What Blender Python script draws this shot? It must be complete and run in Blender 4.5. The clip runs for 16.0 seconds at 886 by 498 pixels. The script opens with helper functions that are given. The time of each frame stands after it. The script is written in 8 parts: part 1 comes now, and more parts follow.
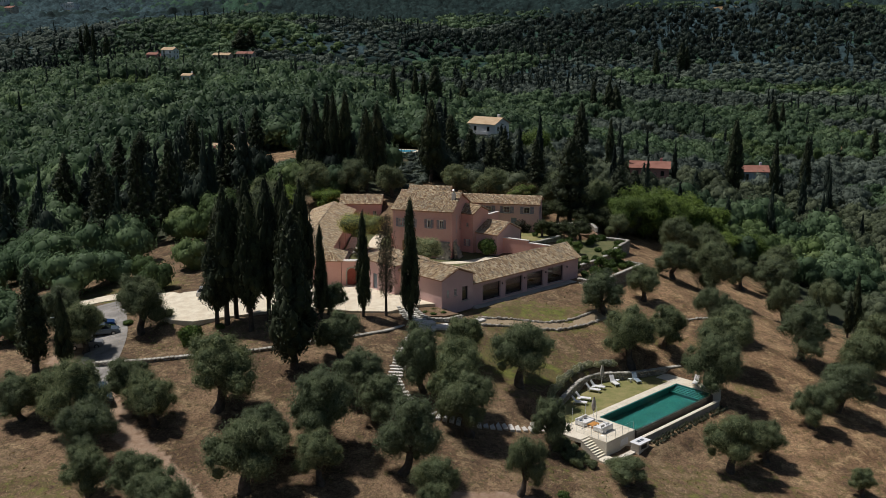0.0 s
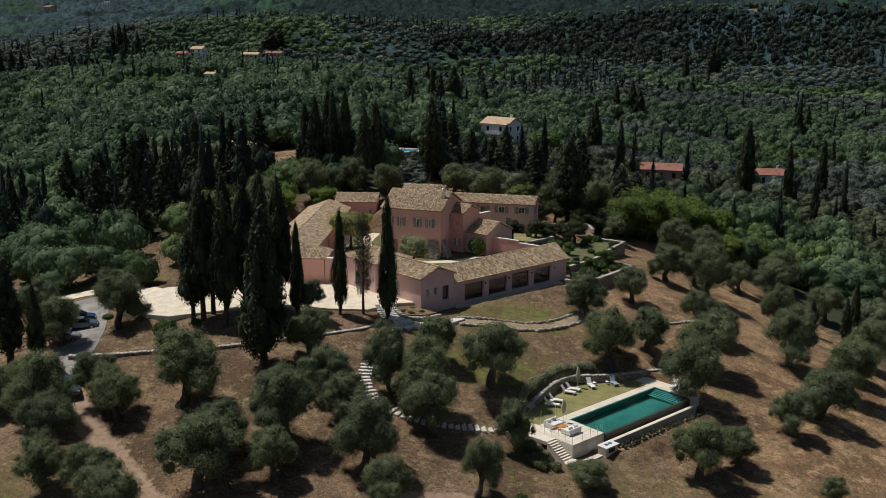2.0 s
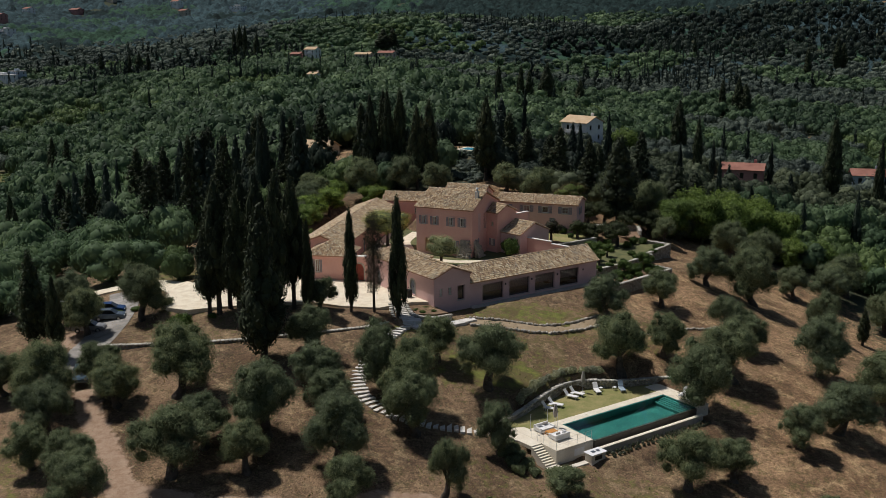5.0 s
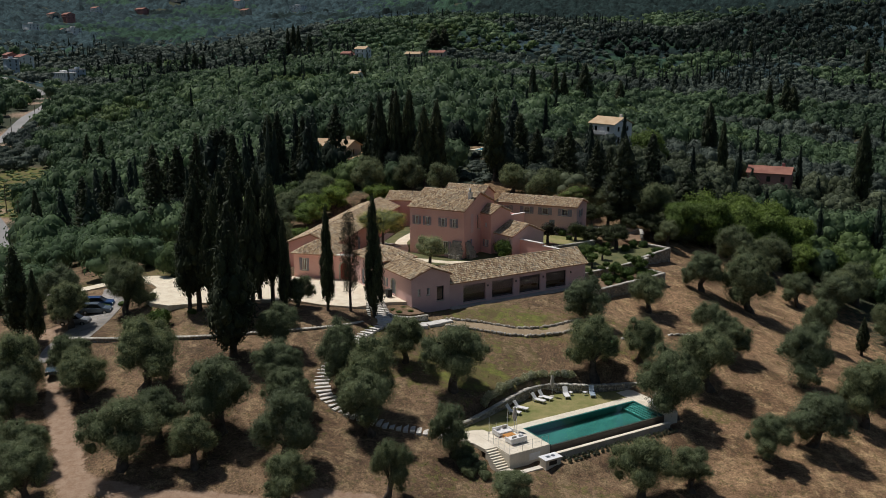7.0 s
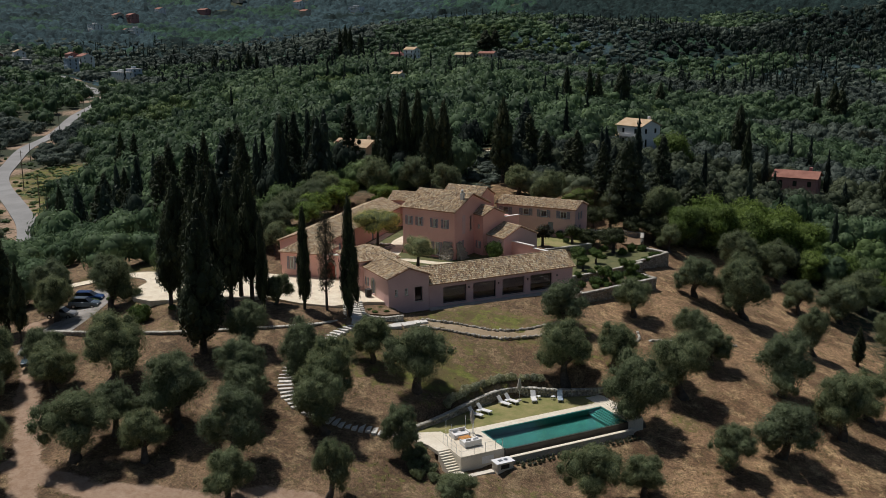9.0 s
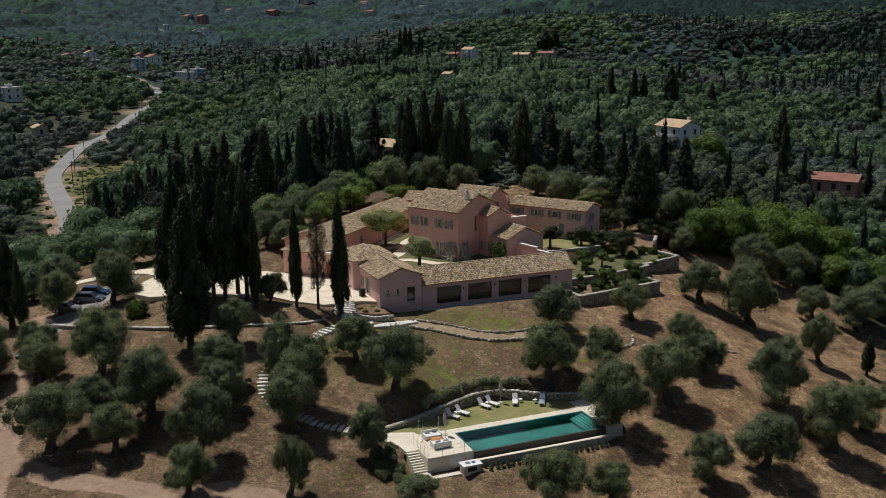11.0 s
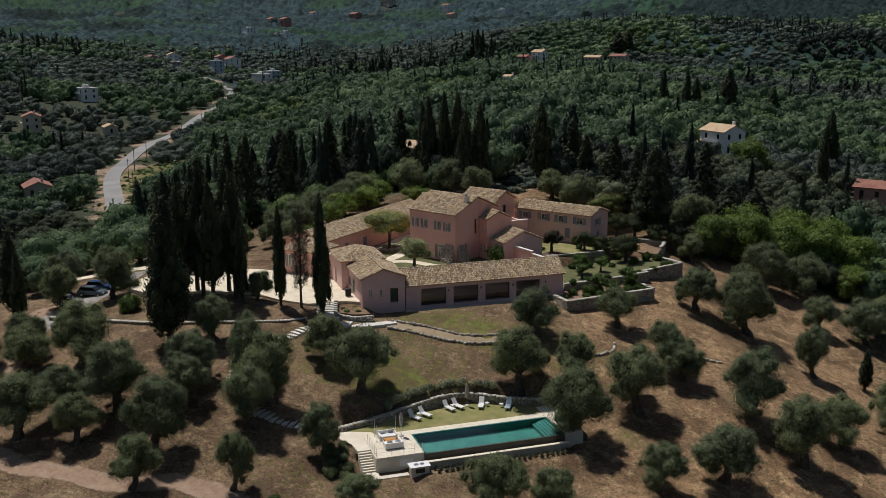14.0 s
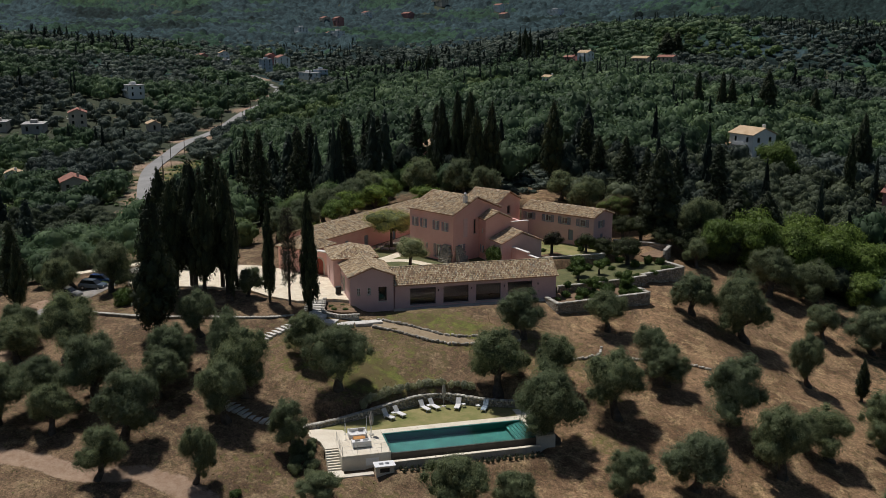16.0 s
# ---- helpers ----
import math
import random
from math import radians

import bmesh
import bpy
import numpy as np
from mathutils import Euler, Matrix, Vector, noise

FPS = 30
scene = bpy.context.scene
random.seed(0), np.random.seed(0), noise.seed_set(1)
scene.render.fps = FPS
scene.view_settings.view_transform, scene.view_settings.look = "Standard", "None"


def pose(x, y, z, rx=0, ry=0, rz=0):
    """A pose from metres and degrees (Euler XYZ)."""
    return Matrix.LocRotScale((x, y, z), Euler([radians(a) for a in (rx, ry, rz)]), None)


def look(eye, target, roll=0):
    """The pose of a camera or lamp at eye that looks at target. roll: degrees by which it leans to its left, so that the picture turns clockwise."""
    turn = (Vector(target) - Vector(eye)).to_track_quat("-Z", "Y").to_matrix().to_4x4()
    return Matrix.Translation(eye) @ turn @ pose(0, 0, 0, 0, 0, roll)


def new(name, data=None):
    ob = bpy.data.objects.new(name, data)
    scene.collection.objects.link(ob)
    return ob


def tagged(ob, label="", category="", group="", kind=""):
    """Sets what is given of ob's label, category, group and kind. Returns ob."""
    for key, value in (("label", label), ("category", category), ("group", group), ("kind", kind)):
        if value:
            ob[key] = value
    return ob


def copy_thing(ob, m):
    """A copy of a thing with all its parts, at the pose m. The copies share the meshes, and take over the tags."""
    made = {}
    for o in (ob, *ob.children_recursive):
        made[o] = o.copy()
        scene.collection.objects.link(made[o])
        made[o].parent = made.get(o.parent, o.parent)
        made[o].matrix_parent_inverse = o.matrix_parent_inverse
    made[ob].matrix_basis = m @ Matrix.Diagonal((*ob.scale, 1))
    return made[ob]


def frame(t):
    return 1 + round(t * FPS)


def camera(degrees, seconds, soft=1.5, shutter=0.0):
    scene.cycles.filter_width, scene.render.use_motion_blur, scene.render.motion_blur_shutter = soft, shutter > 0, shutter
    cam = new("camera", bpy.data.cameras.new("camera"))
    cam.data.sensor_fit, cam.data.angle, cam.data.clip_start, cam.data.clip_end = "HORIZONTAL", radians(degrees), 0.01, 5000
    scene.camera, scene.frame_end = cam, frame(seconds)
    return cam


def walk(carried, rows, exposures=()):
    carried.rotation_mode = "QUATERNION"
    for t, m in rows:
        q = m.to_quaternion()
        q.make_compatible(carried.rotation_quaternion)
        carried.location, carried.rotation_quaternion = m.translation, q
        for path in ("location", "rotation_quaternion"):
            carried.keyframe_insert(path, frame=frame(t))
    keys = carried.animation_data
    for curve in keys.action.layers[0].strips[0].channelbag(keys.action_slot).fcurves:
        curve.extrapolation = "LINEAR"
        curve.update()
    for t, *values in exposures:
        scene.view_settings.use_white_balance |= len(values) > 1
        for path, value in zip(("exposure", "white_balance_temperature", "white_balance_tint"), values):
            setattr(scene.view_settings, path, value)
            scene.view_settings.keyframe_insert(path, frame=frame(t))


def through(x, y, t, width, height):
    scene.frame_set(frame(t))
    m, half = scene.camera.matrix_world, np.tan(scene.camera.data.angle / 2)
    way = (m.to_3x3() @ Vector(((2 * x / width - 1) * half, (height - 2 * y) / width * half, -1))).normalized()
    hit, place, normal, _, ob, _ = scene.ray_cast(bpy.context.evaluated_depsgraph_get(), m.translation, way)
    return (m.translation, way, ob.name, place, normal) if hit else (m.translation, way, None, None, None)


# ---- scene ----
cam = camera(48.8, 16.0, soft=0.55)

PATH = [
    (0, (-0.735, -2.047, 43.237), (-0.772, -0.095, 42.803), 0.2),
    (0.5, (0.593, -1.76, 43.058), (0.553, 0.193, 42.625), 0.5),
    (1, (2.249, -1.489, 42.92), (2.196, 0.463, 42.488), 0.5),
    (1.5, (4.265, -1.23, 42.809), (4.198, 0.722, 42.378), 0.5),
    (2, (6.541, -0.927, 42.744), (6.433, 1.023, 42.312), 0.5),
    (2.5, (8.963, -0.595, 42.731), (8.778, 1.349, 42.298), 0.3),
    (3, (11.312, -0.328, 42.772), (11.07, 1.609, 42.339), 0.1),
    (3.5, (13.733, -0.124, 42.826), (13.445, 1.807, 42.392), 0.0),
    (4, (16.226, 0.206, 42.866), (15.916, 2.134, 42.431), -0.1),
    (6.5, (29.433, 3.122, 42.919), (28.968, 5.018, 42.483), -0.3),
    (7, (32.121, 3.838, 42.922), (31.632, 5.728, 42.486), -0.2),
    (7.5, (34.803, 4.581, 42.903), (34.29, 6.464, 42.467), -0.2),
    (8, (37.452, 5.368, 42.857), (36.914, 7.244, 42.422), -0.2),
    (8.5, (40.087, 6.256, 42.835), (39.516, 8.122, 42.401), -0.2),
    (9, (42.642, 7.202, 42.837), (42.033, 9.057, 42.403), -0.1),
    (11.5, (54.327, 11.978, 42.786), (53.553, 13.771, 42.354), -0.3),
    (12, (56.365, 12.868, 42.737), (55.56, 14.647, 42.307), -0.2),
    (12.5, (58.408, 13.77, 42.734), (57.576, 15.537, 42.303), -0.2),
    (13, (60.537, 14.624, 42.776), (59.682, 16.38, 42.346), -0.3),
    (13.5, (62.66, 15.492, 42.785), (61.784, 17.238, 42.356), -0.2),
    (14, (64.702, 16.465, 42.787), (63.802, 18.199, 42.359), -0.3),
    (14.5, (66.629, 17.516, 42.824), (65.706, 19.237, 42.394), -0.2),
    (15, (68.621, 18.699, 42.801), (67.673, 20.407, 42.372), -0.2),
    (15.5, (70.483, 19.884, 42.736), (69.508, 21.577, 42.308), -0.2),
    (16, (72.196, 21.07, 42.655), (71.199, 22.751, 42.227), -0.0),
]
walk(cam, [(t, look(eye, target, roll)) for t, eye, target, roll in PATH])

# ---- sky, sun, exposure ----
SUN = Vector((-0.41, 0.19, 0.89)).normalized()
world = bpy.data.worlds.new("sky")
scene.world = world
world.use_nodes = True
wn = world.node_tree.nodes
sky = wn.new("ShaderNodeTexSky")
sky.sky_type, sky.sun_disc = "NISHITA", False
sky.sun_elevation = math.asin(SUN.z)
sky.sun_rotation = math.atan2(SUN.x, SUN.y)
sky.dust_density, sky.ozone_density = 1.2, 1.5
world.node_tree.links.new(sky.outputs[0], wn["Background"].inputs[0])
wn["Background"].inputs[1].default_value = 0.05
sun_data = bpy.data.lights.new("sun", "SUN")
sun_data.energy, sun_data.angle, sun_data.color = 4.3, radians(0.53), (1.0, 0.96, 0.935)
sun = new("sun", sun_data)
sun.matrix_world = look(SUN * 300, (0, 0, 0))
scene.view_settings.exposure = -0.36


# ---- materials ----
def nodes_of(name):
    m = bpy.data.materials.new(name)
    m.use_nodes = True
    t = m.node_tree
    return m, t, t.nodes["Principled BSDF"]


def node(t, kind, ins=(), **props):
    n = t.nodes.new(kind)
    for k, v in props.items():
        if k == "data_type":
            n.data_type = v
        elif k == "blend_type":
            n.blend_type = v
        elif k == "operation":
            n.operation = v
        elif k == "attribute_name":
            n.attribute_name = v
        elif k == "feature":
            n.feature = v
    for k, v in dict(ins).items():
        if isinstance(v, bpy.types.NodeSocket):
            t.links.new(v, n.inputs[k])
        else:
            n.inputs[k].default_value = v
    return n


def ramp(t, fac, stops):
    n = t.nodes.new("ShaderNodeValToRGB")
    t.links.new(fac, n.inputs[0])
    el = n.color_ramp.elements
    while len(el) < len(stops):
        el.new(0.5)
    for e, (p, c) in zip(el, stops):
        e.position, e.color = p, (*c, 1)
    return n.outputs[0]


def position(t):
    return node(t, "ShaderNodeNewGeometry").outputs["Position"]


def noise_of(t, scale, detail=4.0, rough=0.6, vec=None):
    return node(t, "ShaderNodeTexNoise", {"Vector": vec or position(t), "Scale": scale, "Detail": detail, "Roughness": rough}).outputs[0]


def mix(t, a, b, fac, blend="MIX"):
    n = node(t, "ShaderNodeMix", data_type="RGBA", blend_type=blend)
    for i, v in ((0, fac), (6, a), (7, b)):
        if isinstance(v, bpy.types.NodeSocket):
            t.links.new(v, n.inputs[i])
        else:
            n.inputs[i].default_value = v if i == 0 else (*v, 1)
    return n.outputs[2]


def bump(t, bsdf, height, strength, distance=0.05):
    b = node(t, "ShaderNodeBump", {"Height": height, "Strength": strength, "Distance": distance})
    t.links.new(b.outputs[0], bsdf.inputs["Normal"])


def surface(name, a, b, scale=1.5, rough=0.85, fine=18.0, bumpy=0.3, metal=0.0, spots=None):
    """A surface that varies between two colours at two scales."""
    m, t, p = nodes_of(name)
    big, small = noise_of(t, scale), noise_of(t, fine, 6.0, 0.7)
    col = mix(t, a, b, ramp(t, big, [(0.35, (0, 0, 0)), (0.65, (1, 1, 1))]))
    grey = ramp(t, small, [(0.3, (0.82, 0.82, 0.82)), (0.7, (1.12, 1.12, 1.12))])
    col = mix(t, col, grey, 1.0, "MULTIPLY")
    if spots:
        col = mix(t, col, spots, ramp(t, noise_of(t, scale * 3.1, 5.0, 0.65), [(0.6, (0, 0, 0)), (0.72, (0.8, 0.8, 0.8))]))
    t.links.new(col, p.inputs["Base Color"])
    p.inputs["Roughness"].default_value, p.inputs["Metallic"].default_value = rough, metal
    if bumpy:
        bump(t, p, small, bumpy)
    return m


def foliage(name, dark, light, tint, sheen=0.55, through=0.2):
    """Leaves: colour differs leaf by leaf and tree by tree; some light comes through."""
    m, t, p = nodes_of(name)
    geo, info = node(t, "ShaderNodeNewGeometry"), node(t, "ShaderNodeObjectInfo")
    col = ramp(t, geo.outputs["Random Per Island"], [(0.0, dark), (0.7, light), (1.0, tint)])
    clump = noise_of(t, 0.7, 3.0, 0.6)
    col = mix(t, col, ramp(t, clump, [(0.3, (0.7, 0.72, 0.7)), (0.7, (1.25, 1.22, 1.1))]), 1.0, "MULTIPLY")
    col = mix(t, col, ramp(t, info.outputs["Random"], [(0, (0.82, 0.84, 0.86)), (1, (1.18, 1.14, 1.0))]), 1.0, "MULTIPLY")
    t.links.new(col, p.inputs["Base Color"])
    p.inputs["Roughness"].default_value = sheen
    p.inputs["Specular IOR Level"].default_value = 0.25
    tr = node(t, "ShaderNodeBsdfTranslucent", {"Color": col})
    mx = node(t, "ShaderNodeMixShader", {0: through, 1: p.outputs[0], 2: tr.outputs[0]})
    t.links.new(mx.outputs[0], t.nodes["Material Output"].inputs["Surface"])
    return m


def canopy(name, dark, light, tint, fine=1.0, deep=0.7, calm=1.0):
    """Far crowns seen as leafy surfaces: colour differs tree by tree, with clumped relief."""
    m, t, p = nodes_of(name)
    geo = node(t, "ShaderNodeNewGeometry")
    col = ramp(t, geo.outputs["Random Per Island"], [(0.0, dark), (0.65, light), (1.0, tint)])
    n1, n2 = noise_of(t, 0.9 * fine, 4.0, 0.65), noise_of(t, 3.2 * fine, 5.0, 0.75)
    col = mix(t, col, ramp(t, n1, [(0.3, (1 - 0.4 * calm, 1 - 0.38 * calm, 1 - 0.4 * calm)), (0.7, (1 + 0.35 * calm, 1 + 0.32 * calm, 1 + 0.2 * calm))]), 1.0, "MULTIPLY")
    col = mix(t, col, ramp(t, n2, [(0.3, (0.6, 0.6, 0.6)), (0.7, (1.3, 1.3, 1.3))]), 1.0, "MULTIPLY")
    broad = noise_of(t, 0.016, 3.0, 0.55)
    col = mix(t, col, ramp(t, broad, [(0.35, (0.74, 0.76, 0.74)), (0.65, (1.32, 1.3, 1.26))]), 1.0, "MULTIPLY")
    t.links.new(col, p.inputs["Base Color"])
    p.inputs["Roughness"].default_value = 0.9
    p.inputs["Specular IOR Level"].default_value = 0.1
    bump(t, p, node(t, "ShaderNodeMath", {0: n1, 1: n2}, operation="ADD").outputs[0], 0.9, deep)
    return m


def wood_leaf(name, dark, light, tint, through=0.28, gloss=0.12):
    """Leaves of trees that stand together in one mesh: each tree has its own tone, each tuft differs a little."""
    m, t, p = nodes_of(name)
    tone = node(t, "ShaderNodeVertexColor")
    tone.layer_name = "tone"
    geo = node(t, "ShaderNodeNewGeometry")
    col = ramp(t, node(t, "ShaderNodeSeparateColor", {0: tone.outputs[0]}).outputs[0], [(0.0, dark), (0.6, light), (1.0, tint)])
    col = mix(t, col, ramp(t, geo.outputs["Random Per Island"], [(0.0, (0.78, 0.79, 0.78)), (0.6, (1.02, 1.02, 1.0)), (1.0, (1.3, 1.28, 1.2))]), 1.0, "MULTIPLY")
    col = mix(t, col, ramp(t, noise_of(t, 0.016, 3.0, 0.55), [(0.36, (0.66, 0.69, 0.72)), (0.64, (1.36, 1.32, 1.24))]), 1.0, "MULTIPLY")
    t.links.new(col, p.inputs["Base Color"])
    p.inputs["Roughness"].default_value, p.inputs["Specular IOR Level"].default_value = 0.6, gloss
    tr = node(t, "ShaderNodeBsdfTranslucent", {"Color": col})
    mx = node(t, "ShaderNodeMixShader", {0: through, 1: p.outputs[0], 2: tr.outputs[0]})
    t.links.new(mx.outputs[0], t.nodes["Material Output"].inputs["Surface"])
    return m


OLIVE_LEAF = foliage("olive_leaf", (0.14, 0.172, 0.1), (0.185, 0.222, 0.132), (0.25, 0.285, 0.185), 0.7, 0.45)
# darker copy of the olive leaf: shade inside the crown put into colour
OLIVE_CORE_SHADE = canopy("olive_core_shade", (0.1, 0.125, 0.07), (0.125, 0.155, 0.088), (0.145, 0.178, 0.1), 6.0, 0.1)
LIME_LEAF = foliage("lime_leaf", (0.12, 0.2, 0.038), (0.2, 0.3, 0.066), (0.29, 0.385, 0.11), 0.55, 0.35)
FIG_LEAF = foliage("fig_leaf", (0.29, 0.31, 0.095), (0.40, 0.41, 0.145), (0.5, 0.5, 0.2), 0.55, 0.4)
PALE_OLIVE = foliage("pale_olive_leaf", (0.26, 0.285, 0.16), (0.36, 0.385, 0.235), (0.46, 0.48, 0.32), 0.6, 0.35)
# core of pale crowns, far darker than their leaves: inner shade as colour
PALE_CORE_SHADE = canopy("pale_core_shade", (0.14, 0.165, 0.085), (0.18, 0.21, 0.11), (0.22, 0.25, 0.14), 3.5, 0.2)
CYPRESS_LEAF = foliage("cypress_leaf", (0.022, 0.031, 0.016), (0.045, 0.06, 0.031), (0.08, 0.095, 0.05), 0.7, 0.12)
THIN_LEAF = foliage("thin_cypress_leaf", (0.035, 0.034, 0.02), (0.07, 0.064, 0.038), (0.11, 0.098, 0.06), 0.7, 0.15)
BROAD_LEAF = foliage("broad_leaf", (0.095, 0.15, 0.034), (0.155, 0.23, 0.055), (0.21, 0.29, 0.085), 0.55, 0.32)
# green and dark crown cores; under most leaves their darker tone paints inner shade
GREEN_CORE = canopy("green_crown_core", (0.07, 0.105, 0.026), (0.1, 0.145, 0.038), (0.13, 0.18, 0.05), 3.5, 0.25)
DARK_CORE = canopy("dark_crown_core", (0.02, 0.025, 0.012), (0.03, 0.036, 0.018), (0.045, 0.05, 0.025), 3.5, 0.25)
BARK = surface("bark", (0.05, 0.04, 0.03), (0.12, 0.10, 0.08), 2.0, 0.95, 14.0, 0.8)


# ---- shapes ----
def mesh_ob(name, verts, faces, material, parent=None, label=""):
    me = bpy.data.meshes.new(name)
    me.from_pydata([tuple(v) for v in verts], [], [tuple(f) for f in faces])
    me.materials.append(material)
    ob = new(name, me)
    ob.parent = parent
    if label:
        tagged(ob, label)
    return ob


def np_mesh(name, verts, quads, material):
    """A mesh of quads, or triangles, from arrays."""
    k = quads.shape[1]
    me = bpy.data.meshes.new(name)
    me.vertices.add(len(verts))
    me.vertices.foreach_set("co", np.ascontiguousarray(verts, np.float32).ravel())
    me.loops.add(quads.size)
    me.loops.foreach_set("vertex_index", np.ascontiguousarray(quads, np.int32).ravel())
    me.polygons.add(len(quads))
    me.polygons.foreach_set("loop_start", np.arange(0, quads.size, k, dtype=np.int32))
    me.polygons.foreach_set("loop_total", np.full(len(quads), k, np.int32))
    me.update(calc_edges=True)
    me.materials.append(material)
    return me


def part(name, bm, material, parent, label=""):
    me = bpy.data.meshes.new(name)
    bm.to_mesh(me)
    bm.free()
    me.materials.append(material)
    ob = new(name, me)
    ob.parent = parent
    if label:
        tagged(ob, label)
    return ob


def thing(name, m, label, category, group="", kind=""):
    ob = new(name)
    ob.matrix_world = m
    return tagged(ob, label, category, group, kind)


def box(bm, x0, y0, z0, x1, y1, z1, bevel=0.0):
    m = Matrix.Translation(((x0 + x1) / 2, (y0 + y1) / 2, (z0 + z1) / 2)) @ Matrix.Diagonal((x1 - x0, y1 - y0, z1 - z0, 1))
    r = bmesh.ops.create_cube(bm, size=1, matrix=m)
    if bevel:
        ed = list({e for v in r["verts"] for e in v.link_edges})
        bmesh.ops.bevel(bm, geom=ed, offset=bevel, segments=2, affect="EDGES", profile=0.6)
    return bm


def boxed(x0, y0, z0, x1, y1, z1, bevel=0.0):
    return box(bmesh.new(), x0, y0, z0, x1, y1, z1, bevel)


def prism(points, z0, z1, bm=None):
    """An upright prism over a polygon, counter-clockwise."""
    bm = bm or bmesh.new()
    lo, hi = [bm.verts.new((x, y, z0)) for x, y in points], [bm.verts.new((x, y, z1)) for x, y in points]
    n = len(points)
    bm.faces.new(hi)
    bm.faces.new(lo[::-1])
    for i in range(n):
        bm.faces.new((lo[i], lo[(i + 1) % n], hi[(i + 1) % n], hi[i]))
    return bm


def tube(points, radii, n=7, rng=None, rough=0.0):
    """A tapered tube along points: vertices and quads."""
    pts = np.array(points, float)
    vs, fs = [], []
    for i, (p, r) in enumerate(zip(pts, radii)):
        d = pts[min(i + 1, len(pts) - 1)] - pts[max(i - 1, 0)]
        d /= np.linalg.norm(d) + 1e-9
        a = np.cross(d, (0.3, 1, 0.1) if abs(d[2]) > 0.5 else (0, 0, 1))
        a /= np.linalg.norm(a)
        b = np.cross(d, a)
        for k in range(n):
            w = 2 * math.pi * k / n
            rr = r * (1 + (rng.uniform(-rough, rough) if rng is not None else 0))
            vs.append(p + rr * (math.cos(w) * a + math.sin(w) * b))
    for i in range(len(pts) - 1):
        for k in range(n):
            fs.append((i * n + k, i * n + (k + 1) % n, (i + 1) * n + (k + 1) % n, (i + 1) * n + k))
    return np.array(vs), np.array(fs)


def joined(pieces):
    """Pieces as one: quads stay quads unless there are triangles among the pieces."""
    vs, fs, at = [], [], 0
    tri = any(f.shape[1] == 3 for _, f in pieces)
    for v, f in pieces:
        if tri and f.shape[1] == 4:
            f = np.concatenate([f[:, :3], f[:, (0, 2, 3)]])
        vs.append(v)
        fs.append(f + at)
        at += len(v)
    return np.concatenate(vs), np.concatenate(fs)


def unit(v):
    return v / (np.linalg.norm(v, axis=-1, keepdims=True) + 1e-9)


def sprays(rng, at, out, length, width, loose=0.7, droop=0.0):
    """Small pointed leaf sprays at the places, facing roughly outwards."""
    n = len(at)
    normal = unit(out + loose * rng.normal(size=(n, 3)))
    axis = rng.normal(size=(n, 3))
    axis[:, 2] -= droop
    axis = unit(axis - (axis * normal).sum(1, keepdims=True) * normal)
    side = np.cross(normal, axis)
    l = length * rng.uniform(0.6, 1.3, (n, 1))
    w = width * rng.uniform(0.6, 1.3, (n, 1))
    v = np.stack([at - axis * l * 0.8 - side * w, at - axis * l * 0.5 + side * w, at + axis * l * 1.2], 1).reshape(-1, 3)
    return v, np.arange(3 * n).reshape(-1, 3)


def on_lobes(rng, lobes, count, middle, rough):
    """Places spread over the outside of a heap of overlapping lobes, with their outward ways."""
    L = np.array(lobes)
    size = L[:, 3] * (L[:, 3] + L[:, 4])
    n = int(count * 2.2)
    who = rng.choice(len(L), n, p=size / size.sum())
    d = unit(rng.normal(size=(n, 3)))
    c, r = L[who, :3], np.stack([L[who, 3], L[who, 3], L[who, 4]], 1)
    p = c + d * r * (1 + rough * rng.normal(size=(n, 1)))
    deep = np.full(n, 9.0)
    for k, (x, y, z, rx, rz) in enumerate(lobes):
        q = np.sqrt(((p[:, 0] - x) ** 2 + (p[:, 1] - y) ** 2) / rx ** 2 + (p[:, 2] - z) ** 2 / rz ** 2)
        deep = np.where(who == k, deep, np.minimum(deep, q))
    p, out = p[deep > 0.86], unit(d / r)[deep > 0.86]
    if middle is not None:
        out = unit(out + 0.5 * unit(p - np.array(middle)))
    return p[:count], out[:count]


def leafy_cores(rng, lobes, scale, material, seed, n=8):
    """The dense inside of a crown: lumpy lobes a little smaller than the leaves round them, mostly darker, with inner
    shade put into their colour.
    """
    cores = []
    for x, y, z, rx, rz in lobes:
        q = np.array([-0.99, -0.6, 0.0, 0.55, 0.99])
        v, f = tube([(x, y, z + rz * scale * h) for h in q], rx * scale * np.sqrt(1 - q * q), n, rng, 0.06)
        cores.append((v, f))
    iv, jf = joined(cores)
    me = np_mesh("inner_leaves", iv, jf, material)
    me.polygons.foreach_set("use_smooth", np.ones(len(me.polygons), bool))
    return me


# ---- the lie of the land ----
LAND = np.array([
    (21.6, 119, 1.2), (26.7, 124.2, 1.8), (19.6, 130, 4.5), (26.9, 141, 3.7), (35.3, 122.7, -0.6), (46.7, 128.8, -1.3), (46.8, 115.2, -3.5),
    (41.5, 108.9, -3.2), (54, 124.2, -4.1), (42.75, 157, -0.1), (34.3, 154, 3.6), (29, 96.5, -3.3), (33.7, 100.2, -3.6), (-32.7, 93.9, 2.6),
    (5.2, 85.9, -0.8), (-19.9, 104.6, 5.0), (-10, 119, 7.0), (-39.5, 99, 3.5), (2.9, 122.4, 5.6), (8, 150, 8), (14.5, 94.2, -1.6), (2, 70, -2.0),
    (-14, 225, 15.5), (25, 262, 7), (70, 190, -6), (-125, 205, -8), (-45, 150, 6.5), (100, 60, -16)])
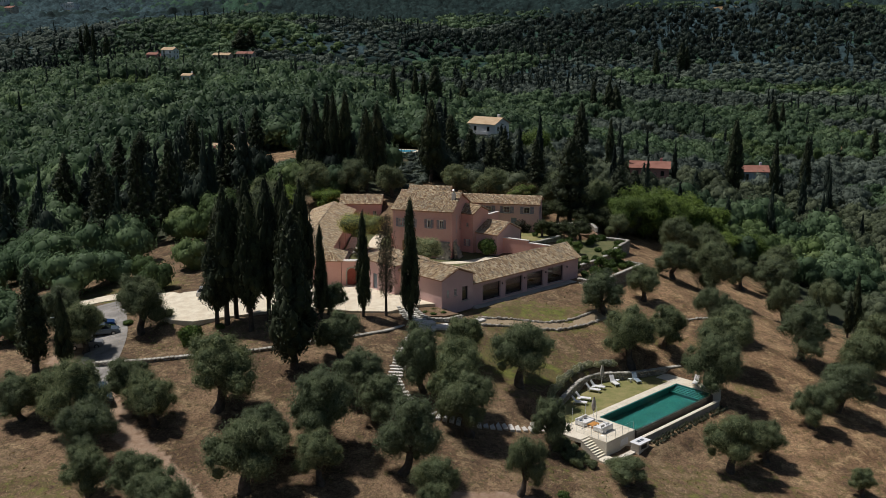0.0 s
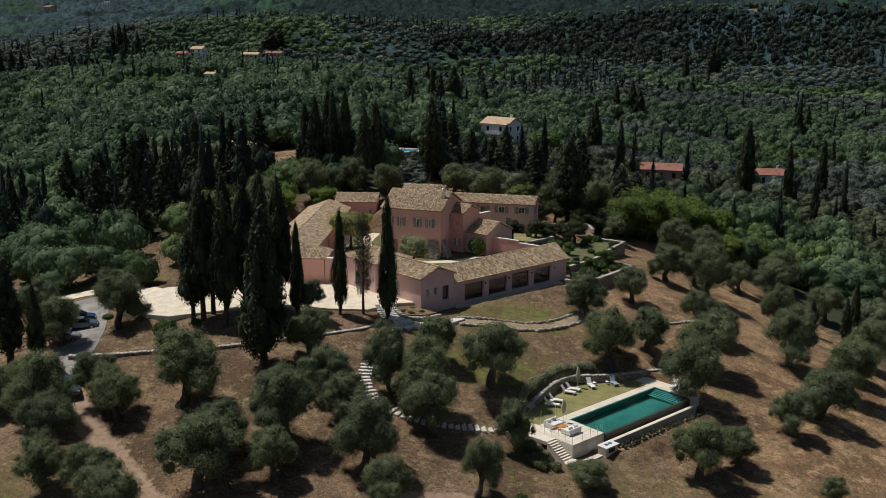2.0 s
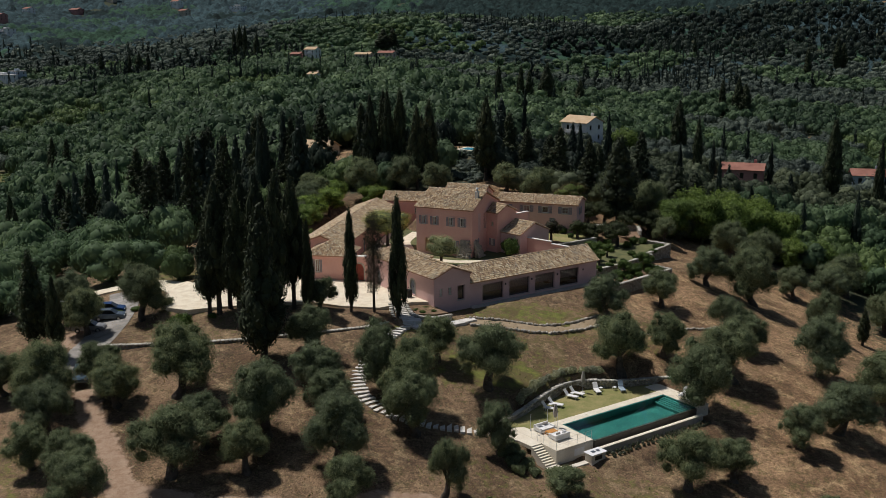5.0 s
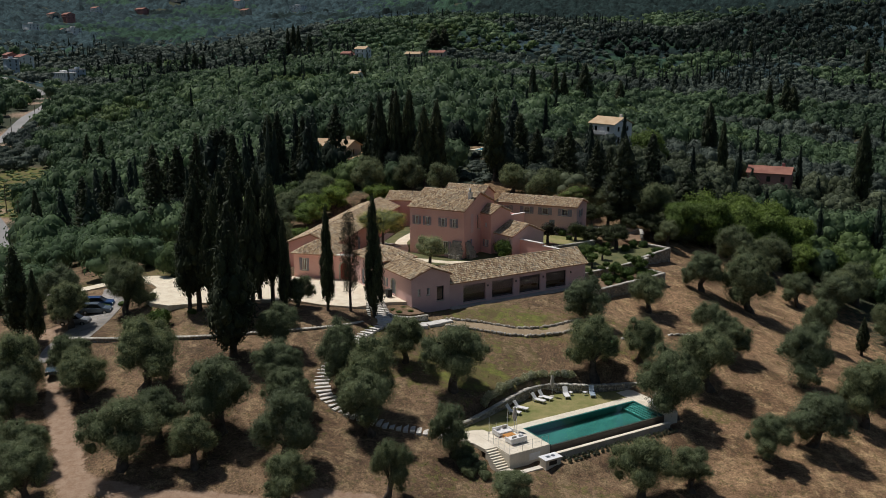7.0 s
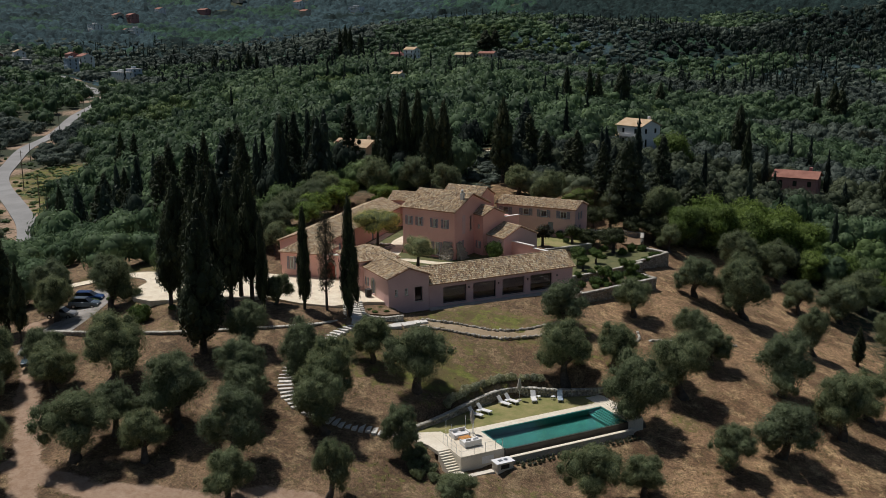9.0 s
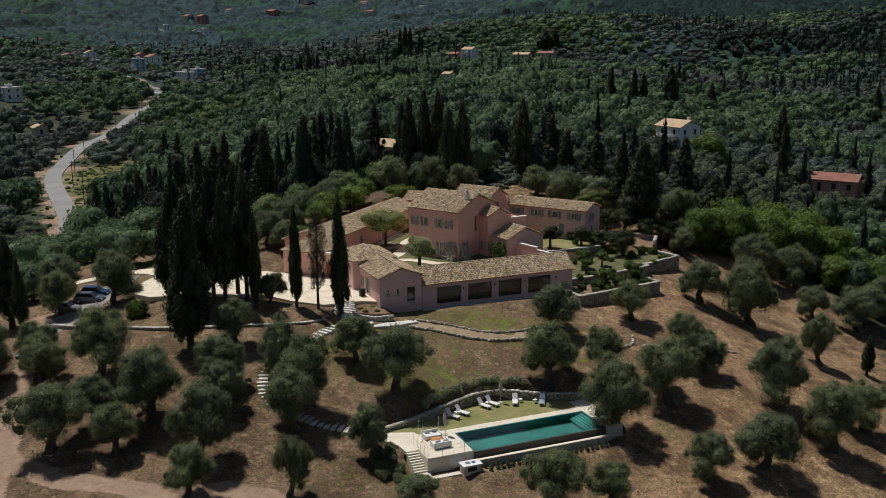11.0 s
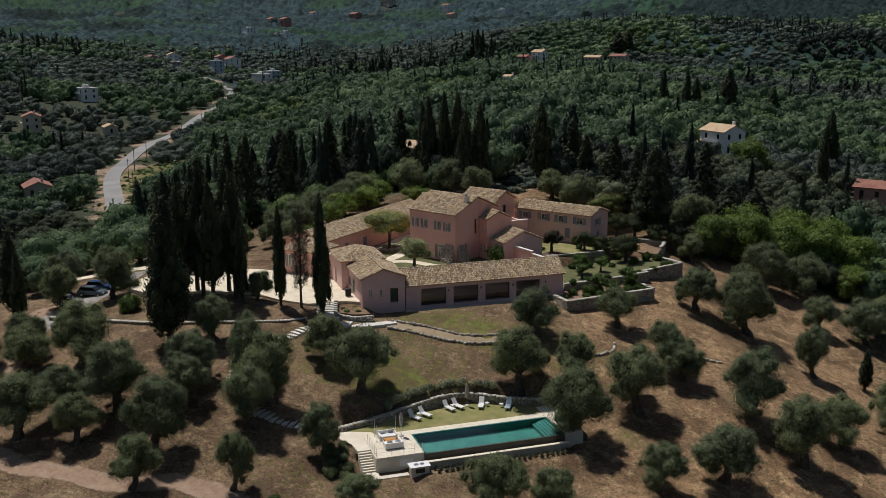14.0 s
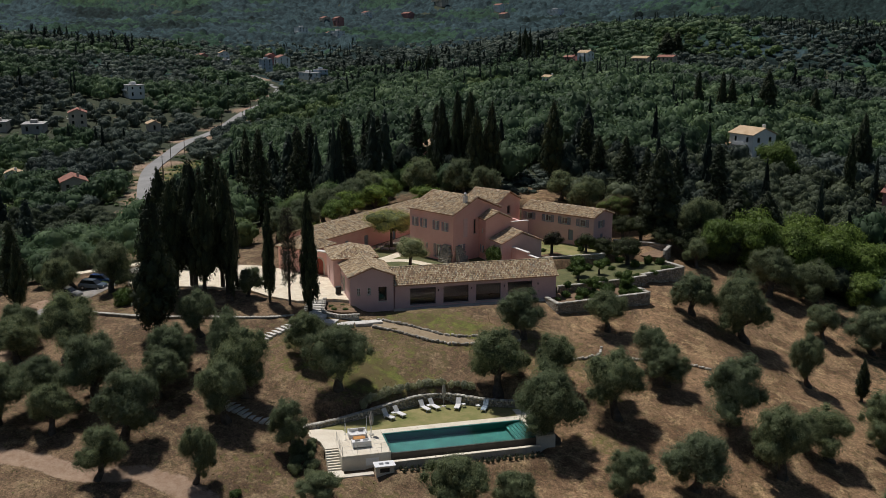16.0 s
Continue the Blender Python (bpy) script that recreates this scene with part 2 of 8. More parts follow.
# the far country: a spur that runs down to the villa, a valley on either side, the mountain behind
FAR_LAND = np.array([
    (-50, 235, 12), (-70, 298, 11.5), (-30, 294, 12), (3, 302, 9), (-102, 332, 8), (-135, 333, 8), (-185, 348, 1), (-70, 382, 15.5), (-40, 369, 16.2), (-76, 446, 17.5),
    (-133, 470, 19.5), (-222, 463, 13), (-209, 693, 22.5), (-160, 741, 19), (-92, 699, 14), (18, 455, 5), (69, 525, 4), (68, 430, -2), (108, 568, 0), (-15, 787, 8), (47, 806, 15),
    (17, 972, 37), (-97, 1095, 46), (-203, 1062, 53), (-66, 1008, 47), (113, 930, 28), (163, 1059, 52), (-270, 916, 46), (-240, 880, 44), (-372, 968, 41), (-325, 695, 10), (-283, 748, 20),
    (-477, 853, 16), (-471, 1190, 58), (-513, 704, 9), (-363, 529, 3.5), (-411, 625, 8), (-229, 331, -3), (-156, 219, -7), (-186, 300, -5), (-292, 359, -3), (-292, 310, -2), (-351, 403, 8),
    (-600, 580, 34), (-624, 661, 25), (-844, 801, 36), (-1209, 1411, 62), (-1012, 1343, 68), (-792, 1571, 80), (-661, 1620, 80), (269, 1052, 58), (144, 553, -3), (250, 780, 8), (-412, 1043, 42),
    (51, 256, 3), (140, 330, -8), (300, 450, -6), (100, 1400, 105), (-200, 1400, 100), (400, 1400, 120), (420, 900, 40), (-1000, 700, 46), (-480, 420, 22), (-800, 420, 40), (-1500, 1500, 85)])
LAND = np.concatenate([LAND, FAR_LAND])
# level places: middle, turn, half sizes, height, width of the bank round it
PADS = [(-24, 156, 0, 5.5, 22, 7.5, 4), (-9, 153, -15, 12.5, 13, 7.6, 3.5), (-25.5, 127, 12, 13.5, 7.5, 7.2, 4.0), (-9.5, 127.5, 45, 3.0, 6.5, 7.1, 2.5), (18.33, 108.66, 45.2, 12, 4.4, -0.35, 1.5), (13, 102, 45.2, 4, 3, -0.35, 1.5),
        (7.3, 138.5, 45.2, 15.5, 3.4, 6.0, 2.2), (6, 174, -10, 12, 8, 8.0, 5), (25.9, 104.8, 45.2, 8.5, 0.8, -1.35, 1.6), (15.67, 96.04, 45.2, 2.4, 1.6, -1.68, 1.2), (13.83, 97.02, 45.2, 0.8, 1.5, -1.7, 0.5), (16.6, 112.74, 45.2, 3.6, 1.55, -0.35, 0.6), (18.3, 159.2, 58, 9.5, 4.2, 6.45, 1.0),
        (-7.65, 122.4, 34, 0.75, 0.35, 6.9, 0.6), (-7.1, 121.5, 34, 0.75, 0.4, 6.4, 0.6), (-6.5, 120.6, 34, 0.8, 0.5, 5.9, 0.7)]


def spline_weights(p):
    n = len(p)
    d2 = (p[:, None, 0] - p[None, :, 0]) ** 2 + (p[:, None, 1] - p[None, :, 1]) ** 2
    a = np.zeros((n + 3, n + 3))
    a[:n, :n] = 0.5 * d2 * np.log(d2 + 1e-9)
    a[:n, n], a[n, :n] = 1, 1
    a[:n, n + 1:], a[n + 1:, :n] = p[:, :2], p[:, :2].T
    return np.linalg.solve(a, np.r_[p[:, 2], 0, 0, 0])


LAND_W = spline_weights(LAND)


def lattice(i, j, seed):
    h = np.sin(i * 127.1 + j * 311.7 + seed * 74.7) * 43758.5453
    return h - np.floor(h)


def rolling(x, y, size, seed=0):
    """Smooth value noise from -1 to 1 with lumps of the given size."""
    u, v = np.asarray(x, float) / size, np.asarray(y, float) / size
    i, j = np.floor(u), np.floor(v)
    f, g = u - i, v - j
    f, g = f * f * (3 - 2 * f), g * g * (3 - 2 * g)
    top = lattice(i, j, seed) * (1 - f) + lattice(i + 1, j, seed) * f
    low = lattice(i, j + 1, seed) * (1 - f) + lattice(i + 1, j + 1, seed) * f
    return 2 * (top * (1 - g) + low * g) - 1


def ease(a, b, v):
    t = np.clip((v - a) / (b - a), 0, 1)
    return t * t * (3 - 2 * t)


def ground(x, y):
    """The height of the land."""
    x, y = np.asarray(x, float), np.asarray(y, float)
    z = LAND_W[-3] + LAND_W[-2] * x + LAND_W[-1] * y
    for (a, b, _), w in zip(LAND, LAND_W):
        d2 = (x - a) ** 2 + (y - b) ** 2
        z = z + w * 0.5 * d2 * np.log(d2 + 1e-9)
    for cx, cy, turn, hx, hy, pz, fall in PADS:
        c, s = math.cos(radians(turn)), math.sin(radians(turn))
        u, v = (x - cx) * c + (y - cy) * s, -(x - cx) * s + (y - cy) * c
        m = 1 - ease(0, fall, np.hypot(np.maximum(np.abs(u) - hx, 0), np.maximum(np.abs(v) - hy, 0)))
        z = z * (1 - m) + pz * m
    u, v = (x - 15.57) * 0.7046 + (y - 103.89) * 0.7096, -(x - 15.57) * 0.7096 + (y - 103.89) * 0.7046
    m = 1 - ease(0, 0.8, np.hypot(np.maximum(np.abs(u - 7.8) - 8.3, 0), np.maximum(np.abs(v + 2.4) - 2.75, 0)))
    z = z * (1 - m) + np.minimum(z, -2.4) * m
    d = np.hypot(x, y)
    r = np.maximum(d - 1480, 0)
    z = z + 0.26 * r * r / (r + 160)
    return z + ease(300, 800, d) * (2.2 * rolling(x, y, 120, 3) + 1.6 * rolling(x, y, 60, 5)) + ease(900, 1500, d) * 14 * rolling(x, y, 230, 7)


def spaced(lo, a, b, hi, step, grow):
    mid = list(np.arange(a, b, step))
    s, left, v = step, [], a
    while v > lo:
        s *= grow
        v -= s
        left.append(v)
    s, right, v = step, [], mid[-1]
    while v < hi:
        s *= grow
        v += s
        right.append(v)
    return np.array(left[::-1] + mid + right)


def stretch(x, y, line):
    """How far a place lies from a line of points."""
    best = np.full(np.shape(x), 1e9)
    for (ax, ay), (bx, by) in zip(line, line[1:]):
        dx, dy = bx - ax, by - ay
        t = np.clip(((x - ax) * dx + (y - ay) * dy) / (dx * dx + dy * dy), 0, 1)
        best = np.minimum(best, np.hypot(x - ax - t * dx, y - ay - t * dy))
    return best


# ---- ground ----
TRACK = [(-44, 107), (-43.5, 103.5), (-39, 98), (-35, 91.8), (-31.1, 87.6), (-27, 82.6), (-23.2, 77.3), (-16, 68), (-5, 58)]
LOW_TRACK = [(-27, 80), (-16, 78.5), (-11, 79.8), (-5, 80.5), (0, 84), (4, 84.5), (12, 84), (24, 86)]
ROAD = [(-95, 150), (-122, 190), (-140, 213), (-157, 229), (-187, 257), (-210, 281), (-226, 305), (-243, 333), (-258, 366), (-277, 405), (-290, 440), (-318, 484), (-348, 515), (-366, 533), (-376, 552), (-392, 571), (-420, 591), (-456, 618)]


def earth():
    m, t, p = nodes_of("dry_earth")
    cover = node(t, "ShaderNodeVertexColor")
    cover.layer_name = "cover"
    sep = node(t, "ShaderNodeSeparateColor", {0: cover.outputs[0]})
    n1, n2, n3, n4 = noise_of(t, 0.16, 5.0), noise_of(t, 1.1, 6.0, 0.7), noise_of(t, 7.0, 6.0, 0.78), noise_of(t, 0.45, 6.0, 0.72)
    soil = mix(t, (0.105, 0.068, 0.043), (0.205, 0.138, 0.088), ramp(t, n1, [(0.4, (0, 0, 0)), (0.6, (1, 1, 1))]))
    soil = mix(t, soil, (0.275, 0.202, 0.124), ramp(t, n4, [(0.5, (0, 0, 0)), (0.62, (0.85, 0.85, 0.85))]))
    soil = mix(t, soil, (0.075, 0.062, 0.03), ramp(t, n2, [(0.52, (0, 0, 0)), (0.64, (0.8, 0.8, 0.8))]))
    soil = mix(t, soil, (0.07, 0.05, 0.036), ramp(t, noise_of(t, 0.27, 5.0, 0.7), [(0.56, (0, 0, 0)), (0.68, (0.7, 0.7, 0.7))]))
    soil = mix(t, soil, ramp(t, n3, [(0.38, (0.5, 0.49, 0.48)), (0.62, (1.5, 1.48, 1.42))]), 1.0, "MULTIPLY")
    soil = mix(t, soil, ramp(t, noise_of(t, 2.6, 6.0, 0.8), [(0.4, (0.66, 0.67, 0.66)), (0.6, (1.34, 1.32, 1.26))]), 1.0, "MULTIPLY")
    straw = mix(t, soil, (1.6, 1.52, 1.42), 1.0, "MULTIPLY")
    soil = mix(t, soil, straw, cover.outputs[1])
    grass = mix(t, (0.09, 0.102, 0.026), (0.2, 0.21, 0.055), ramp(t, n2, [(0.35, (0, 0, 0)), (0.62, (1, 1, 1))]))
    grass = mix(t, grass, ramp(t, n3, [(0.3, (0.6, 0.6, 0.6)), (0.7, (1.35, 1.35, 1.3))]), 1.0, "MULTIPLY")
    grass = mix(t, grass, (0.125, 0.092, 0.046), ramp(t, n4, [(0.42, (0, 0, 0)), (0.56, (0.85, 0.85, 0.85))]))
    dirt = mix(t, (0.29, 0.19, 0.125), (0.40, 0.29, 0.205), ramp(t, n2, [(0.35, (0, 0, 0)), (0.65, (1, 1, 1))]))
    dirt = mix(t, dirt, ramp(t, n3, [(0.3, (0.8, 0.8, 0.8)), (0.7, (1.15, 1.15, 1.15))]), 1.0, "MULTIPLY")
    # scrub green, darkened so that gaps between far crowns read as shadow
    wild_shade = mix(t, (0.026, 0.034, 0.02), (0.06, 0.07, 0.038), n2)
    wild_shade = mix(t, wild_shade, (0.15, 0.115, 0.068), ramp(t, n1, [(0.6, (0, 0, 0)), (0.7, (0.9, 0.9, 0.9))]))
    def edge(v):
        a = node(t, "ShaderNodeMath", {0: v, 1: n2}, operation="ADD").outputs[0]
        return ramp(t, a, [(0.75, (0, 0, 0)), (1.0, (1, 1, 1))])
    col = mix(t, soil, grass, edge(sep.outputs[0]))
    col = mix(t, col, wild_shade, edge(sep.outputs[2]))
    col = mix(t, col, dirt, edge(sep.outputs[1]))
    t.links.new(col, p.inputs["Base Color"])
    p.inputs["Roughness"].default_value = 0.95
    p.inputs["Specular IOR Level"].default_value = 0.2
    bump(t, p, n3, 0.6, 0.08)
    return m


DRY_FIELDS = [(-48, 244, 9), (-46, 236, 7), (-52, 251, 7), (-14, 236, 8), (-70, 384, 8), (-61, 387, 7), (-50, 385, 8), (-43, 378, 6), (122, 560, 9), (134, 556, 9), (146, 554, 9), (159, 552, 9), (-700, 936, 17), (-686, 942, 14), (143, 677, 10), (282, 1090, 16), (268, 1092, 12), (168, 442, 7), (1, 491, 6), (52, 836, 9), (80, 442, 7), (97, 443, 8), (-228, 705, 9), (10, 186, 9), (-4, 192, 8)]


def build_ground():
    xs, ys = spaced(-3000, -58, 64, 3000, 0.8, 1.09), spaced(-400, 72, 176, 3400, 0.8, 1.07)
    gx, gy = np.meshgrid(xs, ys)
    z = ground(gx, gy)
    track = np.minimum(stretch(gx, gy, TRACK), stretch(gx, gy, LOW_TRACK))
    z += 0.10 * rolling(gx, gy, 2.3, 1) + 0.05 * rolling(gx, gy, 0.9, 2) - 0.12 * (1 - ease(1.0, 2.2, track))
    v = np.stack([gx, gy, z], -1).reshape(-1, 3)
    ny, nx = gx.shape
    i = (np.arange(ny - 1)[:, None] * nx + np.arange(nx - 1)[None]).ravel()
    me = np_mesh("ground", v, np.stack([i, i + 1, i + nx + 1, i + nx], 1), earth())
    me.polygons.foreach_set("use_smooth", np.ones(len(me.polygons), bool))
    # what covers the soil: grass, bare dirt, wild scrub darkened like shade between trees
    grass = np.zeros_like(gx)
    for cx, cy, rx, ry, a in ((6.5, 112.5, 7.0, 4.5, 0.62), (12, 128.5, 3.0, 1.3, 0.6), (7, 127.5, 2.2, 1.1, 0.55), (17, 128.6, 2.5, 1.2, 0.55), (32, 126, 5, 3, 0.2), (36, 117, 3, 3, 0.3), (5, 93, 5, 3, 0.1), (44, 100, 14, 9, 0.12), (-40, 80, 12, 9, 0.15), (4, 115, 17, 13, 0.27), (9, 127, 14, 6, 0.33), (22, 129, 11, 8, 0.26), (-12, 95, 20, 13, 0.13), (40, 92, 20, 10, 0.2), (14, 90, 16, 7, 0.2), (-33, 113, 14, 6, 0.2), (24, 93, 13, 6, 0.24), (-52, 138, 14, 8, 0.34), (-44, 78, 14, 12, 0.27)):
        grass = np.maximum(grass, a * 1.25 * (1 - ease(0.5, 1.15, np.hypot((gx - cx) / rx, (gy - cy) / ry))))
    dirt = np.maximum(0.75 * (1 - ease(0.85, 1.8, track)), 0.75 * (1 - ease(2.5, 4.0, np.hypot((gx + 47) / 1.3, gy - 111))))
    dirt = np.maximum(dirt, 0.62 * (1 - ease(3.0, 7.5, stretch(gx, gy, ROAD) + 2.0 * rolling(gx, gy, 14, 9))))
    d = np.hypot(gx + 5, (gy - 120) * 0.8)
    wild_shade = 0.9 * ease(48, 75, d * (1 - 0.18 * ease(-25, 25, gx))) * (0.75 + 0.25 * rolling(gx, gy, 30, 4))
    wild_shade = np.maximum(wild_shade, 0.7 * ease(178, 195, gy))
    wild_shade = wild_shade * (1 - 0.75 * (1 - ease(0.7, 1.1, np.hypot((gx + 60) / 26, (gy - 150) / 20))))
    fields = np.zeros_like(gx)
    for cx, cy, r in DRY_FIELDS:
        fields = np.maximum(fields, 1 - ease(0.75, 1.15, np.hypot(gx - cx, gy - cy) / r))
    wild_shade, grass = wild_shade * (1 - fields), np.maximum(grass, 0.1 * fields)
    for cx, cy, r in ((-180, 275, 24), (-195, 293, 18), (-166, 255, 15), (-153, 235, 13)):
        lush = 1 - ease(0.8, 1.2, np.hypot(gx - cx, gy - cy) / r)
        wild_shade, grass = wild_shade * (1 - lush), np.maximum(grass, 0.9 * lush)
    pale = ease(12, 34, gx + 0.35 * (gy - 120) + 5 * rolling(gx, gy, 9, 6)) * (0.7 + 0.3 * rolling(gx, gy, 6, 8))
    pale = np.maximum(pale, 0.75 * fields)
    col = np.stack([grass, dirt, wild_shade, pale], -1).reshape(-1, 4)
    a = me.color_attributes.new("cover", "FLOAT_COLOR", "POINT")
    a.data.foreach_set("color", col.astype(np.float32).ravel())
    return tagged(new("ground", me), "dry brown hillside soil with straw and grass patches", "ground", kind="structure")


build_ground()


def straw_and_tufts():
    """Dry stalks and small green tufts standing on the open slopes."""
    for name, count, seed, size, label, cols in (("dry_grass", 30000, 3, 0.11, "dry straw stalks scattered over the slope", ((0.22, 0.15, 0.07), (0.34, 0.25, 0.12), (0.44, 0.35, 0.19))),
                                                 ("green_tufts", 9000, 4, 0.13, "small green weeds scattered over the slope", ((0.05, 0.07, 0.02), (0.10, 0.12, 0.035), (0.16, 0.17, 0.06)))):
        rng = np.random.default_rng(seed)
        x, y = rng.uniform(-50, 64, count), rng.uniform(74, 168, count)
        thin = rolling(x, y, 3.0, 31 + seed) + 0.5 * rolling(x, y, 11, 32 + seed) > (-0.1 if seed == 3 else 0.25)
        house = inside_box(x, y)
        keep = thin & ~house & (np.minimum(stretch(x, y, TRACK), stretch(x, y, LOW_TRACK)) > 1.5)
        x, y = x[keep], y[keep]
        at = np.stack([x, y, ground(x, y) + 0.07], 1)
        v, f = sprays(rng, at, np.tile((0.2, -0.5, 0.6), (len(at), 1)), size, size * 0.5, 0.6, -0.6)
        tagged(new(name, np_mesh(name, v, f, foliage(name, *cols))), label, "grass", kind="stuff")


def inside_box(x, y):
    """Built-up ground: pool, villa and forecourt."""
    u, w = (x - 15.57) * 0.7046 + (y - 103.89) * 0.7096, -(x - 15.57) * 0.7096 + (y - 103.89) * 0.7046
    pool_zone = (np.abs(u - 4) < 15) & (np.abs(w - 0.2) < 7.3)
    g, h = (x - 0.84) * 0.7046 + (y - 128.48) * 0.7096, -(x - 0.84) * 0.7096 + (y - 128.48) * 0.7046
    villa = (h > -1.5) & (g > -12) & (x < 30)
    court = (np.hypot((x + 26) / 16, (y - 127) / 9) < 1)
    return pool_zone | villa | court


straw_and_tufts()


# ---- trees ----
def olive_meshes(seed):
    """Trunk, limbs and an uneven crown of several boughs, 6 m across."""
    rng = np.random.default_rng(seed)
    lean = rng.uniform(-0.6, 0.6, 2)
    fork = np.array([lean[0], lean[1], rng.uniform(1.3, 1.8)])
    pieces = [tube([(0, 0, -0.6), (0.05, 0, 0.0), fork * (0.45, 0.45, 0.4) + rng.normal(size=3) * 0.1, fork], [0.62, 0.46, 0.34, 0.3], 9, rng, 0.22)]
    turn, lobes = rng.uniform(0, 6.28), []
    boughs = 6 + seed % 3
    for k in range(boughs):
        w = turn + 2.4 * k + rng.uniform(-0.3, 0.3)
        up = (k + 0.4) / boughs
        far = rng.uniform(1.05, 1.7) * (1.0 if up < 0.6 else rng.uniform(0.2, 0.7))
        c = np.array([lean[0] + far * math.cos(w), lean[1] + far * math.sin(w), 2.0 + 2.5 * up + rng.uniform(-0.3, 0.3)])
        r = rng.uniform(1.05, 1.4)
        lobes.append((*c, r, r * 0.8))
        knee = fork + (c - fork) * 0.5 + rng.normal(size=3) * 0.18
        pieces.append(tube([fork - (0, 0, 0.15), knee, c], [0.2, 0.14, 0.05], 6, rng, 0.15))
        for i in range(6):
            d = unit(rng.normal(size=3) + (0.7 * math.cos(w), 0.7 * math.sin(w), 0.25))
            s = rng.uniform(0.35, 0.65)
            lobes.append((*(c + d * (r, r, r * 0.85) * rng.uniform(0.7, 1.05)), s, s * rng.uniform(0.7, 1.1)))
    tv, tf = joined(pieces)
    at, out = on_lobes(rng, lobes, 11500, (lean[0], lean[1], 2.0), 0.17)
    cv, cf = sprays(rng, at, out, 0.098, 0.034, 0.55, -0.3)
    # loose twigs that break the outline
    pick = rng.integers(0, len(at), 900)
    tw = at[pick] + out[pick] * rng.uniform(0.08, 0.34, (900, 1)) + rng.normal(size=(900, 3)) * 0.05
    cv, cf = joined([(cv, cf), sprays(rng, tw, rng.normal(size=(900, 3)), 0.085, 0.026, 0.6, -0.5)])
    # solid lobes under the leaves, their darker colour standing for inner shade
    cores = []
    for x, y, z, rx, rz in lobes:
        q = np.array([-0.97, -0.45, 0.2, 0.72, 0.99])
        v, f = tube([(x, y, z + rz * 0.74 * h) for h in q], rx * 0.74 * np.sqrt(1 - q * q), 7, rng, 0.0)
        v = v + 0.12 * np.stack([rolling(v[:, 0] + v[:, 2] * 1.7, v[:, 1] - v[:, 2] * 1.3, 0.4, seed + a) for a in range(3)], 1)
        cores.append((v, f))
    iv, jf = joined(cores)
    inner = np_mesh("inner_leaves", iv, jf, OLIVE_CORE_SHADE)
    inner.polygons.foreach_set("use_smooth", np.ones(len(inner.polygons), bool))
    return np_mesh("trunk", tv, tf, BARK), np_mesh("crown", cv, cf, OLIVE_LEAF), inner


def cypress_meshes(seed, height=14.0, girth=1.25, bare=1.0, count=3800):
    rng = np.random.default_rng(seed)
    tv, tf = tube([(0, 0, -0.6), (0, 0, bare), (0.1, 0, height * 0.5), (0, 0, height * 0.93)], [0.26, 0.2, 0.12, 0.02], 7, rng, 0.1)
    # upright boughs, each a tuft of its own, lapping over one another
    n = 84
    h = np.sort(rng.beta(1.05, 1.25, n))
    prof = np.clip(np.minimum((h / 0.14) ** 0.55, ((1 - h) / 0.66) ** 0.7), 0.06, 1)
    w = 2.4 * np.arange(n) + rng.uniform(-0.5, 0.5, n)
    far = girth * prof * rng.uniform(0.3, 0.8, n)
    lobes = [(f * math.cos(a), f * math.sin(a), bare + q * (height - bare), girth * (0.18 + 0.22 * p), rng.uniform(0.9, 1.6)) for f, a, q, p in zip(far, w, h, prof)]
    at, out = on_lobes(rng, lobes, count, None, 0.11)
    normal = unit(out * (1, 1, 0.5) + 0.5 * rng.normal(size=(len(at), 3)))
    axis = np.tile((0.0, 0.0, 1.0), (len(at), 1)) + 0.4 * rng.normal(size=(len(at), 3))
    axis = unit(axis - (axis * normal).sum(1, keepdims=True) * normal)
    side = np.cross(normal, axis)
    l, wd = rng.uniform(0.09, 0.21, (len(at), 1)), rng.uniform(0.035, 0.075, (len(at), 1))
    cv = np.stack([at - axis * l - side * wd, at - axis * l * 0.6 + side * wd, at + axis * l * 1.5], 1).reshape(-1, 3)
    cf = np.arange(3 * len(at)).reshape(-1, 3)
    cores = []
    for x, y, z, rx, rz in lobes:
        q = np.array([-0.98, -0.5, 0.3, 0.98])
        cores.append(tube([(x, y, z + rz * 0.76 * g) for g in q], rx * 0.76 * np.sqrt(1 - q * q), 5, rng, 0.1))
    cv, cf = joined([(cv, cf), *cores])
    return np_mesh("trunk", tv, tf, BARK), np_mesh("crown", cv, cf, CYPRESS_LEAF)


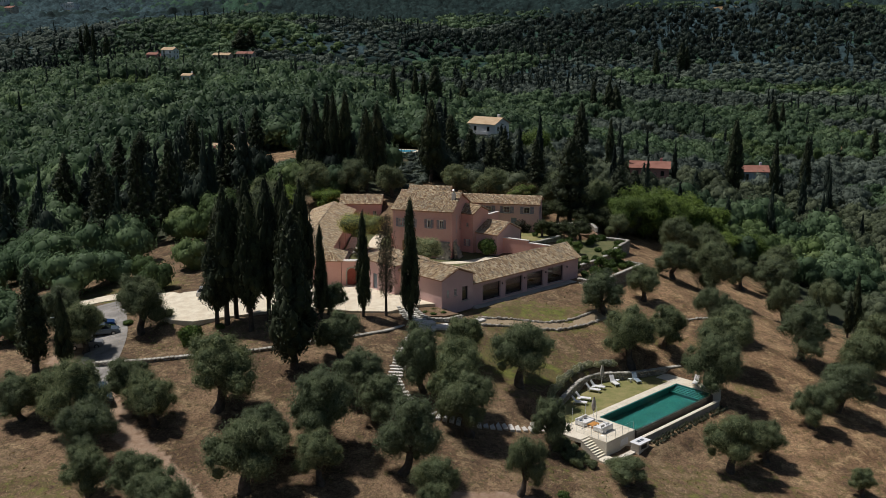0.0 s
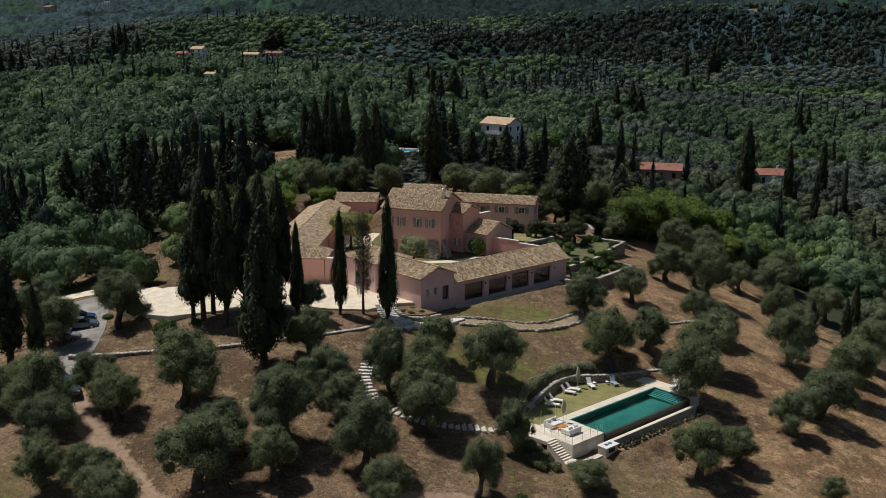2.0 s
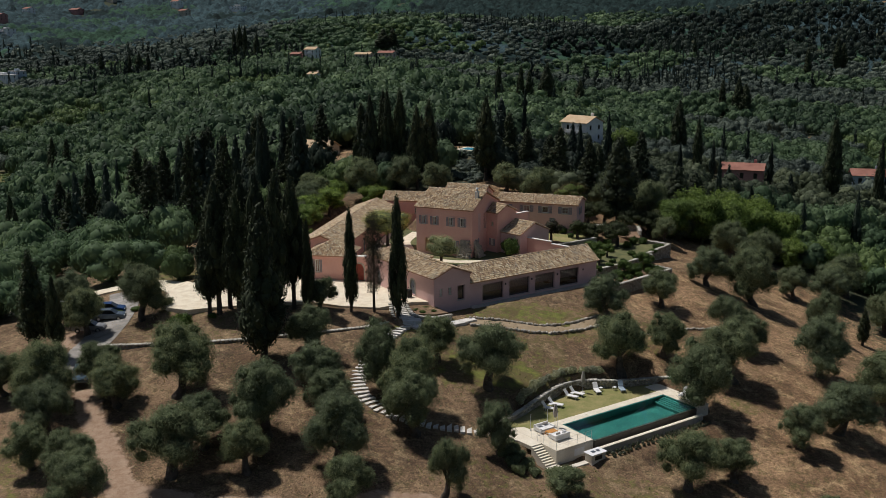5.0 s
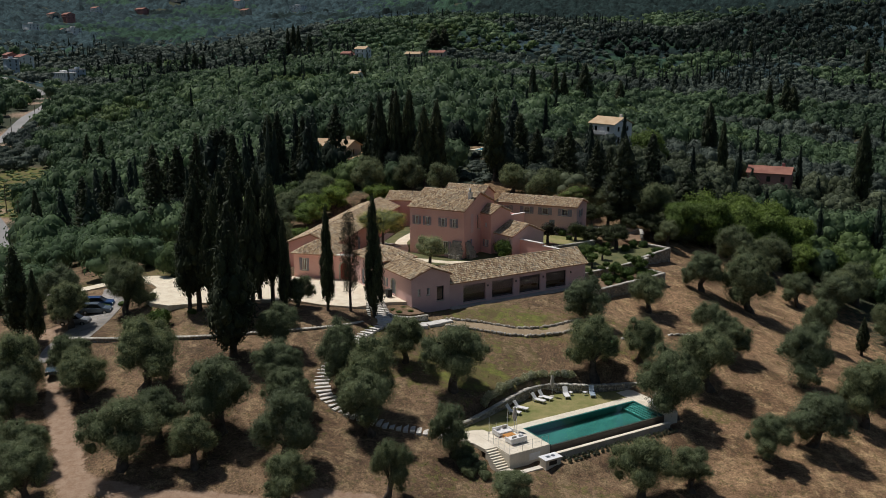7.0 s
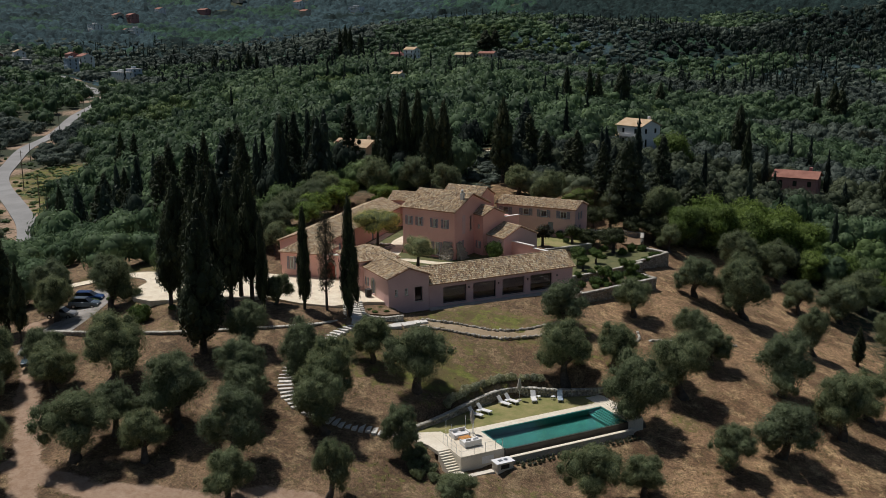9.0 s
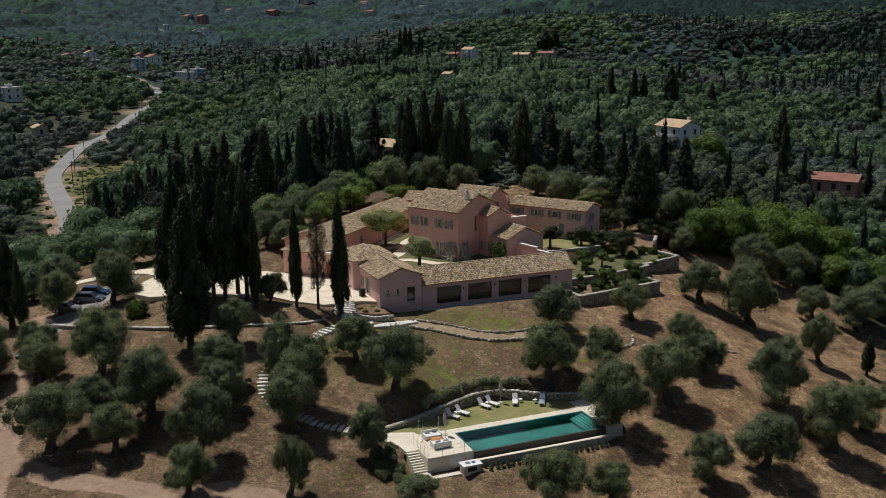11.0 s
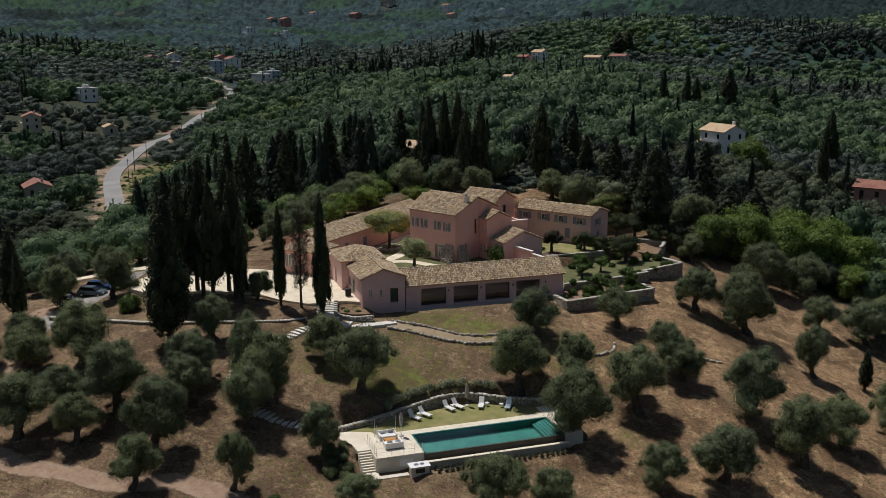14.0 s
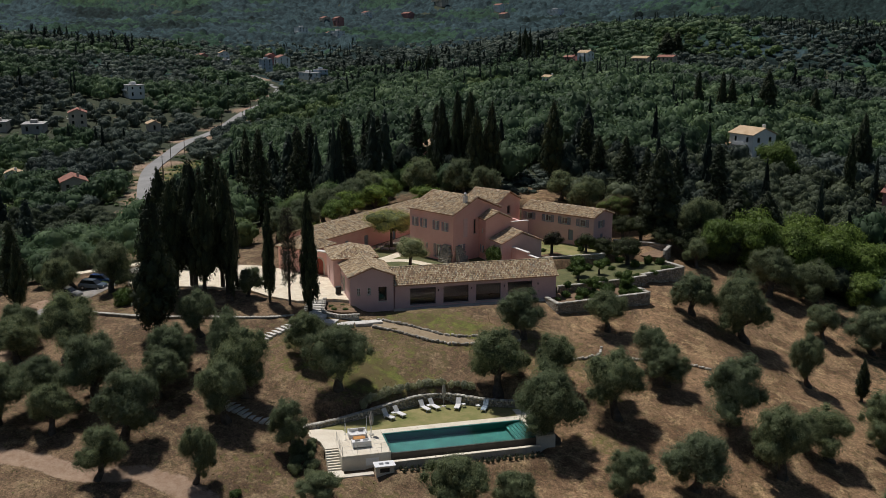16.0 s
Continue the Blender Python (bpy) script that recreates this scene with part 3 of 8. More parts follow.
def broad_meshes(seed, lobes_n=11, leaf=None, wide=3.0, tall=6.5, count=4200, size=0.12, low=0.3, inner=None):
    """Trunk, limbs and a full leafy crown."""
    rng = np.random.default_rng(seed)
    top = np.array([0, 0, tall * low])
    pieces = [tube([(0, 0, -0.6), (0.05, 0.05, tall * 0.1), top], [0.34, 0.26, 0.18], 8, rng, 0.15)]
    lobes = [(0, 0, tall * 0.68, wide * 0.55, tall * 0.24)]
    for k in range(lobes_n):
        w, far, up = k * 2.4 + rng.uniform(-0.4, 0.4), wide * rng.uniform(0.35, 0.72), rng.uniform(low + 0.08, 0.8)
        tip = np.array([far * math.cos(w), far * math.sin(w), tall * up])
        lobes.append((*tip, wide * rng.uniform(0.24, 0.4), tall * rng.uniform(0.1, 0.16)))
        if k % 3 == 0:
            pieces.append(tube([top - (0, 0, 0.2), (top + tip) / 2 + (0, 0, 0.2), tip], [0.13, 0.08, 0.03], 6, rng, 0.1))
    tv, tf = joined(pieces)
    at, out = on_lobes(rng, lobes, count, (0, 0, tall * 0.35), 0.16)
    cv, cf = sprays(rng, at, out, size, size * 0.55, 0.45)
    return np_mesh("trunk", tv, tf, BARK), np_mesh("crown", cv, cf, leaf or BROAD_LEAF), leafy_cores(rng, lobes, 0.8, inner or GREEN_CORE, seed)


def tree_thing(name, meshes, label, category, group):
    ob = thing(name, Matrix(), label, category, group)
    for nm, me in zip(("trunk", "crown", "inner_leaves"), meshes):
        p = new(nm, me)
        p.parent = ob
    return ob


class Planter:
    """Keeps the kinds of one tree, and sets copies of them on the ground."""

    def __init__(self, name, kinds, label, category, group):
        self.made = [tree_thing(name, k, label, category, group) for k in kinds]
        self.used, self.rng = [False] * len(kinds), random.Random(len(name) * 7 + len(kinds))

    def plant(self, x, y, size, tall=None, z=None, label="", which=None):
        k = self.rng.randrange(len(self.made)) if which is None else which
        z = float(ground(x, y)) if z is None else z
        turn = self.rng.uniform(0, 6.28)
        m = Matrix.LocRotScale((x, y, z), Euler((0, 0, turn)), (size, size, tall or size))
        if self.used[k]:
            ob = copy_thing(self.made[k], m)
            ob.matrix_basis = m
        else:
            ob, self.used[k] = self.made[k], True
            ob.matrix_basis = m
        if label:
            tagged(ob, label)
        return ob


olives = Planter("olive_tree", [olive_meshes(s) for s in (11, 12, 13, 14, 15, 16, 17)], "old olive tree with silvery green crown on dry soil", "olive tree", "olive grove")
LOWER_GROVE = [(-41, 92.1, 3.5), (-36.5, 87.2, 3.0), (-35.5, 81.6, 2.4), (-29.7, 80.8, 2.6), (-21, 82.3, 3.9), (-25.9, 74.8, 3.2), (-14.2, 90.4, 3.9), (-14.0, 84.2, 2.7), (-19.8, 87.6, 2.8),
               (-9.2, 95, 2.7), (-6.2, 87, 3.4), (-3, 80.8, 2.5), (-32.8, 93.9, 2.9), (-26.8, 96.5, 3.9), (-36.2, 98.0, 2.6), (-43.6, 95.6, 2.8), (0.3, 95.6, 3.1), (5.2, 85.9, 2.1), (9.2, 95.9, 2.1), (16.3, 90.9, 2.3), (-47.6, 95.3, 2.6)]
SLOPE_GROVE = [(-46.9, 112, 3.0), (-41.3, 116.4, 3.4), (-14.8, 107.5, 2.8), (-11.8, 99.8, 2.9), (-4.9, 102.7, 2.8), (-1.2, 100.2, 3.3), (-0.3, 110.8, 2.8), (6.2, 108, 3.8), (-17.9, 119.8, 1.9),
               (21.5, 119.5, 3.8), (26.7, 124.2, 2.6), (19.6, 130.2, 3.1), (26.9, 141, 2.8), (35, 134.5, 3.0), (38.0, 132.6, 2.9), (31.3, 114.3, 3.9), (35.3, 122.7, 4.0), (-52, 118, 3.2)]
EAST_GROVE = [(46.8, 128.8, 3.9), (46.8, 115.2, 3.7), (41.5, 109, 2.6), (28.6, 96.8, 3.2), (33.6, 100.2, 2.5), (42.5, 95.3, 1.6), (53.8, 124, 3.7), (57.4, 131.8, 3.3), (51.4, 150.3, 2.5), (34.1, 155, 3.2),
              (41.6, 156, 4.2), (57.5, 177, 3.2), (61, 182, 3.6), (56.3, 172.8, 3.6), (40, 178, 3.9), (50.1, 169.4, 2.8), (62, 140, 3.4), (66, 120, 3.5), (64, 165, 3.4), (47, 182, 3.6)]
for grove in (LOWER_GROVE, SLOPE_GROVE, EAST_GROVE):
    for x, y, r in grove:
        rise = {(9.2, 95.9): 1.4, (16.3, 90.9): 0.72, (5.2, 85.9): 1.5, (51.4, 150.3): 1.45, (-4.9, 102.7): 1.4, (-1.2, 100.2): 1.25}.get((x, y), random.uniform(0.92, 1.15))
        olives.plant(x, y, r / 2.78, r / 2.75 * rise)

cypresses = Planter("cypress_tree", [cypress_meshes(s, 14.0, g, b) for s, g, b in ((21, 1.15, 1.6), (22, 1.4, 1.5), (23, 1.65, 2.2), (24, 1.05, 2.2), (27, 1.55, 3.4), (28, 1.7, 3.0))], "tall dark green column-shaped cypress", "cypress", "cypresses round the villa")
for x, y, h, g, k in ((-7.3, 120.2, 16.0, 1.1, 0), (-13.3, 119.2, 13.2, 0.85, 0), (-19.9, 105.0, 17.5, 2.0, 1)):
    cypresses.plant(x, y, g, h / 14.0, which=k)
for x, y, h, g, k in ((-27, 115, 16, 1.3, 4), (-25.2, 117.5, 17.5, 1.25, 5), (-29.5, 118, 15, 1.3, 4), (-22.6, 116.5, 16, 1.15, 5), (-21.2, 119.5, 17, 1.2, 4), (-24, 121.5, 17, 1.3, 5), (-31.5, 116, 12.5, 1.2, 5), (-18.5, 117.5, 12, 0.8, 0), (-30.3, 116.3, 17, 1.45, 4), (-28.3, 119.8, 17, 1.4, 5)):
    cypresses.plant(x, y, g, h / 14.0, which=k)


def conifer_meshes(seed, height=16.0, wide=3.4):
    """A broad dark conifer: tiers of boughs that lap over one another, ragged at the edge."""
    rng = np.random.default_rng(seed)
    pieces = [tube([(0, 0, -0.6), (0, 0, 2.0), (0.1, 0, height * 0.5), (0, 0, height * 0.95)], [0.36, 0.3, 0.18, 0.02], 7, rng, 0.1)]
    lobes = []
    for k in range(96):
        h = (k + 0.5) / 96
        far = wide * min(1, (h / 0.16 + 0.25) ** 0.6) * (1 - h) ** 0.75 * rng.uniform(0.25, 1)
        lobes.append((far * math.cos(2.4 * k), far * math.sin(2.4 * k), 1.8 + h * (height - 2.2), rng.uniform(0.5, 0.95) * (1.1 - 0.6 * h), rng.uniform(0.45, 0.8)))
    at, out = on_lobes(rng, lobes, 6500, None, 0.18)
    cv, cf = joined([sprays(rng, at, out, 0.17, 0.06, 0.7, -0.3), *[tube([(x, y, z + rz * 0.72 * g) for g in (-0.95, -0.3, 0.5, 0.97)], [rx * 0.72 * math.sqrt(1 - g * g) for g in (-0.95, -0.3, 0.5, 0.97)], 6, rng, 0.1) for x, y, z, rx, rz in lobes]])
    tv, tf = joined(pieces)
    return np_mesh("trunk", tv, tf, BARK), np_mesh("crown", cv, cf, CYPRESS_LEAF)


conifers = Planter("conifer_tree", [conifer_meshes(s) for s in (61, 62, 63)], "broad dark evergreen conifer with ragged boughs", "conifer", "dark conifers beyond the forecourt")
for x, y, w, h in ((-60.3, 157.3, 3.6, 17), (-58.7, 169.7, 3.4, 19), (-55.4, 178, 3.6, 17), (-44.9, 207.3, 4, 16), (-80.6, 174.7, 2.4, 10), (-88.6, 210, 3.0, 14), (-85.4, 172.2, 3.4, 13), (-103.6, 198, 3.6, 15), (-79.6, 189, 4.0, 18), (-70, 182, 3.5, 17),
                   (-66, 195, 3.6, 18), (-54, 192, 3.6, 18), (-74, 205, 3.6, 17), (-60, 210, 3.6, 17), (-48, 196, 3.2, 16), (-92, 190, 3.2, 15), (-144.8, 261, 3.2, 16), (-141, 262.5, 3, 15), (-64, 188, 3.6, 18), (14, 192, 3.4, 13), (8, 197, 3.6, 13), (24, 203, 3.8, 15), (-3, 204, 3.6, 13)):
    conifers.plant(x, y, w * (1.18 if -82 < x < -60 else 1.0) / 3.4, h / 16.0)


def thin_cypress(seed, height=12.5):
    """A sparse old cypress: bare limbs show between brownish tufts."""
    rng = np.random.default_rng(seed)
    pieces = [tube([(0, 0, -0.6), (0.05, 0, 2.5), (-0.05, 0.05, height * 0.6), (0, 0, height * 0.97)], [0.2, 0.16, 0.09, 0.02], 7, rng, 0.1)]
    lobes = []
    for k in range(46):
        h = 2.6 + (height - 3.0) * (k + 0.5) / 46
        far = 1.25 * min(1, (height - h) / 3.5 + 0.2) * rng.uniform(0.45, 1)
        tip = np.array([far * math.cos(2.4 * k), far * math.sin(2.4 * k), h + 0.7])
        pieces.append(tube([(0, 0, h - 0.5), tip * (0.6, 0.6, 1) - (0, 0, 0.4), tip], [0.05, 0.035, 0.012], 5, rng, 0.1))
        lobes.append((*(tip * (0.85, 0.85, 1)), 0.38, rng.uniform(0.5, 0.85)))
    at, out = on_lobes(rng, lobes, 6000, None, 0.3)
    cv, cf = sprays(rng, at, out, 0.13, 0.045, 0.8, -0.6)
    tv, tf = joined(pieces)
    return np_mesh("trunk", tv, tf, BARK), np_mesh("crown", cv, cf, THIN_LEAF)


thin = Planter("cypress_tree", [thin_cypress(26)], "sparse brownish cypress with bare limbs showing", "cypress", "cypresses round the villa")
thin.plant(-10.4, 119.9, 1.0, 1.0)


# ---- woods, road and houses in the distance ----
def inside(x, y, poly):
    hit = np.zeros(np.shape(x), bool)
    for (ax, ay), (bx, by) in zip(poly, poly[1:] + poly[:1]):
        cross = (ay > y) != (by > y)
        hit ^= cross & (x < (bx - ax) * (y - ay) / (by - ay + 1e-12) + ax)
    return hit


SPUR = [(-60, 250), (-102, 332), (-133, 470), (-209, 693), (-245, 890), (-190, 1060)]
ESTATE = [(-60, 40), (-57, 100), (-54, 126), (-37, 138), (-37, 184), (-12, 190), (18, 190), (33, 176), (36, 187), (50, 190), (72, 186), (74, 40)]
SPARSE = [(-110, 90), (-57, 100), (-54, 126), (-37, 138), (-37, 170), (-62, 168), (-85, 150)]
DARK_WOOD = [(-100, 172), (-62, 170), (-40, 186), (-44, 222), (-70, 236), (-112, 226)]
BACK_WOOD = [(-36, 188), (24, 196), (34, 232), (0, 238), (-34, 214)]
BRIGHT_WOOD = [(36, 189), (52, 192), (74, 189), (80, 212), (44, 216), (32, 204)]
MEADOWS = [(-180, 275, 17), (-195, 293, 13), (-166, 255, 10), (-14, 225, 9), (-14, 236, 7), (6, 297, 6), (51, 262, 8), (50, 252, 6), (90, 300, 8), (89, 290, 6)] + [(x, y, r * 0.95) for x, y, r in DRY_FIELDS[:-2]]
FAR_HOMES = [(-61, 243), (-53, 238), (-360, 410), (-319, 337), (-314, 309), (-325, 299), (-293, 360), (-195, 233), (-227, 234), (-484, 668), (-533, 748), (-434, 660), (-454, 682), (-726, 1016), (-684, 1036), (-780, 1166), (-579, 717), (-579, 688),
             (-858, 1349), (-790, 1465), (-800, 1381), (-670, 1449), (-634, 1397), (-205, 690), (-178, 734), (-167, 759), (-130, 463), (-216, 688), (-563, 1429)]


def scatter(r0, r1, space, seed, jitter=0.42):
    """Places over the wedge of land that lies ahead, roughly evenly spaced."""
    rng = np.random.default_rng(seed)
    out = []
    r = r0
    while r < r1:
        s = space * (1 + (0.25 if r0 < 400 else 0.35) * (r - r0) / (r1 - r0))
        w = np.arange(radians(-60), radians(29), s / r)
        out.append(np.stack([r + rng.uniform(-jitter, jitter, len(w)) * s, w + rng.uniform(-jitter, jitter, len(w)) * s / r], 1))
        r += s * 0.9 * rng.uniform(0.9, 1.1)
    p = np.concatenate(out)
    return 30 + p[:, 0] * np.sin(p[:, 1]), 8 + p[:, 0] * np.cos(p[:, 1]), rng


def clear_of(x, y):
    ok = ~inside(x, y, ESTATE) & (stretch(x, y, ROAD) > 8.0)
    for cx, cy, r in MEADOWS:
        ok &= np.hypot(x - cx, y - cy) > r
    for cx, cy in FAR_HOMES:
        ok &= np.hypot(x - cx, y - cy) > 8
        away = np.hypot(cx - 30, cy - 8)
        ux, uy = (30 - cx) / away, (8 - cy) / away
        along, off = (x - cx) * ux + (y - cy) * uy, np.abs(-(x - cx) * uy + (y - cy) * ux)
        ok &= ~((along > 0) & (along < (20 if away < 400 else 34)) & (off < (6 if away < 400 else 9)))
    # the open view to the neighbour's pool
    ok &= ~((y > 186) & (y < 224) & (np.abs(x - (1 - 15 * (y + 2) / 228)) < 4.2))
    # open ground before the cottage on the spur
    for cx, cy in FAR_HOMES[:2]:
        for ex, ey in ((36, 6), (66, 18)):
            away = math.hypot(ex - cx, ey - cy)
            ux, uy = (ex - cx) / away, (ey - cy) / away
            along, off = (x - cx) * ux + (y - cy) * uy, np.abs(-(x - cx) * uy + (y - cy) * ux)
            ok &= ~((along > 0) & (along < 34) & (off < 5))
    return ok


def lumps(rng, lobes, n, scale, rough=0.15):
    """Dense insides of lobes."""
    q = np.array([-0.95, -0.3, 0.45, 0.97])
    return [tube([(x, y, z + rz * scale * h) for h in q], rx * scale * np.sqrt(1 - q * q), n, rng, rough) for x, y, z, rx, rz in lobes]


def crown_template(rng, quads, kind):
    """A tree's crown, about 1 in radius and 1 high (a cypress 8 high): tufts over a dense inside."""
    if kind == "cypress":
        boughs = max(7, int(quads / 12))
        lobes = []
        for k in range(boughs):
            h = (k + 0.5) / boughs
            p = max(0.08, min((h / 0.16) ** 0.6, ((1 - h) / 0.68) ** 0.8))
            far = p * rng.uniform(0.15, 0.6)
            lobes.append((far * math.cos(2.4 * k), far * math.sin(2.4 * k), 0.5 + h * 6.9, 0.2 + 0.3 * p, rng.uniform(0.8, 1.4)))
        at, out = on_lobes(rng, lobes, quads, None, 0.14)
        normal = unit(out + 0.5 * rng.normal(size=(len(at), 3)))
        axis = np.tile((0.0, 0.0, 1.0), (len(at), 1)) + 0.35 * rng.normal(size=(len(at), 3))
        axis = unit(axis - (axis * normal).sum(1, keepdims=True) * normal)
        side = np.cross(normal, axis)
        grow = (300 / quads) ** 0.4
        l, wd = rng.uniform(0.14, 0.34, (len(at), 1)) * grow, rng.uniform(0.05, 0.11, (len(at), 1)) * grow
        cards = np.stack([at - axis * l - side * wd, at - axis * l * 0.6 + side * wd, at + axis * l * 1.4], 1).reshape(-1, 3)
        return joined([(cards, np.arange(3 * len(at)).reshape(-1, 3)), *lumps(rng, lobes, 5, 0.72)])
    count = 1 if quads < 40 else 2 if quads < 100 else 3 if quads < 200 else 5 if quads < 300 else 8
    lobes = [(0, 0, 0.5, 0.72, 0.42)]
    for k in range(count):
        w, up = 2.4 * k + rng.uniform(-0.4, 0.4), (k + 0.5) / count
        far = rng.uniform(0.4, 0.62) * math.sqrt(max(0.12, 1 - (1.2 * up - 0.3) ** 2))
        lobes.append((far * math.cos(w), far * math.sin(w), 0.34 + 0.42 * up + rng.uniform(-0.06, 0.06), rng.uniform(0.36, 0.52), rng.uniform(0.22, 0.32)))
    at, out = on_lobes(rng, lobes, quads, (0, 0, 0.3), 0.12)
    grow = (150 / quads) ** 0.45
    pieces = [sprays(rng, at, out, 0.1 * grow, 0.07 * grow, 0.3), *lumps(rng, lobes, 5 if quads < 200 else 7, 0.86, 0.06)]
    if quads > 200:
        pieces.append(tube([(0, 0, -0.1), (0.04, 0, 0.2), (0, 0.03, 0.5)], [0.1, 0.07, 0.05], 6, rng, 0.15))
    return joined(pieces)


def woodland(name, label, x, y, size, tall, template_n, quads, kind, material, seed):
    """One mesh of many crowns set on the land."""
    rng = np.random.default_rng(seed)
    made = [crown_template(rng, quads, kind) for _ in range(template_n)]
    pick = rng.integers(0, template_n, len(x))
    turn = rng.uniform(0, 6.283, len(x))
    z = ground(x, y) - 0.25
    vs, fs, tone, at = [], [], [], 0
    for k in range(template_n):
        v, f = made[k]
        who = np.nonzero(pick == k)[0]
        c, s = np.cos(turn[who])[:, None], np.sin(turn[who])[:, None]
        sz, tl = size[who][:, None], tall[who][:, None]
        vv = np.stack([(v[None, :, 0] * c - v[None, :, 1] * s) * sz + x[who][:, None], (v[None, :, 0] * s + v[None, :, 1] * c) * sz + y[who][:, None],
                       np.maximum(v[None, :, 2], -0.05) * tl + z[who][:, None]], -1)
        vs.append(vv.reshape(-1, 3))
        tone.append(np.repeat(rng.uniform(0, 1, len(who)), len(v)))
        fs.append((f[None] + (np.arange(len(who)) * len(v))[:, None, None]).reshape(-1, 3) + at)
        at += len(who) * len(v)
    me = np_mesh(name, np.concatenate(vs), np.concatenate(fs), material)
    me.polygons.foreach_set("use_smooth", np.ones(len(me.polygons), bool))
    tone = np.concatenate(tone)
    ca = me.color_attributes.new("tone", "FLOAT_COLOR", "POINT")
    ca.data.foreach_set("color", np.stack([tone, tone, tone, np.ones_like(tone)], 1).astype(np.float32).ravel())
    return tagged(new(name, me), label, "woods", kind="stuff")


# olive, green and dark carry extra blue: distance haze put into leaf colour
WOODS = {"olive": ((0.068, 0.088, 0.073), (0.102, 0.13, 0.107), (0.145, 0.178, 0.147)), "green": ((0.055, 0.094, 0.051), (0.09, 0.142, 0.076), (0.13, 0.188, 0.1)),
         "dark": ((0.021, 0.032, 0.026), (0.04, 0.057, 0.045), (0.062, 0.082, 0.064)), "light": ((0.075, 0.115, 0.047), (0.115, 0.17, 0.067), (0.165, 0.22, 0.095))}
# olives of the near rings, without the haze blue
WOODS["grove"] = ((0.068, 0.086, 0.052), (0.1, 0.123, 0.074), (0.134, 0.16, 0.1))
CYPRESS_BELT = [(-163, 914), (-100, 878), (-30, 866), (46, 577), (99, 719), (93, 912), (-11, 991), (-117, 1150)]
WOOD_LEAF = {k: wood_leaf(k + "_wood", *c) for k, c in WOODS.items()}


for ring, (r0, r1, space, quads) in enumerate(((105, 195, 5.2, 700), (195, 275, 5.2, 340), (275, 445, 5.7, 150), (445, 665, 6.2, 76), (655, 1130, 7.4, 30))):
    x, y, rng = scatter(r0, r1, space, 40 + ring)
    keep = clear_of(x, y) & ~(inside(x, y, SPARSE) & (rng.uniform(0, 1, len(x)) < 0.6))
    d = np.hypot(x - 30, y - 8)
    patch, patch2, u = rolling(x, y, 55 + 30 * max(ring - 1, 0), 11 + max(ring - 1, 0)), rolling(x, y, 26 + 40 * max(ring - 1, 0), 17), rng.uniform(0, 1, len(x))
    # bare gaps in the scrub
    keep &= ~((patch2 > 0.7) & (u < 0.3))
    dark, back, bright = inside(x, y, DARK_WOOD), inside(x, y, BACK_WOOD), inside(x, y, BRIGHT_WOOD)
    centre = np.exp(-(((x + 85 + 0.25 * (y - 300)) / 85) ** 2 + ((y - 320) / 130) ** 2))
    spur = np.exp(-(stretch(x, y, SPUR) / 60) ** 2)
    cyp = (u < 0.022) | (dark & (u < 0.28)) | (back & (u < 0.12)) | ((patch > 0.5) & (patch2 < 0.1) & (u < 0.22) & (centre < 0.3)) | ((d > 560) & (x > -40) & (patch > 0.2) & (u < 0.22)) | (inside(x, y, CYPRESS_BELT) & (u < 0.3))
    oak = ~cyp & ((back & (rng.uniform(0, 1, len(x)) < 0.6)) | (dark & (u > 0.8)) | ((d > 850) & (patch > 0.15) & (x > -150)))
    pine = ~cyp & ~oak & (((dark | (back & (x < -4))) & (rng.uniform(0, 1, len(x)) < 0.3)) | ((patch < -0.6) & (centre < 0.25) & (u > 0.8)))
    green = ~cyp & ~oak & ~pine & (bright | (rolling(x, y, 70, 23) + 1.9 * centre + 1.1 * spur > 0.22))
    light = ~cyp & ~oak & ~pine & (bright | (green & (rolling(x, y, 38, 29) > 0.42)))
    green &= ~light
    olive = ~cyp & ~oak & ~pine & ~green & ~light
    grow = (1.0, 1.0, 1.05, 1.05, 1.0)[ring] * (1 + 0.35 * ease(700, 1350, d))
    for nm, m, kind, mat_, lo, hi, flat, text in (
            ("olive_woods", olive, "round", "olive", 2.6, 4.1, 1.35, "grey-green olive groves covering the hillside"),
            ("green_woods", green, "round", "green", 3.0, 5.2, 1.45, "dense green broadleaf woods on the hillside"),
            ("bright_woods", light, "round", "light", 2.2, 4.0, 1.5, "bright green shrubs and young trees"),
            ("oak_woods", oak, "round", "dark", 2.3, 3.9, 2.1, "dark evergreen oaks on the hillside"),
            ("pine_woods", pine, "cypress", "dark", 2.4, 3.9, 0, "dark evergreen trees on the hillside"),
            ("cypress_woods", cyp, "cypress", "dark", 0.95, 1.6, 0, "dark cypresses standing in the woods")):
        k = keep & m
        n = int(k.sum())
        if n < 3:
            continue
        s = rng.uniform(lo, hi, n) * grow[k]
        t_ = s * flat * rng.uniform(0.85, 1.25, n) if flat else rng.uniform(0.85, 2.1, n) * np.where(dark[k] | back[k], 1.05, 0.9)
        s = np.where((back[k] | dark[k]) & (nm == "cypress_woods"), s * rng.uniform(1.0, 1.7, n), s)
        if nm == "oak_woods":
            t_ = np.where(back[k] & (x[k] > -2), np.minimum(t_, 5.2), t_)
        if ring == 4 and flat:
            s, t_ = s * rng.uniform(0.95, 1.5, n), t_ * rng.uniform(0.8, 1.2, n)
        if nm == "green_woods":
            s, t_ = s * (1 + 0.6 * centre[k]), t_ * (1 + 0.7 * centre[k])
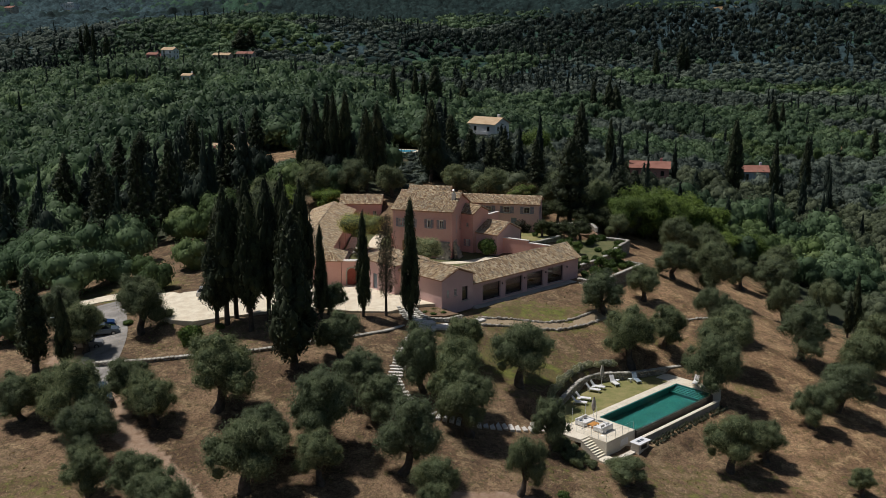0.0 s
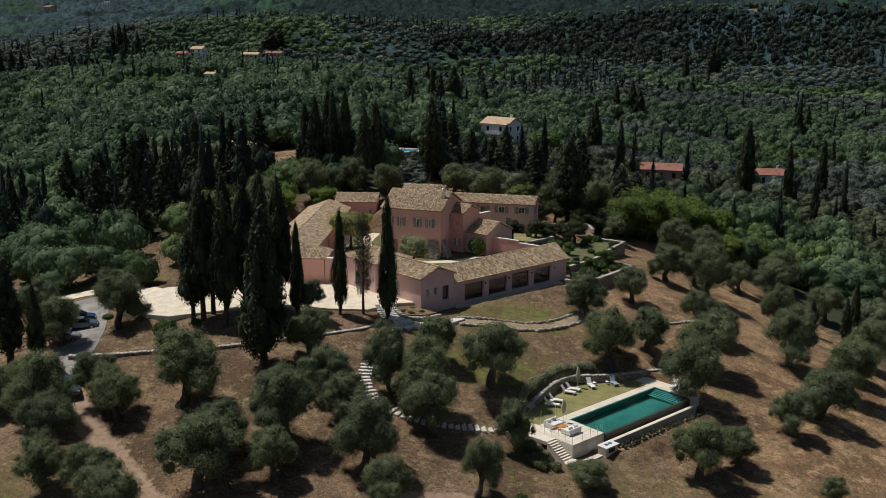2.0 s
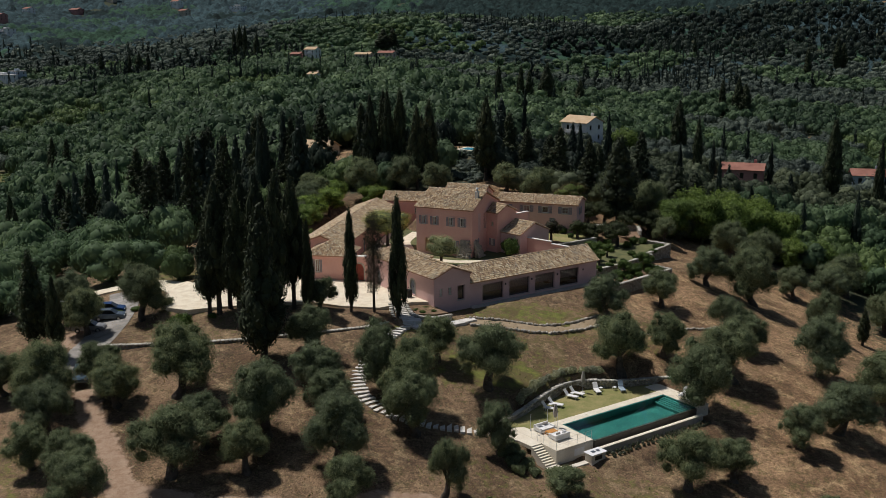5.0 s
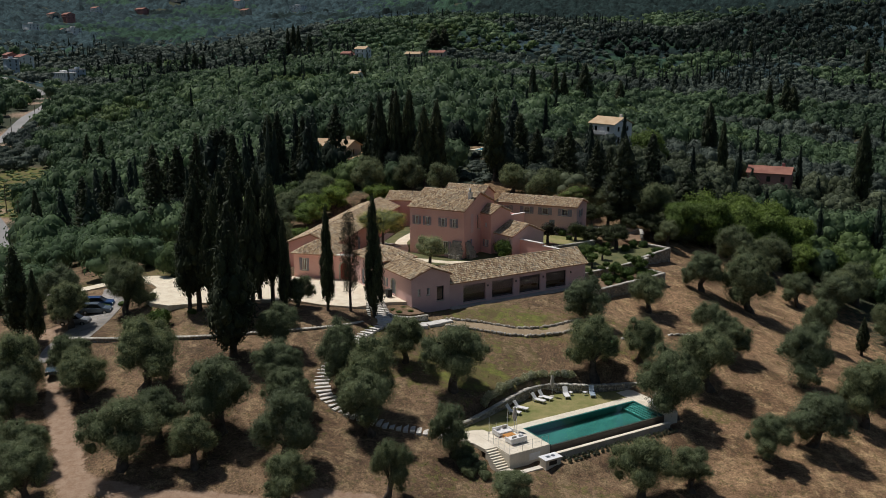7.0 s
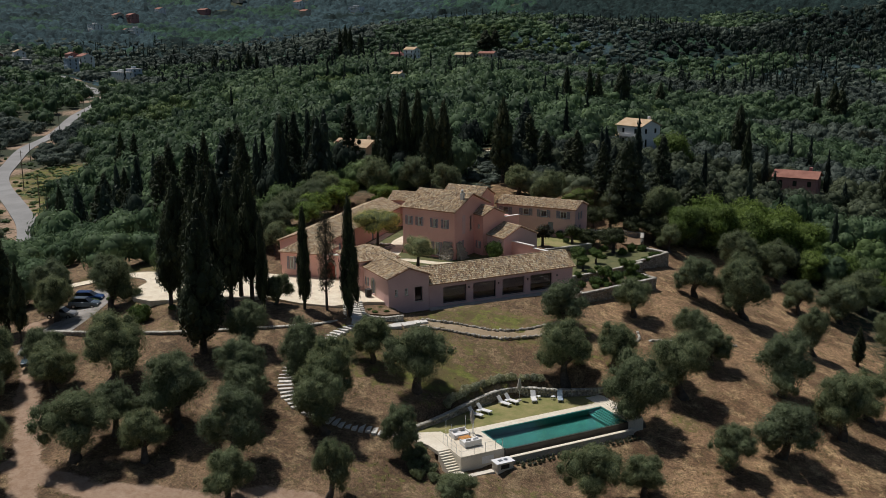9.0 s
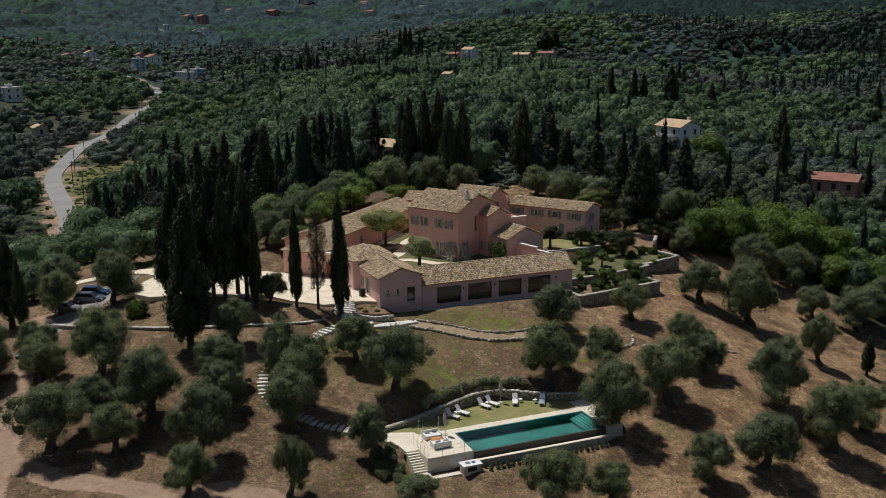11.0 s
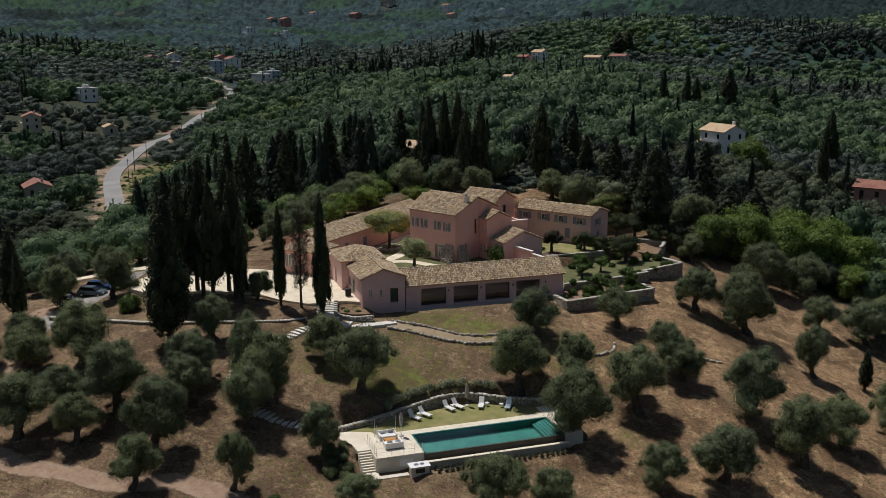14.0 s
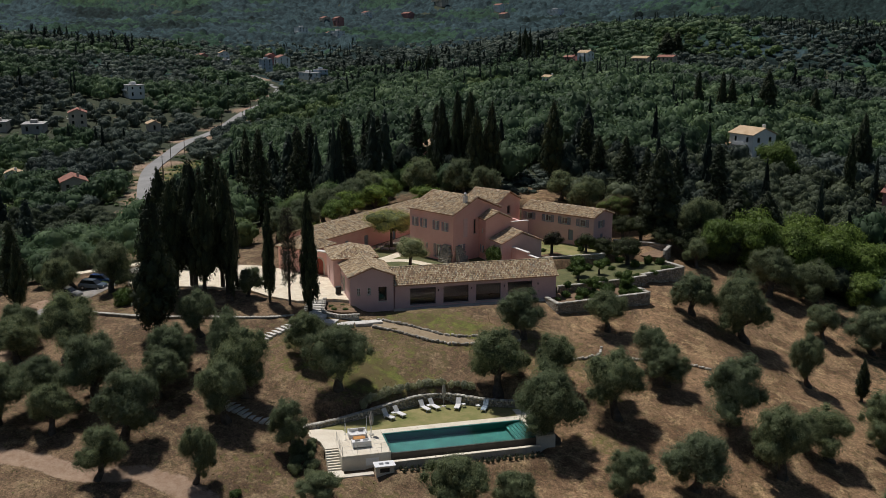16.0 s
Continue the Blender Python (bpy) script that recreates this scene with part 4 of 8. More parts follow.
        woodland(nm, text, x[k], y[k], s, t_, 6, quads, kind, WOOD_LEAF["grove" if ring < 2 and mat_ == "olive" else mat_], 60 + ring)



def canopy_sheet():
    """The closed tree cover of the far hills: crowns that touch, each with its height and haze-tinted colour."""
    r = [640.0]
    while r[-1] < 2300:
        r.append(r[-1] * (1.009 if r[-1] < 1020 else 1.0038 if r[-1] < 1700 else 1.008))
    w = np.arange(radians(-60), radians(29), 0.0016)
    rr, ww = np.meshgrid(np.array(r), w, indexing="ij")
    gx, gy = 30 + rr * np.sin(ww), 8 + rr * np.cos(ww)
    cell = 5.6
    # crowns of three sizes over one another give the woods their uneven height
    top, tone = np.full(gx.shape, -0.6), np.zeros(gx.shape)
    seat = np.zeros(gx.shape + (2,))
    for size, seed, share in ((cell, 51, 0.8), (cell * 1.5, 52, 0.16), (cell * 0.6, 53, 0.75)):
        i0, j0 = np.floor(gx / size), np.floor(gy / size)
        for di in (-1, 0, 1):
            for dj in (-1, 0, 1):
                i, j = i0 + di, j0 + dj
                cx, cy = (i + 0.15 + 0.7 * lattice(i, j, seed)) * size, (j + 0.15 + 0.7 * lattice(i, j, seed + 3)) * size
                rad = size * (0.5 + 0.32 * lattice(i, j, seed + 5))
                there = lattice(i, j, seed + 7) < share
                q = 1 - ((gx - cx) ** 2 + (gy - cy) ** 2) / rad ** 2
                h = np.where(there & (q > 0), rad * (0.05 + 1.5 * np.sqrt(np.maximum(q, 0))) * (0.6 + 0.5 * lattice(i, j, seed + 9)), -0.6)
                hit = h > top
                top, tone = np.where(hit, h, top), np.where(hit, lattice(i, j, seed + 11), tone)
                seat[..., 0], seat[..., 1] = np.where(hit, cx, seat[..., 0]), np.where(hit, cy, seat[..., 1])
    jag = np.random.default_rng(66)
    top += 0.5 * rolling(gx, gy, 2.2, 61) + jag.uniform(-0.4, 0.4, gx.shape)
    bare = (rolling(gx, gy, 70, 63) + 0.5 * rolling(gx, gy, 18, 64) > 1.02) | ~clear_of(gx, gy)
    top = np.where(bare, -1.2, top) * (0.12 + 0.88 * ease(1030, 1110, rr))
    top = np.where(rr < 641, -1.5, top)
    # species by stretches of hillside, with bluish haze put into their colour
    sx, sy = seat[..., 0], seat[..., 1]
    kind = 0.8 * rolling(sx, sy, 130, 11) + 0.7 * rolling(sx, sy, 47, 12) + 0.7 * (tone - 0.5) + 1.0 * np.exp(-(stretch(sx, sy, SPUR) / 75) ** 2)
    deep = rolling(sx, sy, 150, 15) + 0.6 * rolling(sx, sy, 55, 16) + 0.9 * ease(880, 1150, sy) * ease(-300, -60, sx)
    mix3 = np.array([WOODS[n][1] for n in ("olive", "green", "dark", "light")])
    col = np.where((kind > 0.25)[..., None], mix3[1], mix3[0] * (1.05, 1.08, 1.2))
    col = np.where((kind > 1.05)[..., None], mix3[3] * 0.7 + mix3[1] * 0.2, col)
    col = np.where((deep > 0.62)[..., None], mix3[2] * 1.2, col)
    # random tone per crown, times a blue cast painted in for far haze
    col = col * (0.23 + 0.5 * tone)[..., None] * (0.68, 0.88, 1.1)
    v = np.stack([gx, gy, ground(gx, gy) + top], -1).reshape(-1, 3)
    n1, n2 = gx.shape
    i = (np.arange(n1 - 1)[:, None] * n2 + np.arange(n2 - 1)[None]).ravel()
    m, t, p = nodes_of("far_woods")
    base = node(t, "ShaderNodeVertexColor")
    base.layer_name = "species_haze"
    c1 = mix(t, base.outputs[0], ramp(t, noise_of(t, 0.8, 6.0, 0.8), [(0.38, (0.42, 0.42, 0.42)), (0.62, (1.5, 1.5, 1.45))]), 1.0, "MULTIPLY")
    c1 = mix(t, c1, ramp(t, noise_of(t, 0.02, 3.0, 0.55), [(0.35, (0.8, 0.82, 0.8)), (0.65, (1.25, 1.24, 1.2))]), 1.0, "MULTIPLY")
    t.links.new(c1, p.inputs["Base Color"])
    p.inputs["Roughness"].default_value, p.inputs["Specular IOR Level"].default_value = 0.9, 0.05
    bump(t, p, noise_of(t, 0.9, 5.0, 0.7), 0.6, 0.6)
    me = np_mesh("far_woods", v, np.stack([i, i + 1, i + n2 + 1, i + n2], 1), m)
    ca = me.color_attributes.new("species_haze", "FLOAT_COLOR", "POINT")
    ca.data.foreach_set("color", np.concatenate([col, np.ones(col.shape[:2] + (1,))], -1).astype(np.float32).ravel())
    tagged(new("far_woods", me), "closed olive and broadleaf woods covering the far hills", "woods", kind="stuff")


canopy_sheet()
rng = np.random.default_rng(71)
sx, sy = [], []
for cx, cy, r in MEADOWS[:3] + [(-188, 252, 20), (-155, 232, 16), (-220, 308, 16), (-132, 208, 14)]:
    w, q = rng.uniform(0, 6.28, 60), r * np.sqrt(rng.uniform(0, 1, 60))
    sx.append(cx + q * np.cos(w))
    sy.append(cy + q * np.sin(w))
sx, sy = np.concatenate(sx), np.concatenate(sy)
k = (stretch(sx, sy, ROAD) > 3.6)
woodland("field_scrub", "low light green scrub in the roadside meadow", sx[k], sy[k], rng.uniform(0.6, 1.7, int(k.sum())), rng.uniform(0.5, 1.3, int(k.sum())), 4, 30, "round", WOOD_LEAF["light"], 72)
sx, sy = rng.uniform(-17, -8, 90), rng.uniform(187, 224, 90)
woodland("low_scrub", "low olive scrub on the open bank behind the villa", sx, sy, rng.uniform(0.7, 1.6, 90), rng.uniform(0.7, 1.7, 90), 4, 60, "round", WOOD_LEAF["olive"], 73)
for x, y, h, g in ((-300, 775, 22, 2.2), (-294, 773, 24, 2.4), (-289, 772, 23, 2.3), (-283, 755, 22, 2.2), (-271, 750, 20, 2.2), (-177, 788, 18, 5.0), (-170, 792, 19, 5.2), (-362, 715, 17, 2.2), (-357, 721, 18, 2.3), (-352, 726, 17, 2.3), (-26, 360, 15, 1.8), (-18, 361, 16, 1.9), (-15, 362, 14, 2.4),
                   (-12, 403, 17, 2.6), (65, 493, 16, 2.2), (72, 488, 18, 2.2), (75, 486, 16, 2.4), (148, 764, 20, 2.6), (175, 800, 24, 3.0), (180, 804, 20, 3.0), (142, 451, 18, 2.2), (148, 457, 16, 2.2), (165, 393, 14, 2.0), (0, 432, 13, 1.8), (72, 843, 17, 2.2), (36, 301, 17, 1.9), (-405, 748, 15, 2.0), (72.2, 259.4, 21, 1.9), (84.6, 264, 17, 1.7), (99.3, 282, 18, 1.8), (-19.4, 188.4, 15.5, 1.5), (-17.5, 191, 16, 1.5), (-26.4, 193, 18, 1.4), (-24.2, 194.5, 18, 1.4), (-28, 196, 17.5, 1.5), (-30, 193, 17, 1.4), (-32.5, 195, 16, 1.4),
                   (20, 182.5, 15.5, 2.7), (39, 260, 15, 1.6), (31, 193, 11, 2.6), (34.5, 197, 10.5, 2.4), (1, 201, 10.5, 2.0), (-7, 197, 16, 1.8), (15.5, 205, 9, 2.0), (5.5, 203, 9.5, 2.2), (-115, 196, 13.5, 1.1), (-110, 190, 11, 1.1), (-117, 199, 12, 1.0), (57.7, 153.4, 5.5, 1.1), (63.1, 153.5, 7, 1.0), (66, 158, 10, 1.0), (-51.2, 107.3, 12, 2.3), (-46.5, 104.5, 10, 0.8)):
    cypresses.plant(x, y, g / 1.2, h / 14.0)

ASPHALT = surface("pale_asphalt", (0.24, 0.236, 0.225), (0.31, 0.303, 0.29), 0.1, 0.9, 3.0, 0.1)


def ribbon(name, line, width, material, up, thick, label, category, kind="structure", steps=6):
    """A band of even width laid on the land along a line."""
    pts = []
    n = len(line)
    for i in range(n - 1):
        p0, p1, p2, p3 = (np.array(line[min(max(k, 0), n - 1)], float) for k in (i - 1, i, i + 1, i + 2))
        for s in np.arange(0, 1, 1 / steps):
            pts.append(0.5 * (2 * p1 + (p2 - p0) * s + (2 * p0 - 5 * p1 + 4 * p2 - p3) * s ** 2 + (3 * p1 - p0 - 3 * p2 + p3) * s ** 3))
    pts.append(np.array(line[-1], float))
    pts = np.array(pts)
    d = unit(np.gradient(pts, axis=0))
    nrm = np.stack([-d[:, 1], d[:, 0]], 1)
    vs, fs = [], []
    cols = (-1, -0.5, 0, 0.5, 1)
    for p, q in zip(pts, nrm):
        for c in cols:
            w = p + q * c * width / 2
            vs.append((*w, float(ground(*w)) + up))
        for c in (-1, 1):
            w = p + q * c * width / 2
            vs.append((*w, float(ground(*w)) + up - thick))
    m = len(cols) + 2
    for i in range(len(pts) - 1):
        a, b = i * m, (i + 1) * m
        for k in range(len(cols) - 1):
            fs.append((a + k + 1, a + k, b + k, b + k + 1))
        fs.append((a, a + 5, b + 5, b))
        fs.append((a + 6, a + 4, b + 4, b + 6))
    ob = mesh_ob(name, vs, fs, material)
    return tagged(ob, label, category, kind=kind)


ribbon("road", ROAD, 5.6, ASPHALT, 0.35, 0.8, "pale worn asphalt country road winding uphill", "road")


# ---- villa: materials ----
def tile_material():
    m, t, p = nodes_of("roof_tile")
    geo = node(t, "ShaderNodeNewGeometry")
    col = ramp(t, geo.outputs["Random Per Island"], [(0.0, (0.22, 0.145, 0.085)), (0.3, (0.43, 0.30, 0.175)), (0.65, (0.57, 0.43, 0.255)), (0.9, (0.70, 0.59, 0.41)), (1.0, (0.20, 0.16, 0.12))])
    col = mix(t, col, (0.30, 0.27, 0.21), ramp(t, noise_of(t, 0.8, 5.0), [(0.5, (0, 0, 0)), (0.75, (0.7, 0.7, 0.7))]))
    col = mix(t, col, ramp(t, noise_of(t, 14.0, 5.0), [(0.3, (0.75, 0.75, 0.75)), (0.7, (1.12, 1.12, 1.12))]), 1.0, "MULTIPLY")
    t.links.new(col, p.inputs["Base Color"])
    p.inputs["Roughness"].default_value = 0.92
    bump(t, p, noise_of(t, 40.0), 0.4, 0.01)
    return m


def plaster(name, a, b):
    """Lime plaster, blotched and a little washed out, with fine trowel relief."""
    m, t, p = nodes_of(name)
    col = mix(t, a, b, ramp(t, noise_of(t, 0.45, 5.0, 0.65), [(0.3, (0, 0, 0)), (0.7, (1, 1, 1))]))
    col = mix(t, col, (0.72, 0.55, 0.48), ramp(t, noise_of(t, 1.7, 6.0, 0.7), [(0.58, (0, 0, 0)), (0.8, (0.45, 0.45, 0.45))]))
    col = mix(t, col, ramp(t, noise_of(t, 22.0, 5.0, 0.7), [(0.3, (0.9, 0.9, 0.9)), (0.7, (1.05, 1.05, 1.05))]), 1.0, "MULTIPLY")
    t.links.new(col, p.inputs["Base Color"])
    p.inputs["Roughness"].default_value = 0.95
    p.inputs["Specular IOR Level"].default_value = 0.2
    bump(t, p, noise_of(t, 30.0, 4.0), 0.25, 0.01)
    return m


TILE = tile_material()
PINK = plaster("pink_plaster", (0.80, 0.44, 0.37), (0.86, 0.53, 0.46))
LILAC = plaster("faded_pink_plaster", (0.70, 0.46, 0.44), (0.78, 0.54, 0.51))
SHUTTER = surface("blue_grey_paint", (0.19, 0.23, 0.275), (0.26, 0.305, 0.355), 2.0, 0.6, 30.0, 0.1)
CREAM = surface("cream_paint", (0.78, 0.75, 0.68), (0.84, 0.81, 0.75), 2.0, 0.6, 30.0, 0.1)
OAK = surface("honey_wood", (0.33, 0.19, 0.08), (0.42, 0.26, 0.12), 3.0, 0.6, 25.0, 0.2)
STONE = surface("pale_limestone", (0.44, 0.40, 0.33), (0.58, 0.54, 0.46), 1.2, 0.9, 12.0, 0.5, spots=(0.25, 0.23, 0.19))
RUBBLE = surface("rubble_stone", (0.30, 0.27, 0.22), (0.44, 0.40, 0.34), 1.6, 0.95, 9.0, 0.9, spots=(0.17, 0.15, 0.12))
PAVING = surface("pale_paving", (0.68, 0.58, 0.42), (0.83, 0.75, 0.58), 0.8, 0.85, 6.0, 0.15, spots=(0.50, 0.44, 0.34))
DARK_FRAME = surface("dark_metal", (0.03, 0.03, 0.03), (0.05, 0.05, 0.05), 4.0, 0.45, 30.0, 0.05, 0.5)
INSIDE = surface("room_plaster", (0.35, 0.32, 0.28), (0.42, 0.38, 0.34), 1.0, 0.9, 20.0, 0.1)
RED_PAINT = surface("red_paint", (0.30, 0.05, 0.03), (0.38, 0.08, 0.05), 3.0, 0.6, 25.0, 0.1)
TERRACOTTA = surface("terracotta", (0.40, 0.20, 0.12), (0.48, 0.27, 0.17), 2.0, 0.85, 20.0, 0.2)


def glass_material():
    m, t, p = nodes_of("window_glass")
    p.inputs["Base Color"].default_value = (0.9, 0.95, 0.95, 1)
    p.inputs["Transmission Weight"].default_value, p.inputs["Roughness"].default_value, p.inputs["IOR"].default_value = 1.0, 0.015, 1.45
    return m


GLASS = glass_material()

# ---- villa: parts of houses ----
SIDES = ("front", "right", "back", "left")


def side_frame(L, D, side):
    """From (along, inwards, up) on one outer wall, seen from outside left to right, to the house's own axes."""
    return {"front": Matrix(), "right": pose(L, 0, 0, 0, 0, 90), "back": pose(L, D, 0, 0, 0, 180), "left": pose(0, D, 0, 0, 0, 270)}[side]


def wall_panel(m, u0, u1, z0, z1, thick, holes, gable=None):
    """A wall with real openings: holes are (u0, u1, z0, z1); gable: points (u, z) along the top edge."""
    bm = bmesh.new()
    us = sorted({u0, u1, *(h[i] for h in holes for i in (0, 1))})
    zs = sorted({z0, z1, *(h[i] for h in holes for i in (2, 3))})
    us, zs = [u for u in us if u0 <= u <= u1], [z for z in zs if z0 <= z <= z1]
    made = {}

    def v(u, w, z):
        k = (round(u, 4), round(w, 4), round(z, 4))
        if k not in made:
            made[k] = bm.verts.new(m @ Vector(k))
        return made[k]

    def solid(i, j):
        if not (0 <= i < len(us) - 1 and 0 <= j < len(zs) - 1):
            return False
        a, b = (us[i] + us[i + 1]) / 2, (zs[j] + zs[j + 1]) / 2
        return not any(h[0] < a < h[1] and h[2] < b < h[3] for h in holes)

    for i in range(len(us) - 1):
        for j in range(len(zs) - 1):
            if not solid(i, j):
                continue
            a, b, c, d = us[i], us[i + 1], zs[j], zs[j + 1]
            bm.faces.new((v(a, 0, c), v(b, 0, c), v(b, 0, d), v(a, 0, d)))
            bm.faces.new((v(a, thick, d), v(b, thick, d), v(b, thick, c), v(a, thick, c)))
            if not solid(i - 1, j):
                bm.faces.new((v(a, 0, d), v(a, thick, d), v(a, thick, c), v(a, 0, c)))
            if not solid(i + 1, j):
                bm.faces.new((v(b, 0, c), v(b, thick, c), v(b, thick, d), v(b, 0, d)))
            if not solid(i, j - 1):
                bm.faces.new((v(a, 0, c), v(a, thick, c), v(b, thick, c), v(b, 0, c)))
            if not solid(i, j + 1) and not (gable and j == len(zs) - 2):
                bm.faces.new((v(a, 0, d), v(b, 0, d), v(b, thick, d), v(a, thick, d)))
    if gable:
        top = [(u, z) for u, z in gable]
        lo = [bm.verts.new(m @ Vector((u, 0, z))) for u, z in top]
        hi = [bm.verts.new(m @ Vector((u, thick, z))) for u, z in top]
        bm.faces.new(lo)
        bm.faces.new(hi[::-1])
        n = len(top)
        for i in range(1, n):
            bm.faces.new((lo[i], hi[i], hi[(i + 1) % n], lo[(i + 1) % n])) if (i + 1) % n != 0 or True else None
    return bm


def tiled_roof(polys, seed):
    """Barrel tiles, course by course, on flat roof faces given as points with the eave first."""
    rng = np.random.default_rng(seed)
    vs, fs, at = [], [], 0
    for poly in polys:
        p = np.array(poly, float)
        e = p[1] - p[0]
        n = np.cross(e, p[2] - p[1])
        n /= np.linalg.norm(n)
        if n[2] < 0:
            n = -n
        e /= np.linalg.norm(e)
        s = np.cross(n, e)
        flat = [((q - p[0]) @ e, (q - p[0]) @ s) for q in p]
        wide, long_ = max(a for a, _ in flat), max(b for _, b in flat)
        lo = min(a for a, _ in flat)
        cu, cv = np.meshgrid(np.arange(lo + 0.11, wide, 0.22), np.arange(0.12, long_ + 0.05, 0.34))
        cu, cv = cu.ravel(), cv.ravel()
        ok = inside(cu, cv - 0.06, flat)
        cu, cv = cu[ok], cv[ok]
        k = len(cu)
        arc = np.linspace(0, math.pi, 5)
        for c in range(k):
            r = 0.105 * rng.uniform(0.93, 1.08)
            du, lift, skew = rng.normal() * 0.012, rng.uniform(0.0, 0.025), rng.normal() * 0.012
            o = p[0] + e * (cu[c] + du) + s * cv[c] + n * (0.02 + lift)
            for end, rr, up in ((-0.21, r, 0.035), (0.2, r * 0.84, 0.0)):
                for w in arc:
                    vs.append(o + s * (end + rng.normal() * 0.004) + e * (rr * math.cos(w) + skew * end) + n * (rr * 0.8 * math.sin(w) + up))
            for q in range(4):
                fs.append((at + q + 1, at + q, at + 5 + q, at + 6 + q))
            at += 10
    return np.array(vs), np.array(fs)


def ridge_tiles(a, b, seed):
    rng = np.random.default_rng(seed)
    a, b = np.array(a, float), np.array(b, float)
    d = b - a
    n = max(2, int(np.linalg.norm(d) / 0.36))
    e = d / np.linalg.norm(d)
    side = unit(np.cross(e, (0, 0, 1.0)))
    vs, fs = [], []
    for i in range(n):
        o = a + d * (i + 0.5) / n + rng.normal(size=3) * 0.008
        for end, rr in ((-0.22, 0.15), (0.22, 0.125)):
            for w in np.linspace(-0.25, math.pi + 0.25, 6):
                vs.append(o + e * end + side * rr * math.cos(w) + np.array((0, 0, rr * 0.8 * math.sin(w) + 0.03)))
        k = i * 12
        fs += [(k + q + 1, k + q, k + 6 + q, k + 7 + q) for q in range(5)]
    return np.array(vs), np.array(fs)


def roof_slab(polys, thick=0.12):
    bm = bmesh.new()
    for poly in polys:
        lo = [bm.verts.new(Vector(q) - Vector((0, 0, thick))) for q in poly]
        hi = [bm.verts.new(Vector(q)) for q in poly]
        bm.faces.new(hi)
        bm.faces.new(lo[::-1])
        for i in range(len(poly)):
            j = (i + 1) % len(poly)
            bm.faces.new((lo[i], lo[j], hi[j], hi[i]))
    bmesh.ops.recalc_face_normals(bm, faces=bm.faces)
    return bm


def add_roof(house, polys, ridges, seed, under=None):
    base = part("roof", roof_slab(polys), under or TERRACOTTA, house, "weathered clay barrel-tile roof")
    v, f = tiled_roof(polys, seed)
    tiles = new("roof_tiles", np_mesh("roof_tiles", v, f, TILE))
    tiles.parent = base
    tagged(tiles, "tan, brown and grey clay barrel tiles", kind="stuff")
    if ridges:
        rv, rf = joined([ridge_tiles(a, b, seed + i) for i, (a, b) in enumerate(ridges)])
        caps = new("ridge_tiles", np_mesh("ridge_tiles", rv, rf, TILE))
        caps.parent = base
    return base


def shutter_leaf(house, m, w, h, side):
    """An open louvred shutter lying against the wall."""
    bm = bmesh.new()
    t = 0.05
    box(bm, 0, -t, 0, w, -0.008, 0.07)
    box(bm, 0, -t, h - 0.07, w, -0.008, h)
    box(bm, 0, -t, 0.07, 0.06, -0.008, h - 0.07)
    box(bm, w - 0.06, -t, 0.07, w, -0.008, h - 0.07)
    n = max(5, int(h / 0.13))
    for i in range(n):
        z = 0.08 + (h - 0.16) * (i + 0.5) / n
        box(bm, 0.06, -t + 0.012, z - 0.03, w - 0.06, -0.014, z + 0.028)
    bm.transform(m)
    return part("shutter", bm, SHUTTER, house, "blue-grey louvred wooden shutter")


def window_in(house, f, u0, u1, z0, z1, shutters=True, frame=None, deep=0.09, name="window", cross=True, sill=True):
    """Frame, mullions, glass and sill set into an opening; f maps (along, inwards, up) to the house."""
    frame = frame or CREAM
    w = 0.065 if u1 - u0 < 0.6 else 0.13 if u1 - u0 < 2 else 0.06
    bm = bmesh.new()
    rings = [[bm.verts.new((u, y, z)) for u, z in ((u0 + q, z0 + q), (u1 - q, z0 + q), (u1 - q, z1 - q), (u0 + q, z1 - q))] for y, q in ((deep, 0), (deep, w), (deep + 0.06, w), (deep + 0.06, 0))]
    for p, q in zip(rings, rings[1:] + rings[:1]):
        for k in range(4):
            bm.faces.new((p[k], p[(k + 1) % 4], q[(k + 1) % 4], q[k]))
    bmesh.ops.recalc_face_normals(bm, faces=bm.faces)
    bm.transform(f)
    win = part(name, bm, frame, house)
    mids = 1
    if cross:
        c = (u0 + u1) / 2
        mb = boxed(c - 0.04, deep - 0.004, z0 + w, c + 0.04, deep + 0.064, z1 - w)
        mb.transform(f)
        part("mullion", mb, frame, win)
        if u1 - u0 < 1.6 and z1 - z0 > 0.9:
            q = z0 + (z1 - z0) * 0.55
            for p0, p1 in ((u0 + w, c - 0.045), (c + 0.045, u1 - w)):
                tb = boxed(p0, deep + 0.004, q - 0.02, p1, deep + 0.056, q + 0.02)
                tb.transform(f)
                part("glazing_bar", tb, frame, win)
    cuts = [u0 + (u1 - u0) * i / (mids + 1) for i in range(mids + 2)] if cross else [u0, u1]
    for a, b in zip(cuts, cuts[1:]):
        pb = boxed(a + 0.05, deep + 0.025, z0 + w, b - 0.05, deep + 0.035, z1 - w)
        pb.transform(f)
        pane = part("pane", pb, GLASS, win)
        pane.visible_shadow = False
    if sill:
        sb = boxed(u0 - 0.08, -0.07, z0 - 0.08, u1 + 0.08, deep, z0 - 0.004, 0.012)
        sb.transform(f)
        part("sill", sb, STONE, win)
    if shutters:
        lw = (u1 - u0) * 0.5
        shutter_leaf(house, f @ Matrix.Translation((u0 - lw - 0.03, -0.006, z0)), lw, z1 - z0, -1)
        shutter_leaf(house, f @ Matrix.Translation((u1 + 0.03, -0.006, z0)), lw, z1 - z0, 1)
    return win


